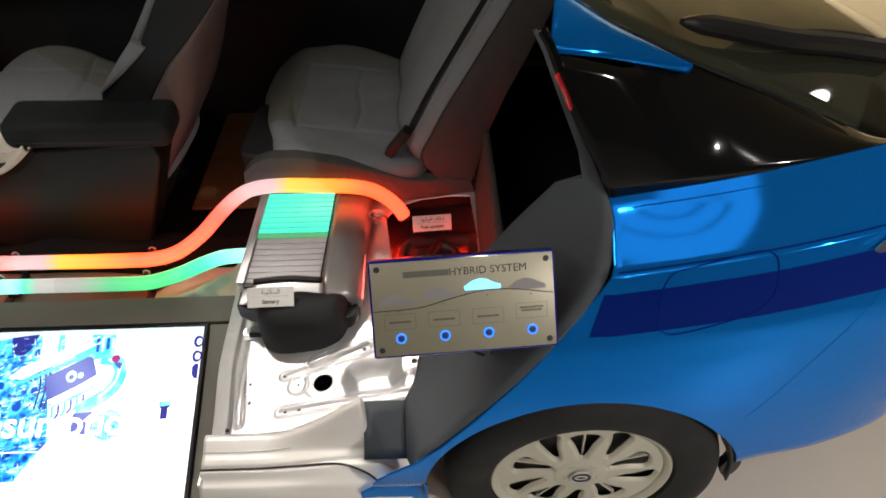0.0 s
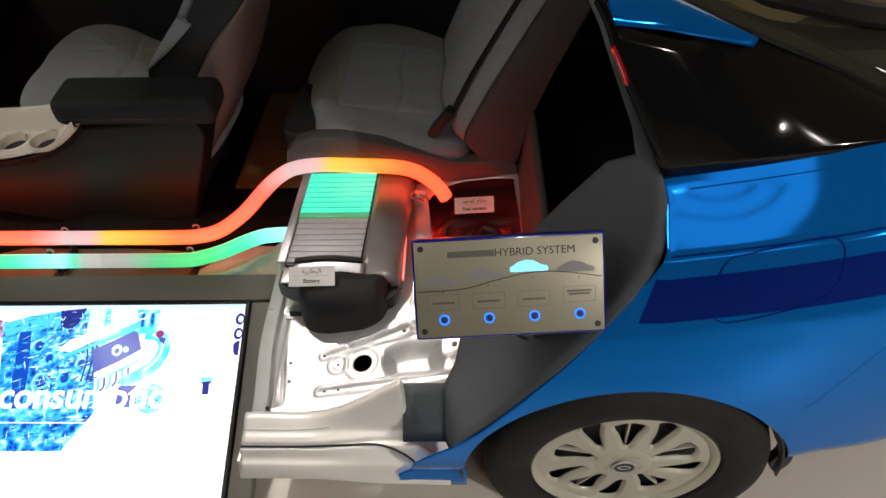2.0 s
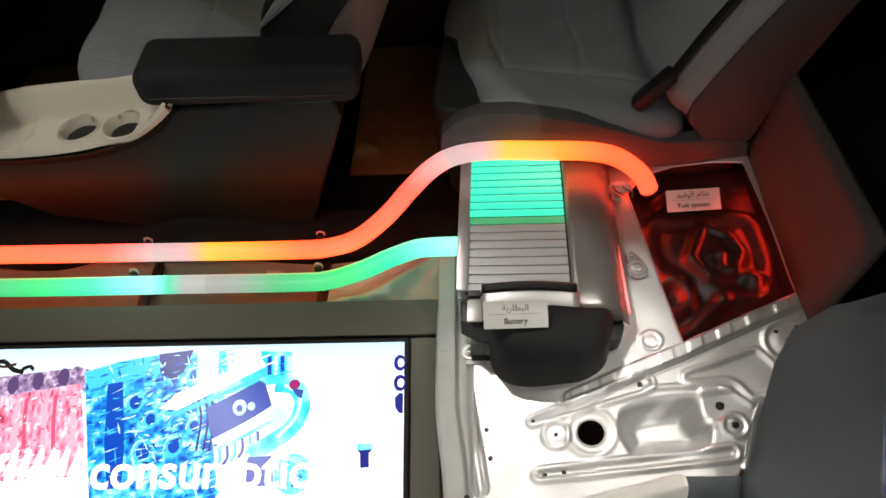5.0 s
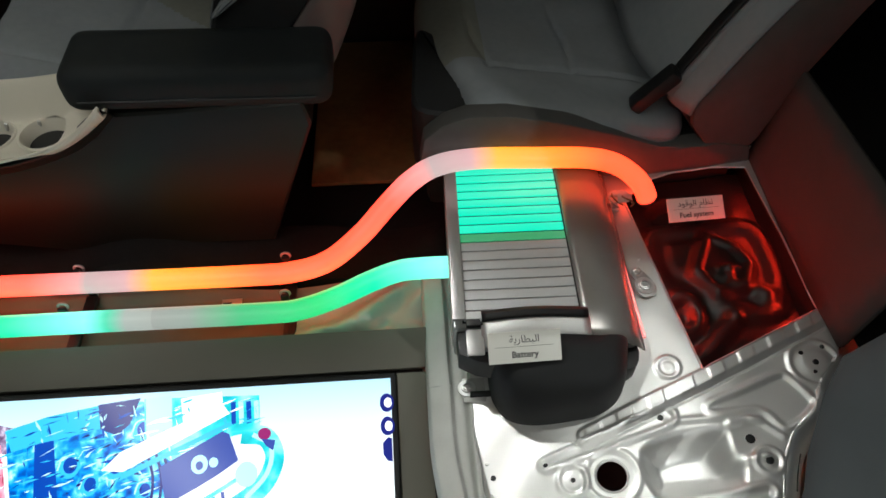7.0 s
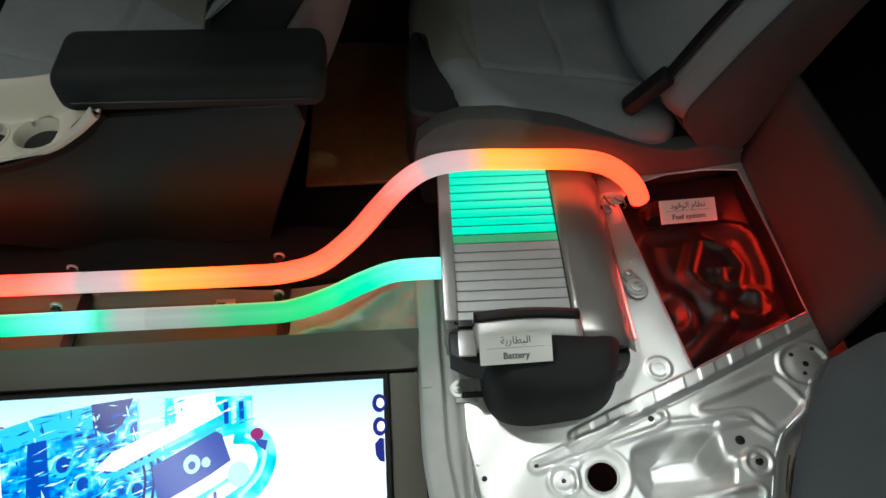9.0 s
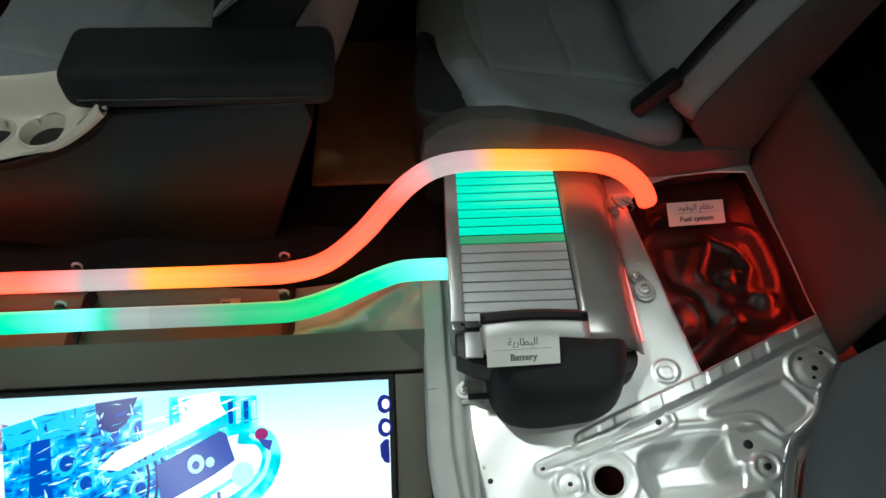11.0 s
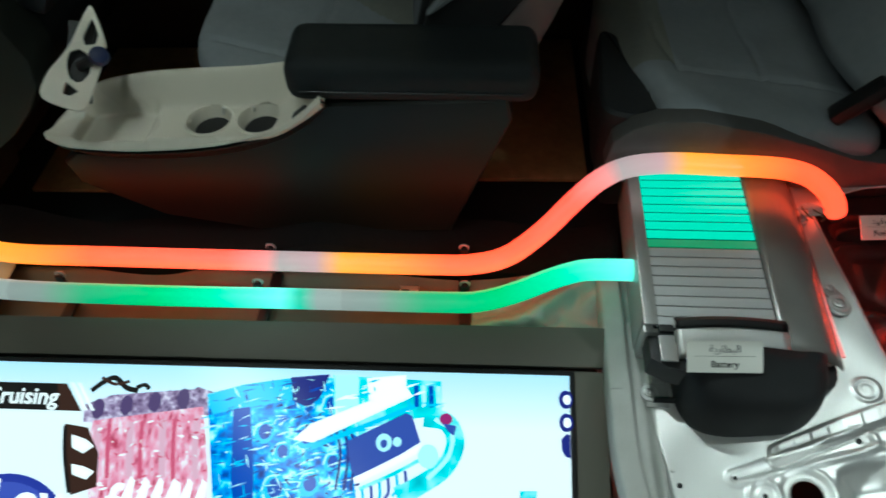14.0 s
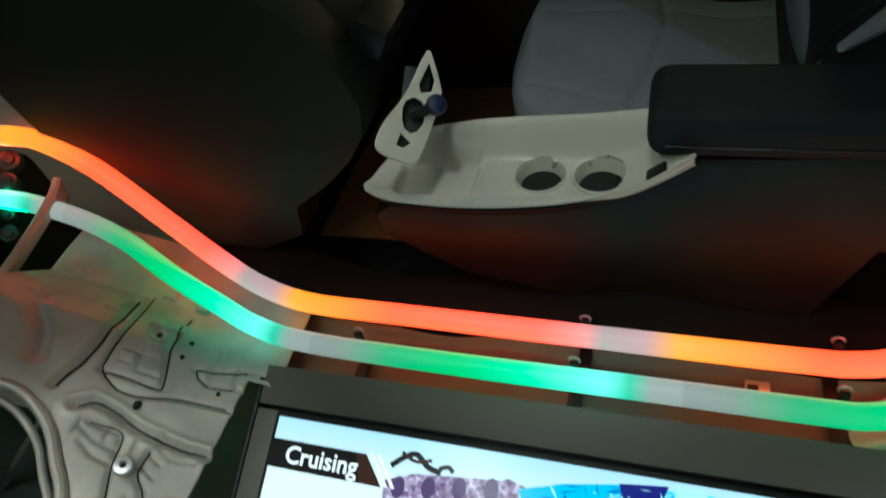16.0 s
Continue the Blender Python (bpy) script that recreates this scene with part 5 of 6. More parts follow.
def tank_z(X, Y):
    Z = 0.285 + 0.09 * (X - 0.48) + 0.05 * (Y - 1.9)
    d = signed(X, Y, TANK_HEX)
    Z = Z + 0.018 * bumpy(np.maximum(d, 0), 0.034) - 0.006 * bumpy(np.abs(d + 0.030), 0.022)
    d = signed(X, Y, TANK_BOSS)
    Z = Z + 0.018 * bumpy(np.maximum(d, 0), 0.024) - 0.008 * bumpy(np.maximum(d + 0.018, 0), 0.014)
    Z = Z + 0.006 * bumpy(path_dist(X, Y, [(0.500, 1.912), (0.535, 1.908)]), 0.012) + 0.006 * bumpy(path_dist(X, Y, [(0.518, 1.910), (0.514, 1.880)]), 0.011)
    Z = Z + 0.020 * bumpy(np.abs(np.hypot(X - 0.402, Y - 1.822) - 0.036), 0.026)
    Z = Z + 0.018 * bumpy(path_dist(X, Y, [(0.500, 1.800), (0.462, 1.770), (0.425, 1.735), (0.395, 1.720)]), 0.030)
    Z = Z + 0.020 * bumpy(np.hypot(X - 0.572, Y - 1.848), 0.034)
    Z = Z - 0.030 * bumpy(np.maximum(np.hypot((X - 0.470) / 1.5, Y - 2.085) - 0.030, 0), 0.020)
    return Z + 0.002 * np.sin(X * 38 + 1.5 * np.sin(Y * 27)) * np.sin(Y * 31)
relief("tank_shell", 0.29, 0.64, 1.62, 2.18, 0.004, tank_z, lambda X, Y: X > -9, TANK, tank, "moulded black shell", 0.003)
tube("red_light_strip", [(0.632, 1.78 + 0.02 * k, 0.3645) for k in range(18)], 0.005, glow("red_strip", (1.0, 0.022, 0.008), 62.0), tank, "hidden red light strip under the edge", seg=8)
# unseen second strip, added to throw red across tank and bulkhead
tube("red_light_strip", [(0.318 + 0.0022 * k, 2.06 - 0.022 * k, 0.322 - 0.001 * k) for k in range(16)], 0.004, glow("red_strip_added", (1.0, 0.022, 0.008), 65.0), tank, "hidden red light strip under the edge", seg=8)

# ---- name cards ----


def card(name, label, o, ex, ey, w, h, arabic, english):
    m = frame_on(o, ex, ey)
    t = thing(name, label, "name card", o, "name cards")
    part("plate", box((w, h, 0.003), m, 0.0008), CARD, t)
    part("rule", box((w * 0.80, 0.0006, 0.0004), m @ at(0, 0.001, 0.0018)), INK_GREY, t)
    lettering("latin_words", english, 0.0150, m @ at(0, -h * 0.24, 0.0016), INK, t, depth=0.0003, bold=0.0003)
    lettering("arabic_words", arabic, 0.017, m @ at(0, h * 0.24, 0.0016), INK, t, depth=0.0003)


card("battery_card", "white name card reading Battery on the pack", (0.056, 1.683, 0.437), (1, 0.004, 0.02), (0, 0.72, 0.60), 0.121, 0.052, "\uFE94\uFEF3\uFEAD\uFE8E\uFEC4\uFE92\uFEDF\uFE8D", "Battery")
card("fuel_card", "white name card reading Fuel system by the tank", (0.476, 2.036, 0.362), (1, 0.0, 0.05), (0, 0.80, 0.50), 0.118, 0.050, "\uFEA9\uFEEE\uFED7\uFEEE\uFEDF\uFE8D \uFEE1\uFE8E\uFEC8\uFEE7", "Fuel system")

# ---- rear seat ----
rs = thing("rear_seat", "light grey cloth rear seat, cut through its side", "car seat", (0.2, 2.5, 0.35))


def cushion(name, pts_in, z_top, crown, material, parent, label, base, soft=0.055, insert=None):
    """A padded top over an outline in x, y, with a skirt down to base."""
    rim = flat_path(pts_in, 8)

    def height(X, Y):
        d = np.clip(-signed(X, Y, rim) / soft, 0, 1)
        return z_top(X, Y) - crown * (1 - np.sqrt(1 - (1 - d) ** 2))

    xs, ys = [p[0] for p in rim], [p[1] for p in rim]
    pad = relief(name, min(xs), max(xs), min(ys), max(ys), 0.0065, height, lambda X, Y: inside(X, Y, rim), material, parent, label, 0.0, (rim,))
    if insert:
        pad.data.materials.append(SEAT_INSERT)
        for face in pad.data.polygons:
            face.material_index = int(bool(insert(face.center[0], face.center[1])))
    loop = rim + rim[:1]
    tops = [float(z_top(np.array(x), np.array(y))) - crown for x, y in loop]
    rows = [[(x, y, z + 0.001) for (x, y), z in zip(loop, tops)]] + [[(x, y, base + (z - base) * g) for (x, y), z in zip(loop, tops)] for g in (0.75, 0.4, 0.0)]
    sheet("cushion_side", rows, material, parent)


def groove(X, Y, pts, w=0.012):
    return bumpy(path_dist(X, Y, pts), w)


def rear_top(x, y):
    t = 0.560 - 0.16 * np.maximum(0, x - 0.02) - 0.30 * np.maximum(0, -0.01 - x) - 0.018 * np.exp(-((y - 2.50) / 0.13) ** 2 - ((x - 0.22) / 0.2) ** 2)
    t = t - 0.007 * groove(x, y, [(0.06, 2.30), (0.20, 2.315), (0.36, 2.30), (0.48, 2.28)]) - 0.007 * groove(x, y, [(0.06, 2.30), (0.03, 2.42), (0.02, 2.56), (0.05, 2.70)])
    t = t - 0.006 * groove(x, y, [(0.05, 2.70), (0.20, 2.69), (0.40, 2.71)]) - 0.005 * groove(x, y, [(0.24, 2.31), (0.25, 2.45), (0.23, 2.58), (0.24, 2.69)])
    return t + 0.004 * np.sin(x * 21 + 3 * np.sin(y * 11)) * np.sin(y * 17)


cushion("seat_cushion", [(0.03, 2.155), (-0.02, 2.26), (-0.078, 2.45), (-0.085, 2.62), (-0.03, 2.78), (0.12, 2.885), (0.30, 2.86), (0.46, 2.75), (0.50, 2.5), (0.49, 2.30), (0.44, 2.155), (0.25, 2.150)], rear_top, 0.035, SEAT, rs, "light grey padded cushion", 0.36, insert=lambda X, Y: (X < 0.055 and Y > 2.32) or Y > 2.705)
part("cut_side", xz_slab([(-0.095, 0.44), (-0.086, 0.50), (-0.05, 0.535), (0.0, 0.553), (0.08, 0.552), (0.2, 0.525), (0.32, 0.486), (0.40, 0.456), (0.46, 0.447), (0.53, 0.455), (0.600, 0.440), (0.612, 0.398), (0.45, 0.375), (0.0, 0.375), (-0.06, 0.40)], 2.131, 2.175, 0.006), SEAT_CUT, rs, "dull brown-grey cut face of the cushion")
part("front_bolster", prism(flat_path([(-0.098, 2.19), (0.0, 2.165), (0.062, 2.188), (0.066, 2.25), (0.036, 2.34), (-0.025, 2.43), (-0.085, 2.47), (-0.102, 2.32)], 4), 0.176, at(0, 0, 0.362), 0.018, 3), DARK, rs, "black plastic front corner")
part("seat_pan", box((0.70, 0.70, 0.16), at(0.27, 2.54, 0.33), 0.02), DARK, rs, "black pan under the cushion")
BACK = [(0.448, 0.555), (0.460, 0.500), (0.498, 0.452), (0.590, 0.420), (0.612, 0.46), (0.646, 0.605), (0.700, 0.745), (0.790, 0.945), (0.82, 1.02), (0.72, 1.05), (0.672, 0.965), (0.60, 0.84), (0.52, 0.70)]
part("backrest_side", xz_slab(BACK, 2.135, 2.16, 0.010), SEAT_CUT, rs, "dull brown-grey cut face of the backrest")
part("backrest", xz_slab([(x - 0.008, z) for x, z in BACK], 2.16, 2.88, 0.012), DARK, rs, "black backrest frame")
rows = []
for h in np.linspace(0, 1, 20):
    cx, cz = 0.440 + 0.21 * h + 0.03 * h * h, 0.535 + 0.46 * h
    rows.append([(cx - 0.030 + 0.030 * (abs(g - 0.5) * 2) ** 4 - 0.012 * math.sin(math.pi * min(1, 2 * abs(g - 0.5))), 2.186 + 0.67 * g, cz) for g in np.linspace(0, 1, 30)])
sheet("back_cushion", rows, SEAT, rs, "light grey padded back", 0.03)
def back_x(z):
    return float(np.interp(z, [0.555, 0.70, 0.84, 0.965, 1.05], [0.448, 0.52, 0.60, 0.672, 0.72]))


sheet("side_piping", [[(back_x(z) - 0.034 + 0.032 * g - 0.006 * math.sin(math.pi * g), 2.190 - 0.058 * g, z - 0.004 * g) for g in np.linspace(0, 1, 7)] for z in np.linspace(0.535, 1.04, 18)], SEAT, rs, "pale cloth edge strip", 0.006)
belt = thing("seat_belt", "black seat belt with its buckle on the cushion", "seat belt", (0.39, 2.25, 0.48))
sheet("webbing", [[(back_x(z) - 0.046 - 0.006 * g, 2.180 + 0.024 * g, z) for g in np.linspace(0, 1, 4)] for z in np.linspace(0.56, 1.04, 20)], BLACKP, belt, "black woven strap", 0.003)
part("buckle", box((0.115, 0.042, 0.030), at(0.382, 2.188, 0.558, 0, -54, -10), 0.010), BLACKP, belt, "black buckle")

# ---- front seat ----
fs = thing("front_seat", "light grey cloth front seat seen past the console", "car seat", (-0.7, 2.5, 0.22))


def front_top(x, y):
    t = 0.560 + 0.06 * np.clip((-0.6 - x) / 0.35, 0, 1) - 0.05 * np.maximum(0, -0.97 - x) / 0.06 - 0.014 * np.exp(-((y - 2.47) / 0.12) ** 2)
    t = t - 0.009 * groove(x, y, [(-0.735, 2.22), (-0.745, 2.32), (-0.72, 2.46), (-0.70, 2.60), (-0.72, 2.74)], 0.016)
    t = t - 0.006 * groove(x, y, [(-0.45, 2.31), (-0.70, 2.30), (-0.97, 2.34)]) - 0.006 * groove(x, y, [(-0.45, 2.64), (-0.70, 2.65), (-0.97, 2.60)])
    return t + 0.004 * np.sin(x * 19 + 3 * np.sin(y * 10)) * np.sin(y * 15)


cushion("seat_cushion", [(-0.45, 2.215), (-0.70, 2.205), (-0.88, 2.225), (-0.955, 2.29), (-1.005, 2.46), (-1.003, 2.62), (-0.964, 2.755), (-0.885, 2.82), (-0.77, 2.81), (-0.60, 2.74), (-0.40, 2.70), (-0.38, 2.45)], front_top, 0.05, SEAT, fs, "light grey padded cushion", 0.36, insert=lambda X, Y: Y > 2.535 + 0.65 * (-0.615 - X))
part("seat_base", box((0.50, 0.46, 0.16), at(-0.70, 2.48, 0.31), 0.03), DARK, fs, "black seat base")
SEAT_Z = [0.455, 0.505, 0.60, 0.707, 0.759, 0.825, 0.901, 1.00, 1.10]
SHELL_NEAR = [-0.352, -0.362, -0.350, -0.324, -0.284, -0.234, -0.152, -0.060, 0.005]
SHELL_BACK = [-0.345, -0.318, -0.252, -0.205, -0.188, -0.160, -0.118, -0.045, 0.020]
rows = []
for z in np.linspace(0.455, 1.10, 30):
    a, b = float(np.interp(z, SEAT_Z, SHELL_NEAR)), float(np.interp(z, SEAT_Z, SHELL_BACK))
    arc = [(a + (b - a) * math.sin(q), 2.205 + 0.075 * (1 - math.cos(q)), z) for q in np.linspace(0, math.pi / 2, 9)]
    rows.append(arc + [(b + 0.012, 2.38, z), (b + 0.016, 2.48, z), (b + 0.012, 2.58, z)] + [(x, 4.96 - y, z) for x, y, z in arc[::-1]])
for r in range(1, 29):
    rows[r] = [tuple(0.25 * rows[r - 1][k][c] + 0.5 * rows[r][k][c] + 0.25 * rows[r + 1][k][c] for c in range(3)) for k in range(len(rows[r]))]
sheet("backrest", rows, SHELL, fs, "grey-brown curved back shell", 0.006)
side = [(-0.350, 0.46), (-0.352, 0.60), (-0.326, 0.705), (-0.286, 0.757), (-0.236, 0.823), (-0.155, 0.899), (-0.062, 0.998), (-0.02, 1.09), (-0.16, 1.09), (-0.24, 0.965), (-0.285, 0.892), (-0.36, 0.825), (-0.445, 0.750), (-0.475, 0.66), (-0.475, 0.52), (-0.43, 0.47)]
part("back_side", xz_slab(side, 2.200, 2.245, 0.010, 3), DARK, fs, "black side of the backrest")
part("back_filling", xz_slab([(x - 0.01, z) for x, z in side], 2.245, 2.70, 0.01), DARK, fs, "dark inside of the backrest")
part("side_bolster", xz_slab([(-0.306, 0.906), (-0.276, 0.880), (-0.300, 0.858), (-0.360, 0.808), (-0.437, 0.752), (-0.450, 0.748), (-0.400, 0.806), (-0.350, 0.860)], 2.188, 2.215, 0.005), SEAT, fs, "pale cloth edge of the backrest")
rows = [[(-0.450 + 0.33 * h + 0.02 * (abs(g - 0.5) * 2) ** 3 - 0.02, 2.235 + 0.47 * g, 0.66 + 0.45 * h) for g in np.linspace(0, 1, 16)] for h in np.linspace(0, 1, 14)]
sheet("back_cushion", rows, SEAT, fs, "light grey padded back", 0.03)
# ---- centre console ----
con = thing("centre_console", "dark centre console with black armrest and cream tray", "console", (-0.75, 2.15, 0.25))
SIDE = [(-0.415, 0.285), (-0.29, 0.60), (-0.30, 0.65), (-0.64, 0.640), (-0.68, 0.595), (-0.83, 0.535), (-1.06, 0.510), (-1.17, 0.520), (-1.21, 0.49), (-1.20, 0.43), (-1.05, 0.33), (-0.85, 0.285)]
part("side_panel", xz_slab(SIDE, 2.075, 2.22, 0.012, 3), CONSOLE, con, "matt dark grey side panel")
AM = frame_on((-0.474, 2.143, 0.684), (1, 0.02, -0.035), (-0.02, 1, 0.04))
armrest = part("armrest", box((0.458, 0.146, 0.086), AM, 0.036, 6), LEATHER, con, "padded black armrest")
tube("armrest_seam", [AM @ Vector((x, -0.0735, -0.012)) for x in np.linspace(-0.20, 0.20, 12)], 0.0016, BLACKP, armrest, "stitched seam", seg=6)
NEAR = [(-1.195, 2.054, 0.572), (-1.165, 2.042, 0.567), (-1.12, 2.036, 0.563), (-1.0, 2.033, 0.560), (-0.85, 2.036, 0.572), (-0.74, 2.040, 0.602), (-0.68, 2.040, 0.640), (-0.632, 2.040, 0.684)]
FARE = [(-1.195, 2.068, 0.577), (-1.170, 2.112, 0.594), (-1.115, 2.165, 0.622), (-1.02, 2.175, 0.640), (-0.92, 2.178, 0.648), (-0.80, 2.176, 0.655), (-0.72, 2.170, 0.668), (-0.645, 2.150, 0.690)]
CUPS = [(-0.876, 2.097), (-0.775, 2.097)]
nr, fr_ = smooth_path(NEAR, 32), smooth_path(FARE, 32)
verts, faces = [], []
K = 64
for a, b in zip(nr, fr_):
    for g in np.linspace(0, 1, K):
        p = np.array(a) * (1 - g) + np.array(b) * g
        deck = 0.585 + 0.9 * max(0.0, a[2] - 0.600)
        up = 1 - bumpy(max(0.0, g - 0.66), 0.34)
        z = a[2] + (deck - a[2]) * (1 - bumpy(g, 0.10)) + (b[2] - deck) * up
        z -= 0.016 * bumpy(max(0, abs(p[0] + 1.060) - 0.062), 0.016) * bumpy(max(0, abs(g - 0.42) - 0.28), 0.10)
        verts.append((p[0], p[1], z + 0.004 * bumpy(abs(g - 0.02), 0.03)))
n = len(nr)
V = np.array(verts).reshape(n, K, 3)
for i in range(n - 1):
    for j in range(K - 1):
        c = (V[i, j] + V[i + 1, j + 1]) / 2
        if all(math.hypot(c[0] - x, c[1] - y) > 0.0405 for x, y in CUPS):
            faces.append((i * K + j, i * K + j + 1, (i + 1) * K + j + 1, (i + 1) * K + j))
tray = mesh_part("tray", verts, faces, CREAM, con, "cream plastic tray with two cup holders")
md = tray.modifiers.new("thickness", "SOLIDIFY")
md.thickness, md.offset = 0.006, 1
for x, y in CUPS:
    z = 0.587 if x < -0.8 else 0.590
    cup = part("cup_holder", revolve([(0.0475, -0.002), (0.0460, 0.001), (0.0430, 0.0015), (0.0405, -0.003), (0.0375, -0.016), (0.0340, -0.030)], 36, at(x, y, z)), CREAM, con, "cream cup holder ring")
    part("cup_floor", revolve([(0.0, -0.024), (0.0355, -0.024), (0.034, -0.029)], 24, at(x, y, z)), BLACKP, cup, "dark bottom of the cup holder")
    part("cup_finger", box((0.006, 0.004, 0.022), at(x + (0.018 if x < -0.85 else -0.022), y + 0.033, z - 0.006, 12, 18), 0.0015), CARD, cup, "small white cup finger")
part("tray_slot", box((0.034, 0.022, 0.006), at(-0.685, 2.068, 0.626, 0, -38), 0.001), BLACKP, con, "dark switch slot")
sheet("tray_skirt", [[(p[0], p[1] + 0.010 + dy, p[2] - dz) for p in nr] for dy, dz in ((0, 0.010), (0.004, 0.018), (0.016, 0.03), (0.034, 0.055))], CONSOLE, con, "dark edge under the tray", 0.003)
# gear lever plate
GM = frame_on((-1.078, 2.03, 0.675), (0.005, 0.801, 0.598), (0.898, 0.26, -0.356))
lev = thing("gear_selector", "cream gear selector plate with a small blue knob", "gear selector", (-1.10, 2.10, 0.66))
poly = flat_path([(0.1847, 0.0156), (0.1608, 0.0314), (0.1316, 0.043), (0.1083, 0.0472), (0.0582, 0.0363), (0.0292, 0.0289), (-0.0075, 0.0156), (-0.0067, -0.0153), (0.0039, -0.0468), (0.0205, -0.0549), (0.0564, -0.0436), (0.0877, -0.0239), (0.118, -0.0087)], 3)
HOLES = [[(0.1637, 0.0215), (0.1352, 0.0328), (0.1156, 0.0292), (0.1109, 0.0126), (0.1256, 0.0083)], [(0.0960, -0.0110), (0.1030, 0.002), (0.0970, 0.0150), (0.0807, 0.0225), (0.0600, 0.0215), (0.0450, 0.0120), (0.0410, 0.0010), (0.0480, -0.0090), (0.0640, -0.0145), (0.0820, -0.0150)], [(0.0405, -0.0145), (0.0246, 0.0044), (0.0152, -0.008), (0.0187, -0.0191)]]
gp = relief("plate", -0.01, 0.187, -0.057, 0.049, 0.0022, lambda X, Y: 0.004 * np.cos(9 * (X - 0.09)), lambda X, Y: inside(X, Y, poly) & ~inside(X, Y, HOLES[0]) & ~inside(X, Y, HOLES[1]) & ~inside(X, Y, HOLES[2]), CREAM, lev, "cream plastic plate with openings", 0.0, [poly] + HOLES)
gp.data.transform(GM)
md = gp.modifiers.new("thickness", "SOLIDIFY")
md.thickness, md.offset = 0.006, -1
part("backing", box((0.15, 0.045, 0.01), GM @ at(0.085, 0.004, 0.020), 0.004), BLACKP, lev, "dark inside of the plate")
tube("lever", [GM @ Vector((0.075, 0.005, 0.014)), GM @ Vector((0.086, 0.034, -0.022))], 0.009, BLACKP, lev, seg=10)
part("knob", revolve([(0.0, 0.016), (0.010, 0.015), (0.016, 0.009), (0.018, 0.0), (0.015, -0.010), (0.008, -0.014), (0, -0.014)], 20, GM @ at(0.0876, 0.0383, -0.026)), mat("knob_blue", (0.010, 0.018, 0.070), 0.45, 0, 0.1, 30), lev, "dark blue knob")
part("switch_block", box((0.07, 0.12, 0.07), at(-1.17, 2.24, 0.80, 0, 30), 0.02), BLACKP, lev, "black switch housing")

# ---- engine bay parts behind the hoses ----
eng = thing("engine_block", "dark engine parts lit red and green", "engine", (-2.2, 2.05, 0.30))
part("block", box((0.34, 0.36, 0.34), at(-2.36, 2.02, 0.36), 0.03), TANK, eng, "dark metal block")
part("cover_plate", prism([(-0.10, -0.07), (0.09, -0.09), (0.10, 0.05), (-0.04, 0.08)], 0.03, frame_on((-2.20, 2.225, 0.635), (0.75, -0.45, -0.45), (0.35, 0.85, -0.1)), 0.006), STEEL2, eng, "dull olive cover plate")
for k in range(5):
    part("rib", box((0.30, 0.012, 0.03), at(-2.34, 1.90 + 0.06 * k, 0.54), 0.004), STEEL2, eng)
for x, y, z, r in ((-2.14, 2.075, 0.540, 0.020), (-2.17, 2.13, 0.555, 0.024), (-2.13, 1.985, 0.455, 0.020), (-2.18, 1.93, 0.440, 0.026), (-2.16, 2.03, 0.470, 0.014)):
    part("boss", revolve([(0.0, 0.012), (r * 0.5, 0.012), (r * 0.6, 0.006), (r, 0.004), (r, -0.03)], 18, at(x, y, z, 20 + 900 * (r - 0.02), 35)), TANK, eng)
tube("pipe", smooth_path([(-2.22, 1.84, 0.40), (-2.16, 1.90, 0.49), (-2.17, 2.0, 0.55), (-2.25, 2.10, 0.60)], 6), 0.012, TANK, eng, seg=10)
# added glow tubes, hidden by the hoses, that tint the engine parts
tube("hidden_red_glow", [(-2.22 + 0.03 * k, 2.125, 0.622 - 0.002 * k) for k in range(6)], 0.008, glow("engine_red_helper", (1, 0.05, 0.02), 30.0), eng, "added red glow hidden under the hose", seg=8)
tube("hidden_green_glow", [(-2.22 + 0.03 * k, 2.046, 0.490 - 0.003 * k) for k in range(6)], 0.008, glow("engine_green_helper", (0.02, 0.8, 0.25), 16.0), eng, "added green glow hidden under the hose", seg=8)
brk = thing("hose_bracket", "bare steel flange where the hoses pass", "bracket", (-1.99, 1.95, 0.40))
EDGE = smooth_path([(-1.985, 1.800, 0.478), (-1.99, 1.835, 0.489), (-1.99, 1.909, 0.499), (-1.99, 1.987, 0.512), (-1.99, 2.050, 0.527), (-1.99, 2.085, 0.545)], 5)
sheet("plate", [[Vector(p) + Vector((-0.012 * g, 0.004, -0.045 * g * (0.8 + 0.5 * (p[1] > 2.02)))) for g in np.linspace(0, 1, 5)] for p in EDGE], STEEL2, brk, "", 0.004)
tube("rolled_edge", EDGE, 0.010, STEEL2, brk, "pale rolled edge", seg=8)
# ---- control panel on its bracket ----
cp = thing("control_panel", "control box with bronze face, blue rim and lit buttons", "control panel", (0.54, 1.25, 0.80))
CM = frame_on((0.5395, 1.2455, 0.8825), (1, 0.05, 0.008), (0, 0.62, 0.785))
part("case", box((0.312, 0.166, 0.034), CM @ at(0, 0, -0.019), 0.006, 3), PANELBLUE, cp, "glossy blue acrylic case")
part("face", box((0.304, 0.157, 0.004), CM @ at(0, 0, -0.001), 0.0012), PANELFACE, cp, "bronze printed face plate")
for x in (-0.141, 0.141):
    for y in (-0.068, 0.068):
        part("screw", revolve([(0.0, 0.0025), (0.004, 0.0025), (0.0052, 0.0005)], 14, CM @ at(x, y, 0.001)), LAMPBODY, cp)
part("brand_bar", box((0.076, 0.0105, 0.0006), CM @ at(-0.060, 0.0565, 0.0014)), INK_GREY, cp, "dark bar in place of a brand word")
lettering("title", "HYBRID SYSTEM", 0.0182, CM @ at(0.043, 0.056, 0.0012), INK, cp, depth=0.0003)
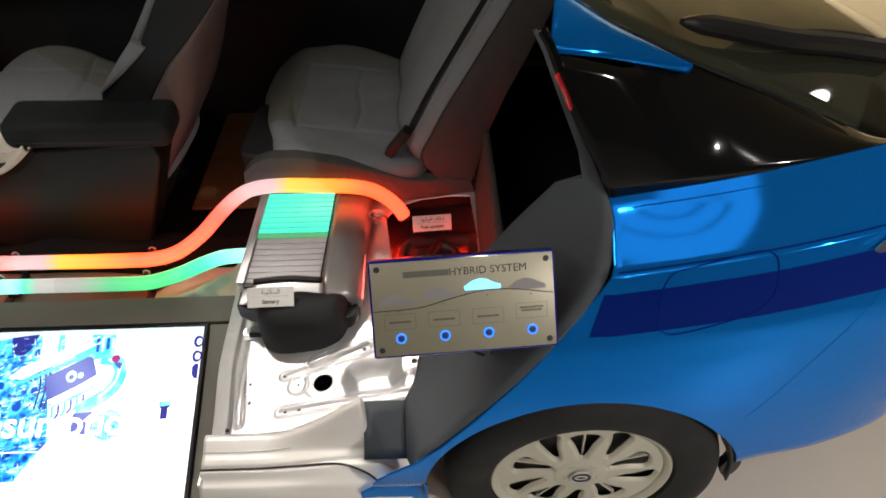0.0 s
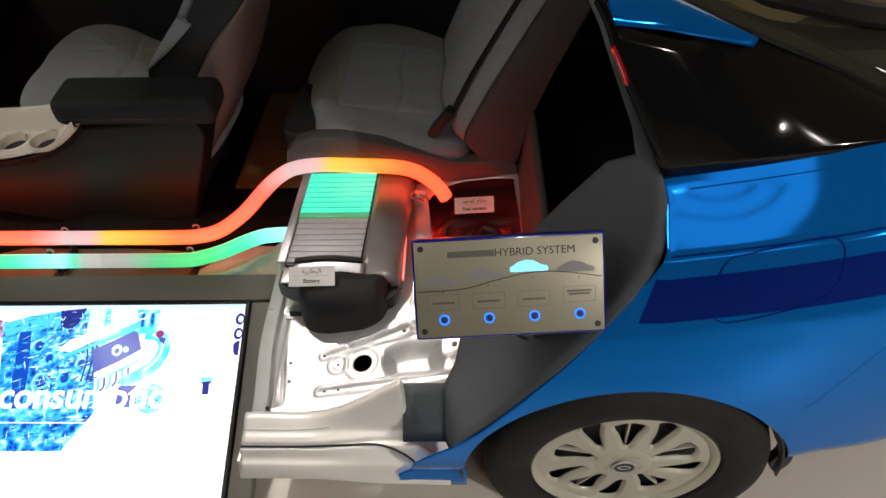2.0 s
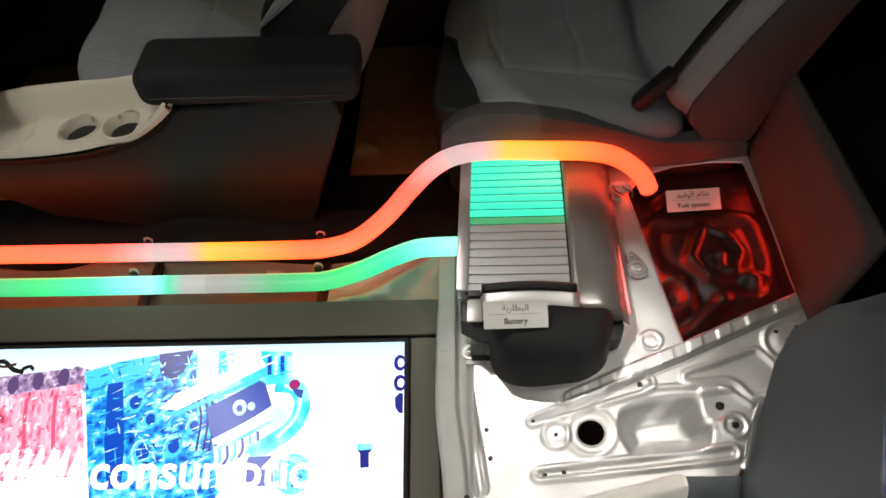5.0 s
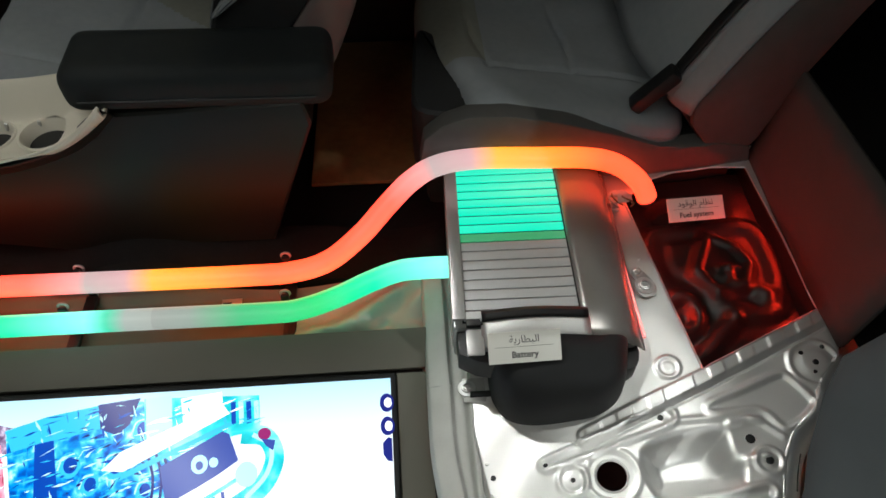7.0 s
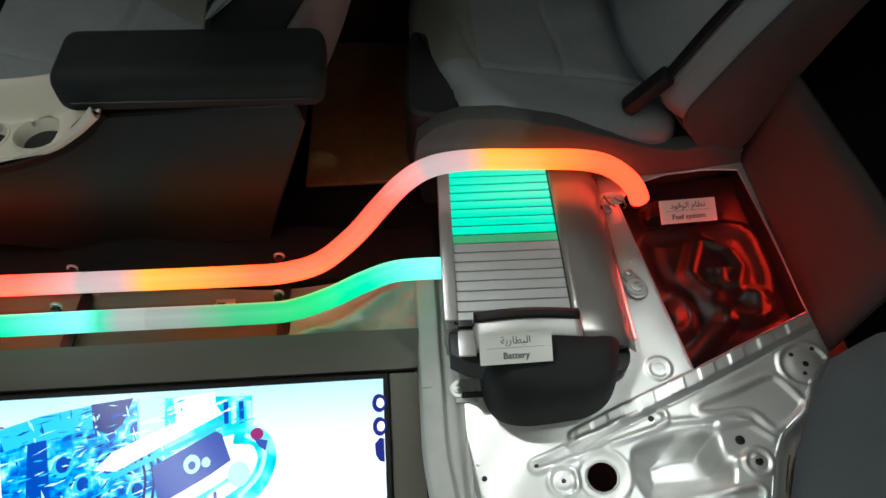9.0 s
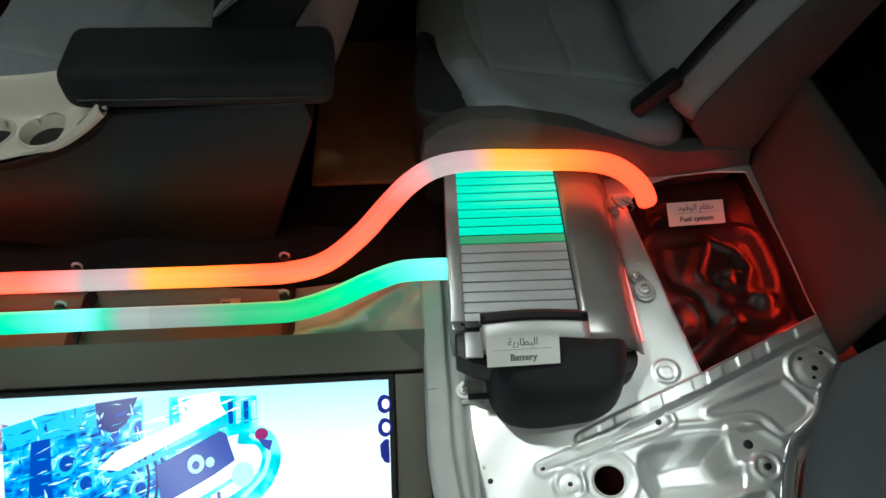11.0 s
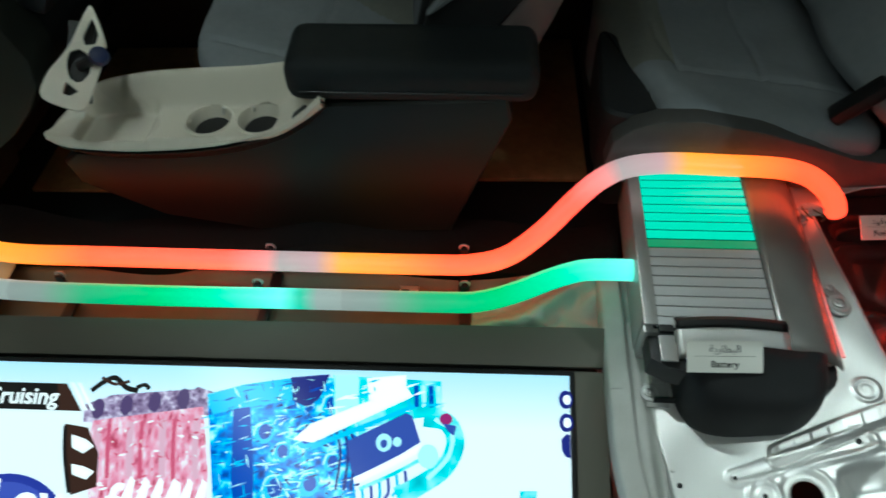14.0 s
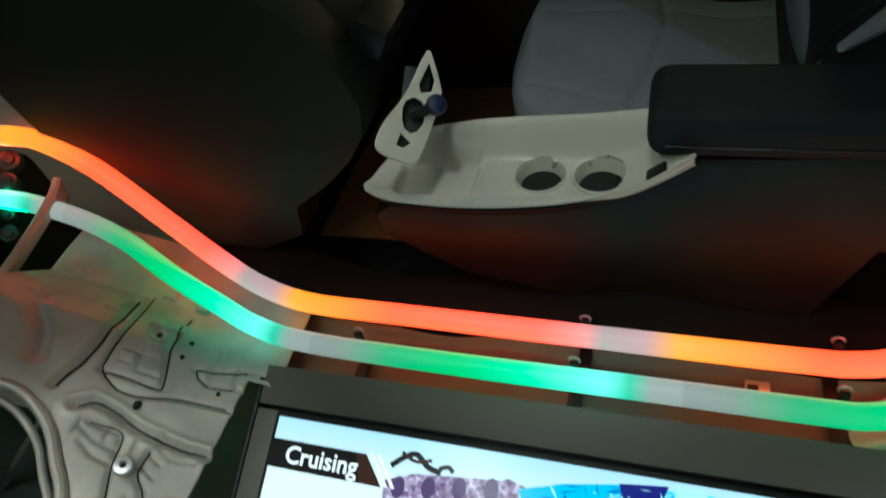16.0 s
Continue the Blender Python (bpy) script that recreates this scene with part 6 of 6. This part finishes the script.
hill = smooth_path([(-0.150, -0.002, 0.0014), (-0.075, 0.0, 0.0014), (-0.02, 0.012, 0.0014), (0.03, 0.021, 0.0014), (0.08, 0.021, 0.0014), (0.150, 0.010, 0.0014)], 8)
tube("hill_line", [CM @ Vector(p) for p in hill], 0.0008, INK, cp, "thin printed hill line", seg=6)


def car_mark(x, y, material, name, label):
    o = [(-0.030, 0), (-0.031, 0.007), (-0.026, 0.010), (-0.016, 0.016), (-0.004, 0.019), (0.008, 0.017), (0.020, 0.010), (0.029, 0.008), (0.031, 0.003), (0.029, 0)]
    part(name, prism(o, 0.0006, CM @ at(x, y, 0.0011)), material, cp, label)


car_mark(-0.112, 0.006, CARDIM, "car_mark", "unlit car shape")
car_mark(-0.040, 0.014, CARDIM, "car_mark", "unlit car shape")
car_mark(0.033, 0.0235, CARGLOW, "lit_car_mark", "bright cyan lit car shape")
car_mark(0.108, 0.019, CARDIM, "car_mark", "unlit car shape")
for k in range(4):
    x = -0.108 + 0.0735 * k
    m = CM @ at(x, -0.050, 0.001)
    ring = part("button_ring", revolve([(0.0066, 0.003), (0.0084, 0.003), (0.0090, 0.0), (0.0062, 0.0), (0.0066, 0.003)], 24, m), BTN_RING, cp, "bright blue lit ring")
    part("button", revolve([(0.0, 0.0042), (0.0045, 0.004), (0.006, 0.0015)], 20, m), BTN_CORE, ring, "dark blue push button")
    for w, yy in ((0.040, -0.014), (0.034, -0.019)) if k == 3 else ((0.036, -0.020),):
        part("word_bar", box((w, 0.0034, 0.0005), CM @ at(x, yy - 0.002 + 0.004 * (k == 3), 0.0013)), INK_GREY, cp)
    for yy in (-0.0085, -0.034):
        part("word_rule", box((0.052, 0.0006, 0.0004), CM @ at(x, yy + 0.004 * (k == 3), 0.0012)), INK_GREY, cp)
    for dx in (-0.026, 0.026):
        part("word_rule", box((0.0006, 0.0262, 0.0004), CM @ at(x + dx, -0.0212 + 0.004 * (k == 3), 0.0012)), INK_GREY, cp)
    part("dot", box((0.002, 0.002, 0.0005), CM @ at(x, (-0.004, 0.004, 0.013, 0.010)[k], 0.0013)), INK, cp)
part("bracket_post", box((0.045, 0.030, 0.26), at(0.615, 1.305, 0.745, 12), 0.004), BROWNWOOD, cp, "dark brown bracket post")
tube("cable", smooth_path([(0.60, 1.29, 0.80), (0.575, 1.285, 0.74), (0.56, 1.29, 0.70), (0.58, 1.30, 0.67)], 6), 0.003, BLACKP, cp, "black cable", seg=6)

# ---- display screen in its board ----
TILT_S = 22.0
SM = frame_on((-1.355, 1.735, 0.2654), (1, 0, 0), (0, math.cos(radians(TILT_S)), math.sin(radians(TILT_S))))
SW, SH = 1.180, 0.664
tv = thing("display_screen", "large lit screen lying tilted, showing an engine film", "screen", (-0.77, 1.43, 0.02))
part("housing", box((SW + 0.02, SH + 0.02, 0.035), SM @ at(SW / 2, -SH / 2, -0.020), 0.003), BLACKP, tv, "thin black housing")
part("glass", box((SW, SH, 0.004), SM @ at(SW / 2, -SH / 2, -0.001)), SCREEN_BACK, tv, "lit pale blue picture ground")
brd = thing("screen_board", "olive grey board framing the display screen", "board", (-0.77, 1.5, 0.03))
BW = 0.062
for nm, s, c in (("top_board", (SW + BW + 0.074, 0.078, 0.030), (SW / 2 + 0.0045, 0.058, -0.030)), ("right_board", (BW, SH + 0.03, 0.030), (SW + 0.011 + BW / 2, -SH / 2 - 0.004, -0.030)), ("left_board", (0.052, SH + 0.03, 0.030), (-0.011 - 0.026, -SH / 2 - 0.004, -0.030))):
    part(nm, box(s, SM @ at(*c), 0.003), BOARD, brd)
part("end_board", box((0.010, SH + 0.10, 0.10), SM @ at(-0.069, -SH / 2 + 0.02, -0.062), 0.002), BLACKP, brd, "black end of the board")
part("backing_board", box((SW + 2 * BW, SH + 0.10, 0.02), SM @ at(SW / 2, -SH / 2 + 0.03, -0.070)), BLACKP, brd, "black board behind")
for x in (-0.06, SW + 0.06):
    part("black_foot", box((0.05, 0.10, 0.14), SM @ at(x, -0.22, -0.12), 0.02), BLACKP, brd, "black rubber foot")


def picture_mat(name, stops, scale, strength, kind="noise", stretch=(1, 1, 1)):
    """A lit picture area: colours broken up by a procedural pattern."""
    m = bpy.data.materials.new(name)
    m.use_nodes = True
    nt = m.node_tree
    b = nt.nodes["Principled BSDF"]
    co = nt.nodes.new("ShaderNodeTexCoord")
    mp = nt.nodes.new("ShaderNodeMapping")
    mp.inputs["Scale"].default_value = stretch
    nt.links.new(co.outputs["Object"], mp.inputs["Vector"])
    if kind == "noise":
        tx = nt.nodes.new("ShaderNodeTexNoise")
        tx.inputs["Scale"].default_value, tx.inputs["Detail"].default_value, tx.inputs["Distortion"].default_value = scale, 5, 0.4
        cell = nt.nodes.new("ShaderNodeTexVoronoi")
        cell.distance = "CHEBYCHEV"
        cell.inputs["Scale"].default_value = scale * 1.6
        nt.links.new(mp.outputs["Vector"], cell.inputs["Vector"])
        mixer = nt.nodes.new("ShaderNodeMath")
        mixer.operation = "MULTIPLY_ADD"
        mixer.inputs[1].default_value = 0.45
        nt.links.new(cell.outputs["Distance"], mixer.inputs[0])
        half_noise = nt.nodes.new("ShaderNodeMath")
        half_noise.operation = "MULTIPLY"
        half_noise.inputs[1].default_value = 0.68
        nt.links.new(tx.outputs["Fac"], half_noise.inputs[0])
        nt.links.new(half_noise.outputs[0], mixer.inputs[2])
        outp = mixer.outputs[0]
    else:
        tx = nt.nodes.new("ShaderNodeTexWave")
        tx.inputs["Scale"].default_value, tx.inputs["Distortion"].default_value, tx.inputs["Detail"].default_value = scale, 5.0, 3
        outp = tx.outputs["Fac"]
    nt.links.new(mp.outputs["Vector"], tx.inputs["Vector"])
    ramp = nt.nodes.new("ShaderNodeValToRGB")
    el = ramp.color_ramp.elements
    while len(el) < len(stops):
        el.new(0.5)
    for e, (p, c) in zip(el, stops):
        e.position, e.color = p, (*c, 1)
    nt.links.new(outp, ramp.inputs[0])
    nt.links.new(ramp.outputs[0], b.inputs["Emission Color"])
    b.inputs["Emission Strength"].default_value = strength
    b.inputs["Base Color"].default_value = (0.02, 0.02, 0.02, 1)
    b.inputs["Roughness"].default_value = 0.15
    return m


def lit(name, c, k=1.0):
    return glow(name, c, k, (0.02, 0.02, 0.02), 0.15)


layer = [0.0]


def shape(name, pts, material, label=""):
    """A flat patch of the picture; u to the right and v down from its corner."""
    layer[0] += 0.00004
    return part(name, prism([(u, -v) for u, v in pts], 0.00002, SM @ at(-0.008, -0.005, 0.0012 + layer[0])), material, tv, label)


def streaks(name, region, count, materials, seed, long=0.030, slope=0.12):
    """Many thin strokes inside a region of the picture, one mesh for each colour."""
    rnd = random.Random(seed)
    us, vs = [p[0] for p in region], [p[1] for p in region]
    for material in materials:
        verts, faces = [], []
        layer[0] += 0.00004
        m = SM @ at(-0.008, -0.005, 0.0012 + layer[0])
        while len(faces) < count:
            u, v = rnd.uniform(min(us), max(us)), rnd.uniform(min(vs), max(vs))
            if not inside(np.array(u), np.array(v), region):
                continue
            a, w, h = rnd.gauss(-0.25, slope) + (1.5 if rnd.random() < 0.18 else 0), rnd.uniform(0.25, 1) * long, rnd.uniform(0.0012, 0.0055)
            c, s = math.cos(a), math.sin(a)
            k = len(verts)
            for du, dv in ((-w / 2, 0), (0, -h / 2), (w / 2, 0), (0, h / 2)):
                verts.append(m @ Vector((u + c * du - s * dv, -(v + s * du + c * dv), 0)))
            faces.append((k, k + 3, k + 2, k + 1))
        tagged(mesh_part(name, verts, faces, material, tv, smooth=False), kind="stuff")


def disc(cu, cv, r, n=28, k=1.0, a0=0.0, a1=2 * math.pi):
    return [(cu + r * math.cos(a), cv + r * k * math.sin(a)) for a in np.linspace(a0, a1, n, endpoint=a1 < 6.2)]


def band(pts, w):
    """A stroke of width w along a line."""
    P = [np.array(p[:2]) for p in smooth_path([(u, v, 0) for u, v in pts], 6)]
    left, right = [], []
    for i, p in enumerate(P):
        t = P[min(i + 1, len(P) - 1)] - P[max(i - 1, 0)]
        nrm = np.array((-t[1], t[0])) / (np.linalg.norm(t) + 1e-9) * w / 2
        left.append(tuple(p + nrm))
        right.append(tuple(p - nrm))
    return left + right[::-1]
P_BLACK, P_WHITE = lit("pic_black", (0.010, 0.008, 0.008)), lit("pic_white", (1.0, 1.0, 1.0), 1.5)
P_NAVY, P_BROWN = lit("pic_navy", (0.012, 0.020, 0.26)), lit("pic_brown", (0.055, 0.022, 0.015))
P_MAUVE = picture_mat("pic_mauve", [(0.35, (0.10, 0.05, 0.13)), (0.55, (0.36, 0.25, 0.42)), (0.7, (0.75, 0.65, 0.8))], 60, 1.3)
P_PINK = picture_mat("pic_pink", [(0.30, (0.50, 0.04, 0.10)), (0.48, (0.85, 0.28, 0.42)), (0.62, (0.95, 0.55, 0.68)), (0.75, (1.0, 0.95, 0.97))], 26, 1.3, stretch=(2.2, 1, 1))
P_BLUE = picture_mat("pic_blue", [(0.30, (0.0, 0.02, 0.22)), (0.42, (0.0, 0.12, 0.62)), (0.52, (0.01, 0.35, 0.85)), (0.62, (0.10, 0.70, 0.95)), (0.75, (0.75, 0.98, 1.0))], 30, 1.3)
P_MAG = lit("pic_magenta", (0.42, 0.02, 0.20))
P_DEEP, P_SLATE = lit("pic_deep", (0.0, 0.08, 0.60)), lit("pic_slate", (0.045, 0.085, 0.42), 1.2)
P_PALE = lit("pic_pale_pink", (1.0, 0.55, 0.70))
P_ROSE = lit("pic_rose", (0.70, 0.10, 0.20), 1.2)
P_AQUA, P_ICE = lit("pic_aqua", (0.06, 0.62, 0.95), 1.2), lit("pic_ice", (0.55, 0.95, 1.0), 1.3)
P_TEAL = picture_mat("pic_teal", [(0.30, (0.0, 0.45, 0.55)), (0.50, (0.05, 0.80, 0.85)), (0.66, (0.45, 1.0, 1.0))], 14, 1.2)
# transaxle at the far end: mauve pipes, pink ribbed block, dark pump
PIPE = [(0.245, 0.075), (0.30, 0.055), (0.37, 0.048), (0.48, 0.038), (0.505, 0.045), (0.50, 0.088), (0.38, 0.100), (0.29, 0.110), (0.250, 0.108)]
shape("picture_pipe", PIPE, P_MAUVE)
for k in range(8):
    shape("picture_pipe_ring", disc(0.275 + 0.028 * k, 0.082 - 0.004 * k, 0.013, 12, 1.5), P_MAUVE if k % 2 else lit("pic_plum", (0.12, 0.07, 0.20)) if k == 0 else bpy.data.materials["pic_plum"])
shape("picture_wire", band([(0.255, 0.048), (0.278, 0.030), (0.300, 0.022), (0.325, 0.040), (0.350, 0.046)], 0.010), P_BLACK)
shape("picture_wire", band([(0.272, 0.022), (0.300, 0.034), (0.330, 0.028)], 0.006), P_BROWN)
shape("picture_wire", band([(0.345, 0.040), (0.362, 0.034), (0.372, 0.042)], 0.008), P_BLACK)
BLOCK = [(0.270, 0.105), (0.38, 0.088), (0.485, 0.072), (0.512, 0.200), (0.515, 0.262), (0.300, 0.275), (0.262, 0.18)]
shape("picture_cylinder_block", BLOCK, P_PINK)
for k in range(10):
    u = 0.282 + 0.0215 * k
    shape("picture_fin", band([(u, 0.112 - 0.0022 * k), (u + 0.004, 0.150), (u + 0.013, 0.205 + 0.004 * (k % 3))], 0.0085 if k % 3 else 0.012), (P_PALE, P_ROSE, P_PINK)[k % 3])
streaks("picture_block_stroke", BLOCK, 45, (P_PALE, P_ROSE, P_WHITE), 3, 0.020, 0.5)
for k in range(6):
    u = 0.345 + 0.028 * k
    shape("picture_tooth", [(u, 0.262), (u + 0.018, 0.205), (u + 0.028, 0.212), (u + 0.024, 0.262)], P_WHITE)
shape("picture_rotor", [(0.214, 0.112), (0.262, 0.118), (0.292, 0.165), (0.300, 0.225), (0.252, 0.242), (0.226, 0.180)], P_BROWN)
shape("picture_rotor_edge", band([(0.216, 0.116), (0.226, 0.170), (0.248, 0.238)], 0.008), P_BLACK)
shape("picture_petal", [(0.232, 0.132), (0.262, 0.140), (0.281, 0.152), (0.262, 0.166), (0.238, 0.156)], P_WHITE)
shape("picture_petal", [(0.243, 0.186), (0.268, 0.190), (0.290, 0.198), (0.277, 0.213), (0.248, 0.205)], P_WHITE)
# engine: blue block under many pale outlines
ENGINE = [(0.490, 0.048), (0.55, 0.032), (0.64, 0.018), (0.73, 0.010), (0.79, 0.030), (0.80, 0.10), (0.79, 0.20), (0.81, 0.30), (0.74, 0.40), (0.56, 0.40), (0.528, 0.25)]
shape("picture_engine", ENGINE, P_BLUE)
shape("picture_engine_top", [(0.490, 0.050), (0.56, 0.028), (0.66, 0.012), (0.66, 0.055), (0.60, 0.066), (0.505, 0.086)], P_AQUA)
shape("picture_shaft", [(0.545, 0.075), (0.578, 0.070), (0.600, 0.200), (0.605, 0.285), (0.575, 0.29), (0.556, 0.20)], P_DEEP)
shape("picture_hollow", [(0.652, 0.012), (0.728, 0.004), (0.712, 0.050), (0.690, 0.068), (0.660, 0.056)], P_NAVY)
for u, v, r in ((0.610, 0.115, 0.020), (0.648, 0.150, 0.017), (0.690, 0.120, 0.021), (0.640, 0.215, 0.024), (0.705, 0.205, 0.020), (0.745, 0.165, 0.016), (0.735, 0.060, 0.018)):
    shape("picture_housing", disc(u, v, r, 20, 1.15), P_AQUA)
    shape("picture_housing_core", disc(u + 0.002, v, r * 0.62, 16, 1.15), P_DEEP)
    shape("picture_housing_glint", band([(u - r, v + r * 0.4), (u - r * 0.6, v - r * 0.7), (u + r * 0.4, v - r)], 0.003), P_ICE)
streaks("picture_engine_stroke", ENGINE, 110, (P_DEEP, P_AQUA, P_ICE), 7, 0.042)
streaks("picture_engine_glint", [(0.60, 0.03), (0.79, 0.03), (0.80, 0.26), (0.62, 0.28)], 60, (P_ICE, P_NAVY), 9, 0.022, 0.5)
for u in (0.775, 0.788, 0.760):
    shape("picture_pipe_line", band([(u - 0.012, 0.105), (u, 0.150), (u - 0.004, 0.215)], 0.005), P_NAVY)
# head, cover and manifold
HEAD = [(0.735, 0.006), (0.945, 0.012), (0.948, 0.075), (0.900, 0.082), (0.79, 0.120), (0.742, 0.085)]
shape("picture_head", HEAD, P_TEAL)
shape("picture_valve_box", [(0.738, 0.006), (0.785, 0.003), (0.790, 0.072), (0.744, 0.080)], P_ICE)
shape("picture_valve_box", [(0.802, 0.010), (0.876, 0.002), (0.880, 0.030), (0.808, 0.052)], P_WHITE)
for k in range(4):
    shape("picture_port", [(0.893 + 0.014 * k, 0.022), (0.902 + 0.014 * k, 0.021), (0.904 + 0.014 * k, 0.060), (0.896 + 0.014 * k, 0.062)], P_ICE if k % 2 else P_DEEP)
streaks("picture_head_stroke", HEAD, 26, (P_WHITE, P_AQUA), 13, 0.05, 0.08)
shape("picture_rail", [(0.668, 0.128), (0.700, 0.098), (0.878, 0.024), (0.892, 0.042), (0.706, 0.132)], P_WHITE)
shape("picture_rail_shade", [(0.700, 0.137), (0.895, 0.056), (0.898, 0.063), (0.704, 0.146)], P_AQUA)
COVERP = [(0.771, 0.128), (0.880, 0.073), (0.892, 0.078), (0.910, 0.125), (0.800, 0.196), (0.782, 0.180)]
shape("picture_cover", COVERP, P_SLATE)
shape("picture_cover_mark", disc(0.841, 0.128, 0.015, 18, 1.1), P_ICE)
shape("picture_cover_mark", disc(0.841, 0.130, 0.007, 12, 1.1), P_SLATE)
shape("picture_cover_mark", disc(0.866, 0.126, 0.008, 14, 1.1), P_ICE)
shape("picture_bar", band([(0.790, 0.198), (0.850, 0.168), (0.912, 0.134)], 0.012), P_WHITE)
shape("picture_bar", band([(0.800, 0.212), (0.860, 0.184), (0.922, 0.150)], 0.007), P_TEAL)
for k in range(6):
    u, v = 0.806 + 0.0155 * k, 0.212 - 0.007 * k
    shape("picture_runner", band([(u, v), (u + 0.002, v + 0.024), (u - 0.006, v + 0.038)], 0.006), P_SLATE if k % 2 else P_AQUA)
shape("picture_tube", band([(0.915, 0.080), (0.958, 0.088), (0.975, 0.125), (0.955, 0.170), (0.905, 0.205), (0.870, 0.222)], 0.034), P_TEAL)
shape("picture_tube_glint", band([(0.935, 0.082), (0.968, 0.105), (0.962, 0.150), (0.925, 0.190)], 0.008), P_ICE)
shape("picture_tube_ring", disc(0.925, 0.150, 0.020, 20, 1.1), P_ICE)
shape("picture_plug", disc(0.956, 0.082, 0.012, 16, 0.9), P_MAG)
shape("picture_plug", [(0.950, 0.090), (0.976, 0.094), (0.972, 0.112), (0.960, 0.104)], P_SLATE)
shape("picture_case", [(0.852, 0.285), (0.868, 0.228), (0.916, 0.226), (0.925, 0.285)], P_SLATE)
shape("picture_gear", disc(0.962, 0.262, 0.040, 32, 1.0), P_TEAL)
streaks("picture_gear_tooth", disc(0.962, 0.262, 0.038, 20), 40, (P_DEEP, P_ICE), 17, 0.010, 0.9)
shape("picture_bolt", [(1.094, 0.205), (1.126, 0.203), (1.124, 0.217), (1.118, 0.222), (1.119, 0.250), (1.101, 0.251), (1.100, 0.222), (1.095, 0.218)], P_NAVY)
shape("picture_bolt_cap", [(1.094, 0.205), (1.126, 0.203), (1.124, 0.215), (1.096, 0.217)], P_TEAL)
for v in (0.040, 0.082):
    shape("picture_chain", disc(1.180, v, 0.013, 24, 1.3), P_NAVY)
    shape("picture_chain_eye", disc(1.182, v, 0.007, 18, 1.3), P_WHITE)
shape("picture_chain_end", [(1.170, 0.112), (1.180, 0.102), (1.187, 0.104), (1.187, 0.145), (1.178, 0.143), (1.171, 0.132)], P_NAVY)
shape("caption_box", [(0.009, 0.036), (0.205, 0.036), (0.245, 0.088), (0.009, 0.088)], P_BLACK, "black caption box")
shape("caption_end", [(0.185, 0.036), (0.205, 0.036), (0.245, 0.088), (0.200, 0.088)], P_BROWN)
for u in (0.213, 0.227):
    shape("caption_stroke", [(u, 0.034), (u + 0.005, 0.034), (u + 0.044, 0.086), (u + 0.037, 0.086)], P_WHITE)
shape("badge", [(0.009, 0.50), (0.009, 0.275)] + [(0.130 + 0.150 * math.cos(a), 0.362 - 0.155 * math.sin(a)) for a in np.linspace(2.45, 0.0, 24)] + [(0.280, 0.50)], lit("pic_badge", (0.030, 0.050, 0.42)), "dark blue round badge")
shape("badge_shine", [(0.055 + 0.0, 0.262)] + [(0.130 + 0.135 * math.cos(a), 0.362 - 0.140 * math.sin(a)) for a in np.linspace(2.2, 0.9, 12)] + [(0.16, 0.262)], lit("pic_badge_light", (0.075, 0.11, 0.58)))
layer[0] += 0.0004
lettering("caption_word", "Cruising", 0.045, SM @ at(0.110, -0.068, 0.0016 + layer[0]), P_WHITE, tv, depth=0.0001, bold=0.0007)
for u, word in ((0.085, "Low"), (0.316, "fuel"), (0.528, "consumption")):
    lettering("slogan_word", word, 0.100, SM @ at(u, -0.262, 0.0016 + layer[0]), P_WHITE, tv, depth=0.0001, align="LEFT", bold=0.0020)
shape("rule_line", [(0.03, 0.325), (1.12, 0.325), (1.12, 0.328), (0.03, 0.328)], P_WHITE)
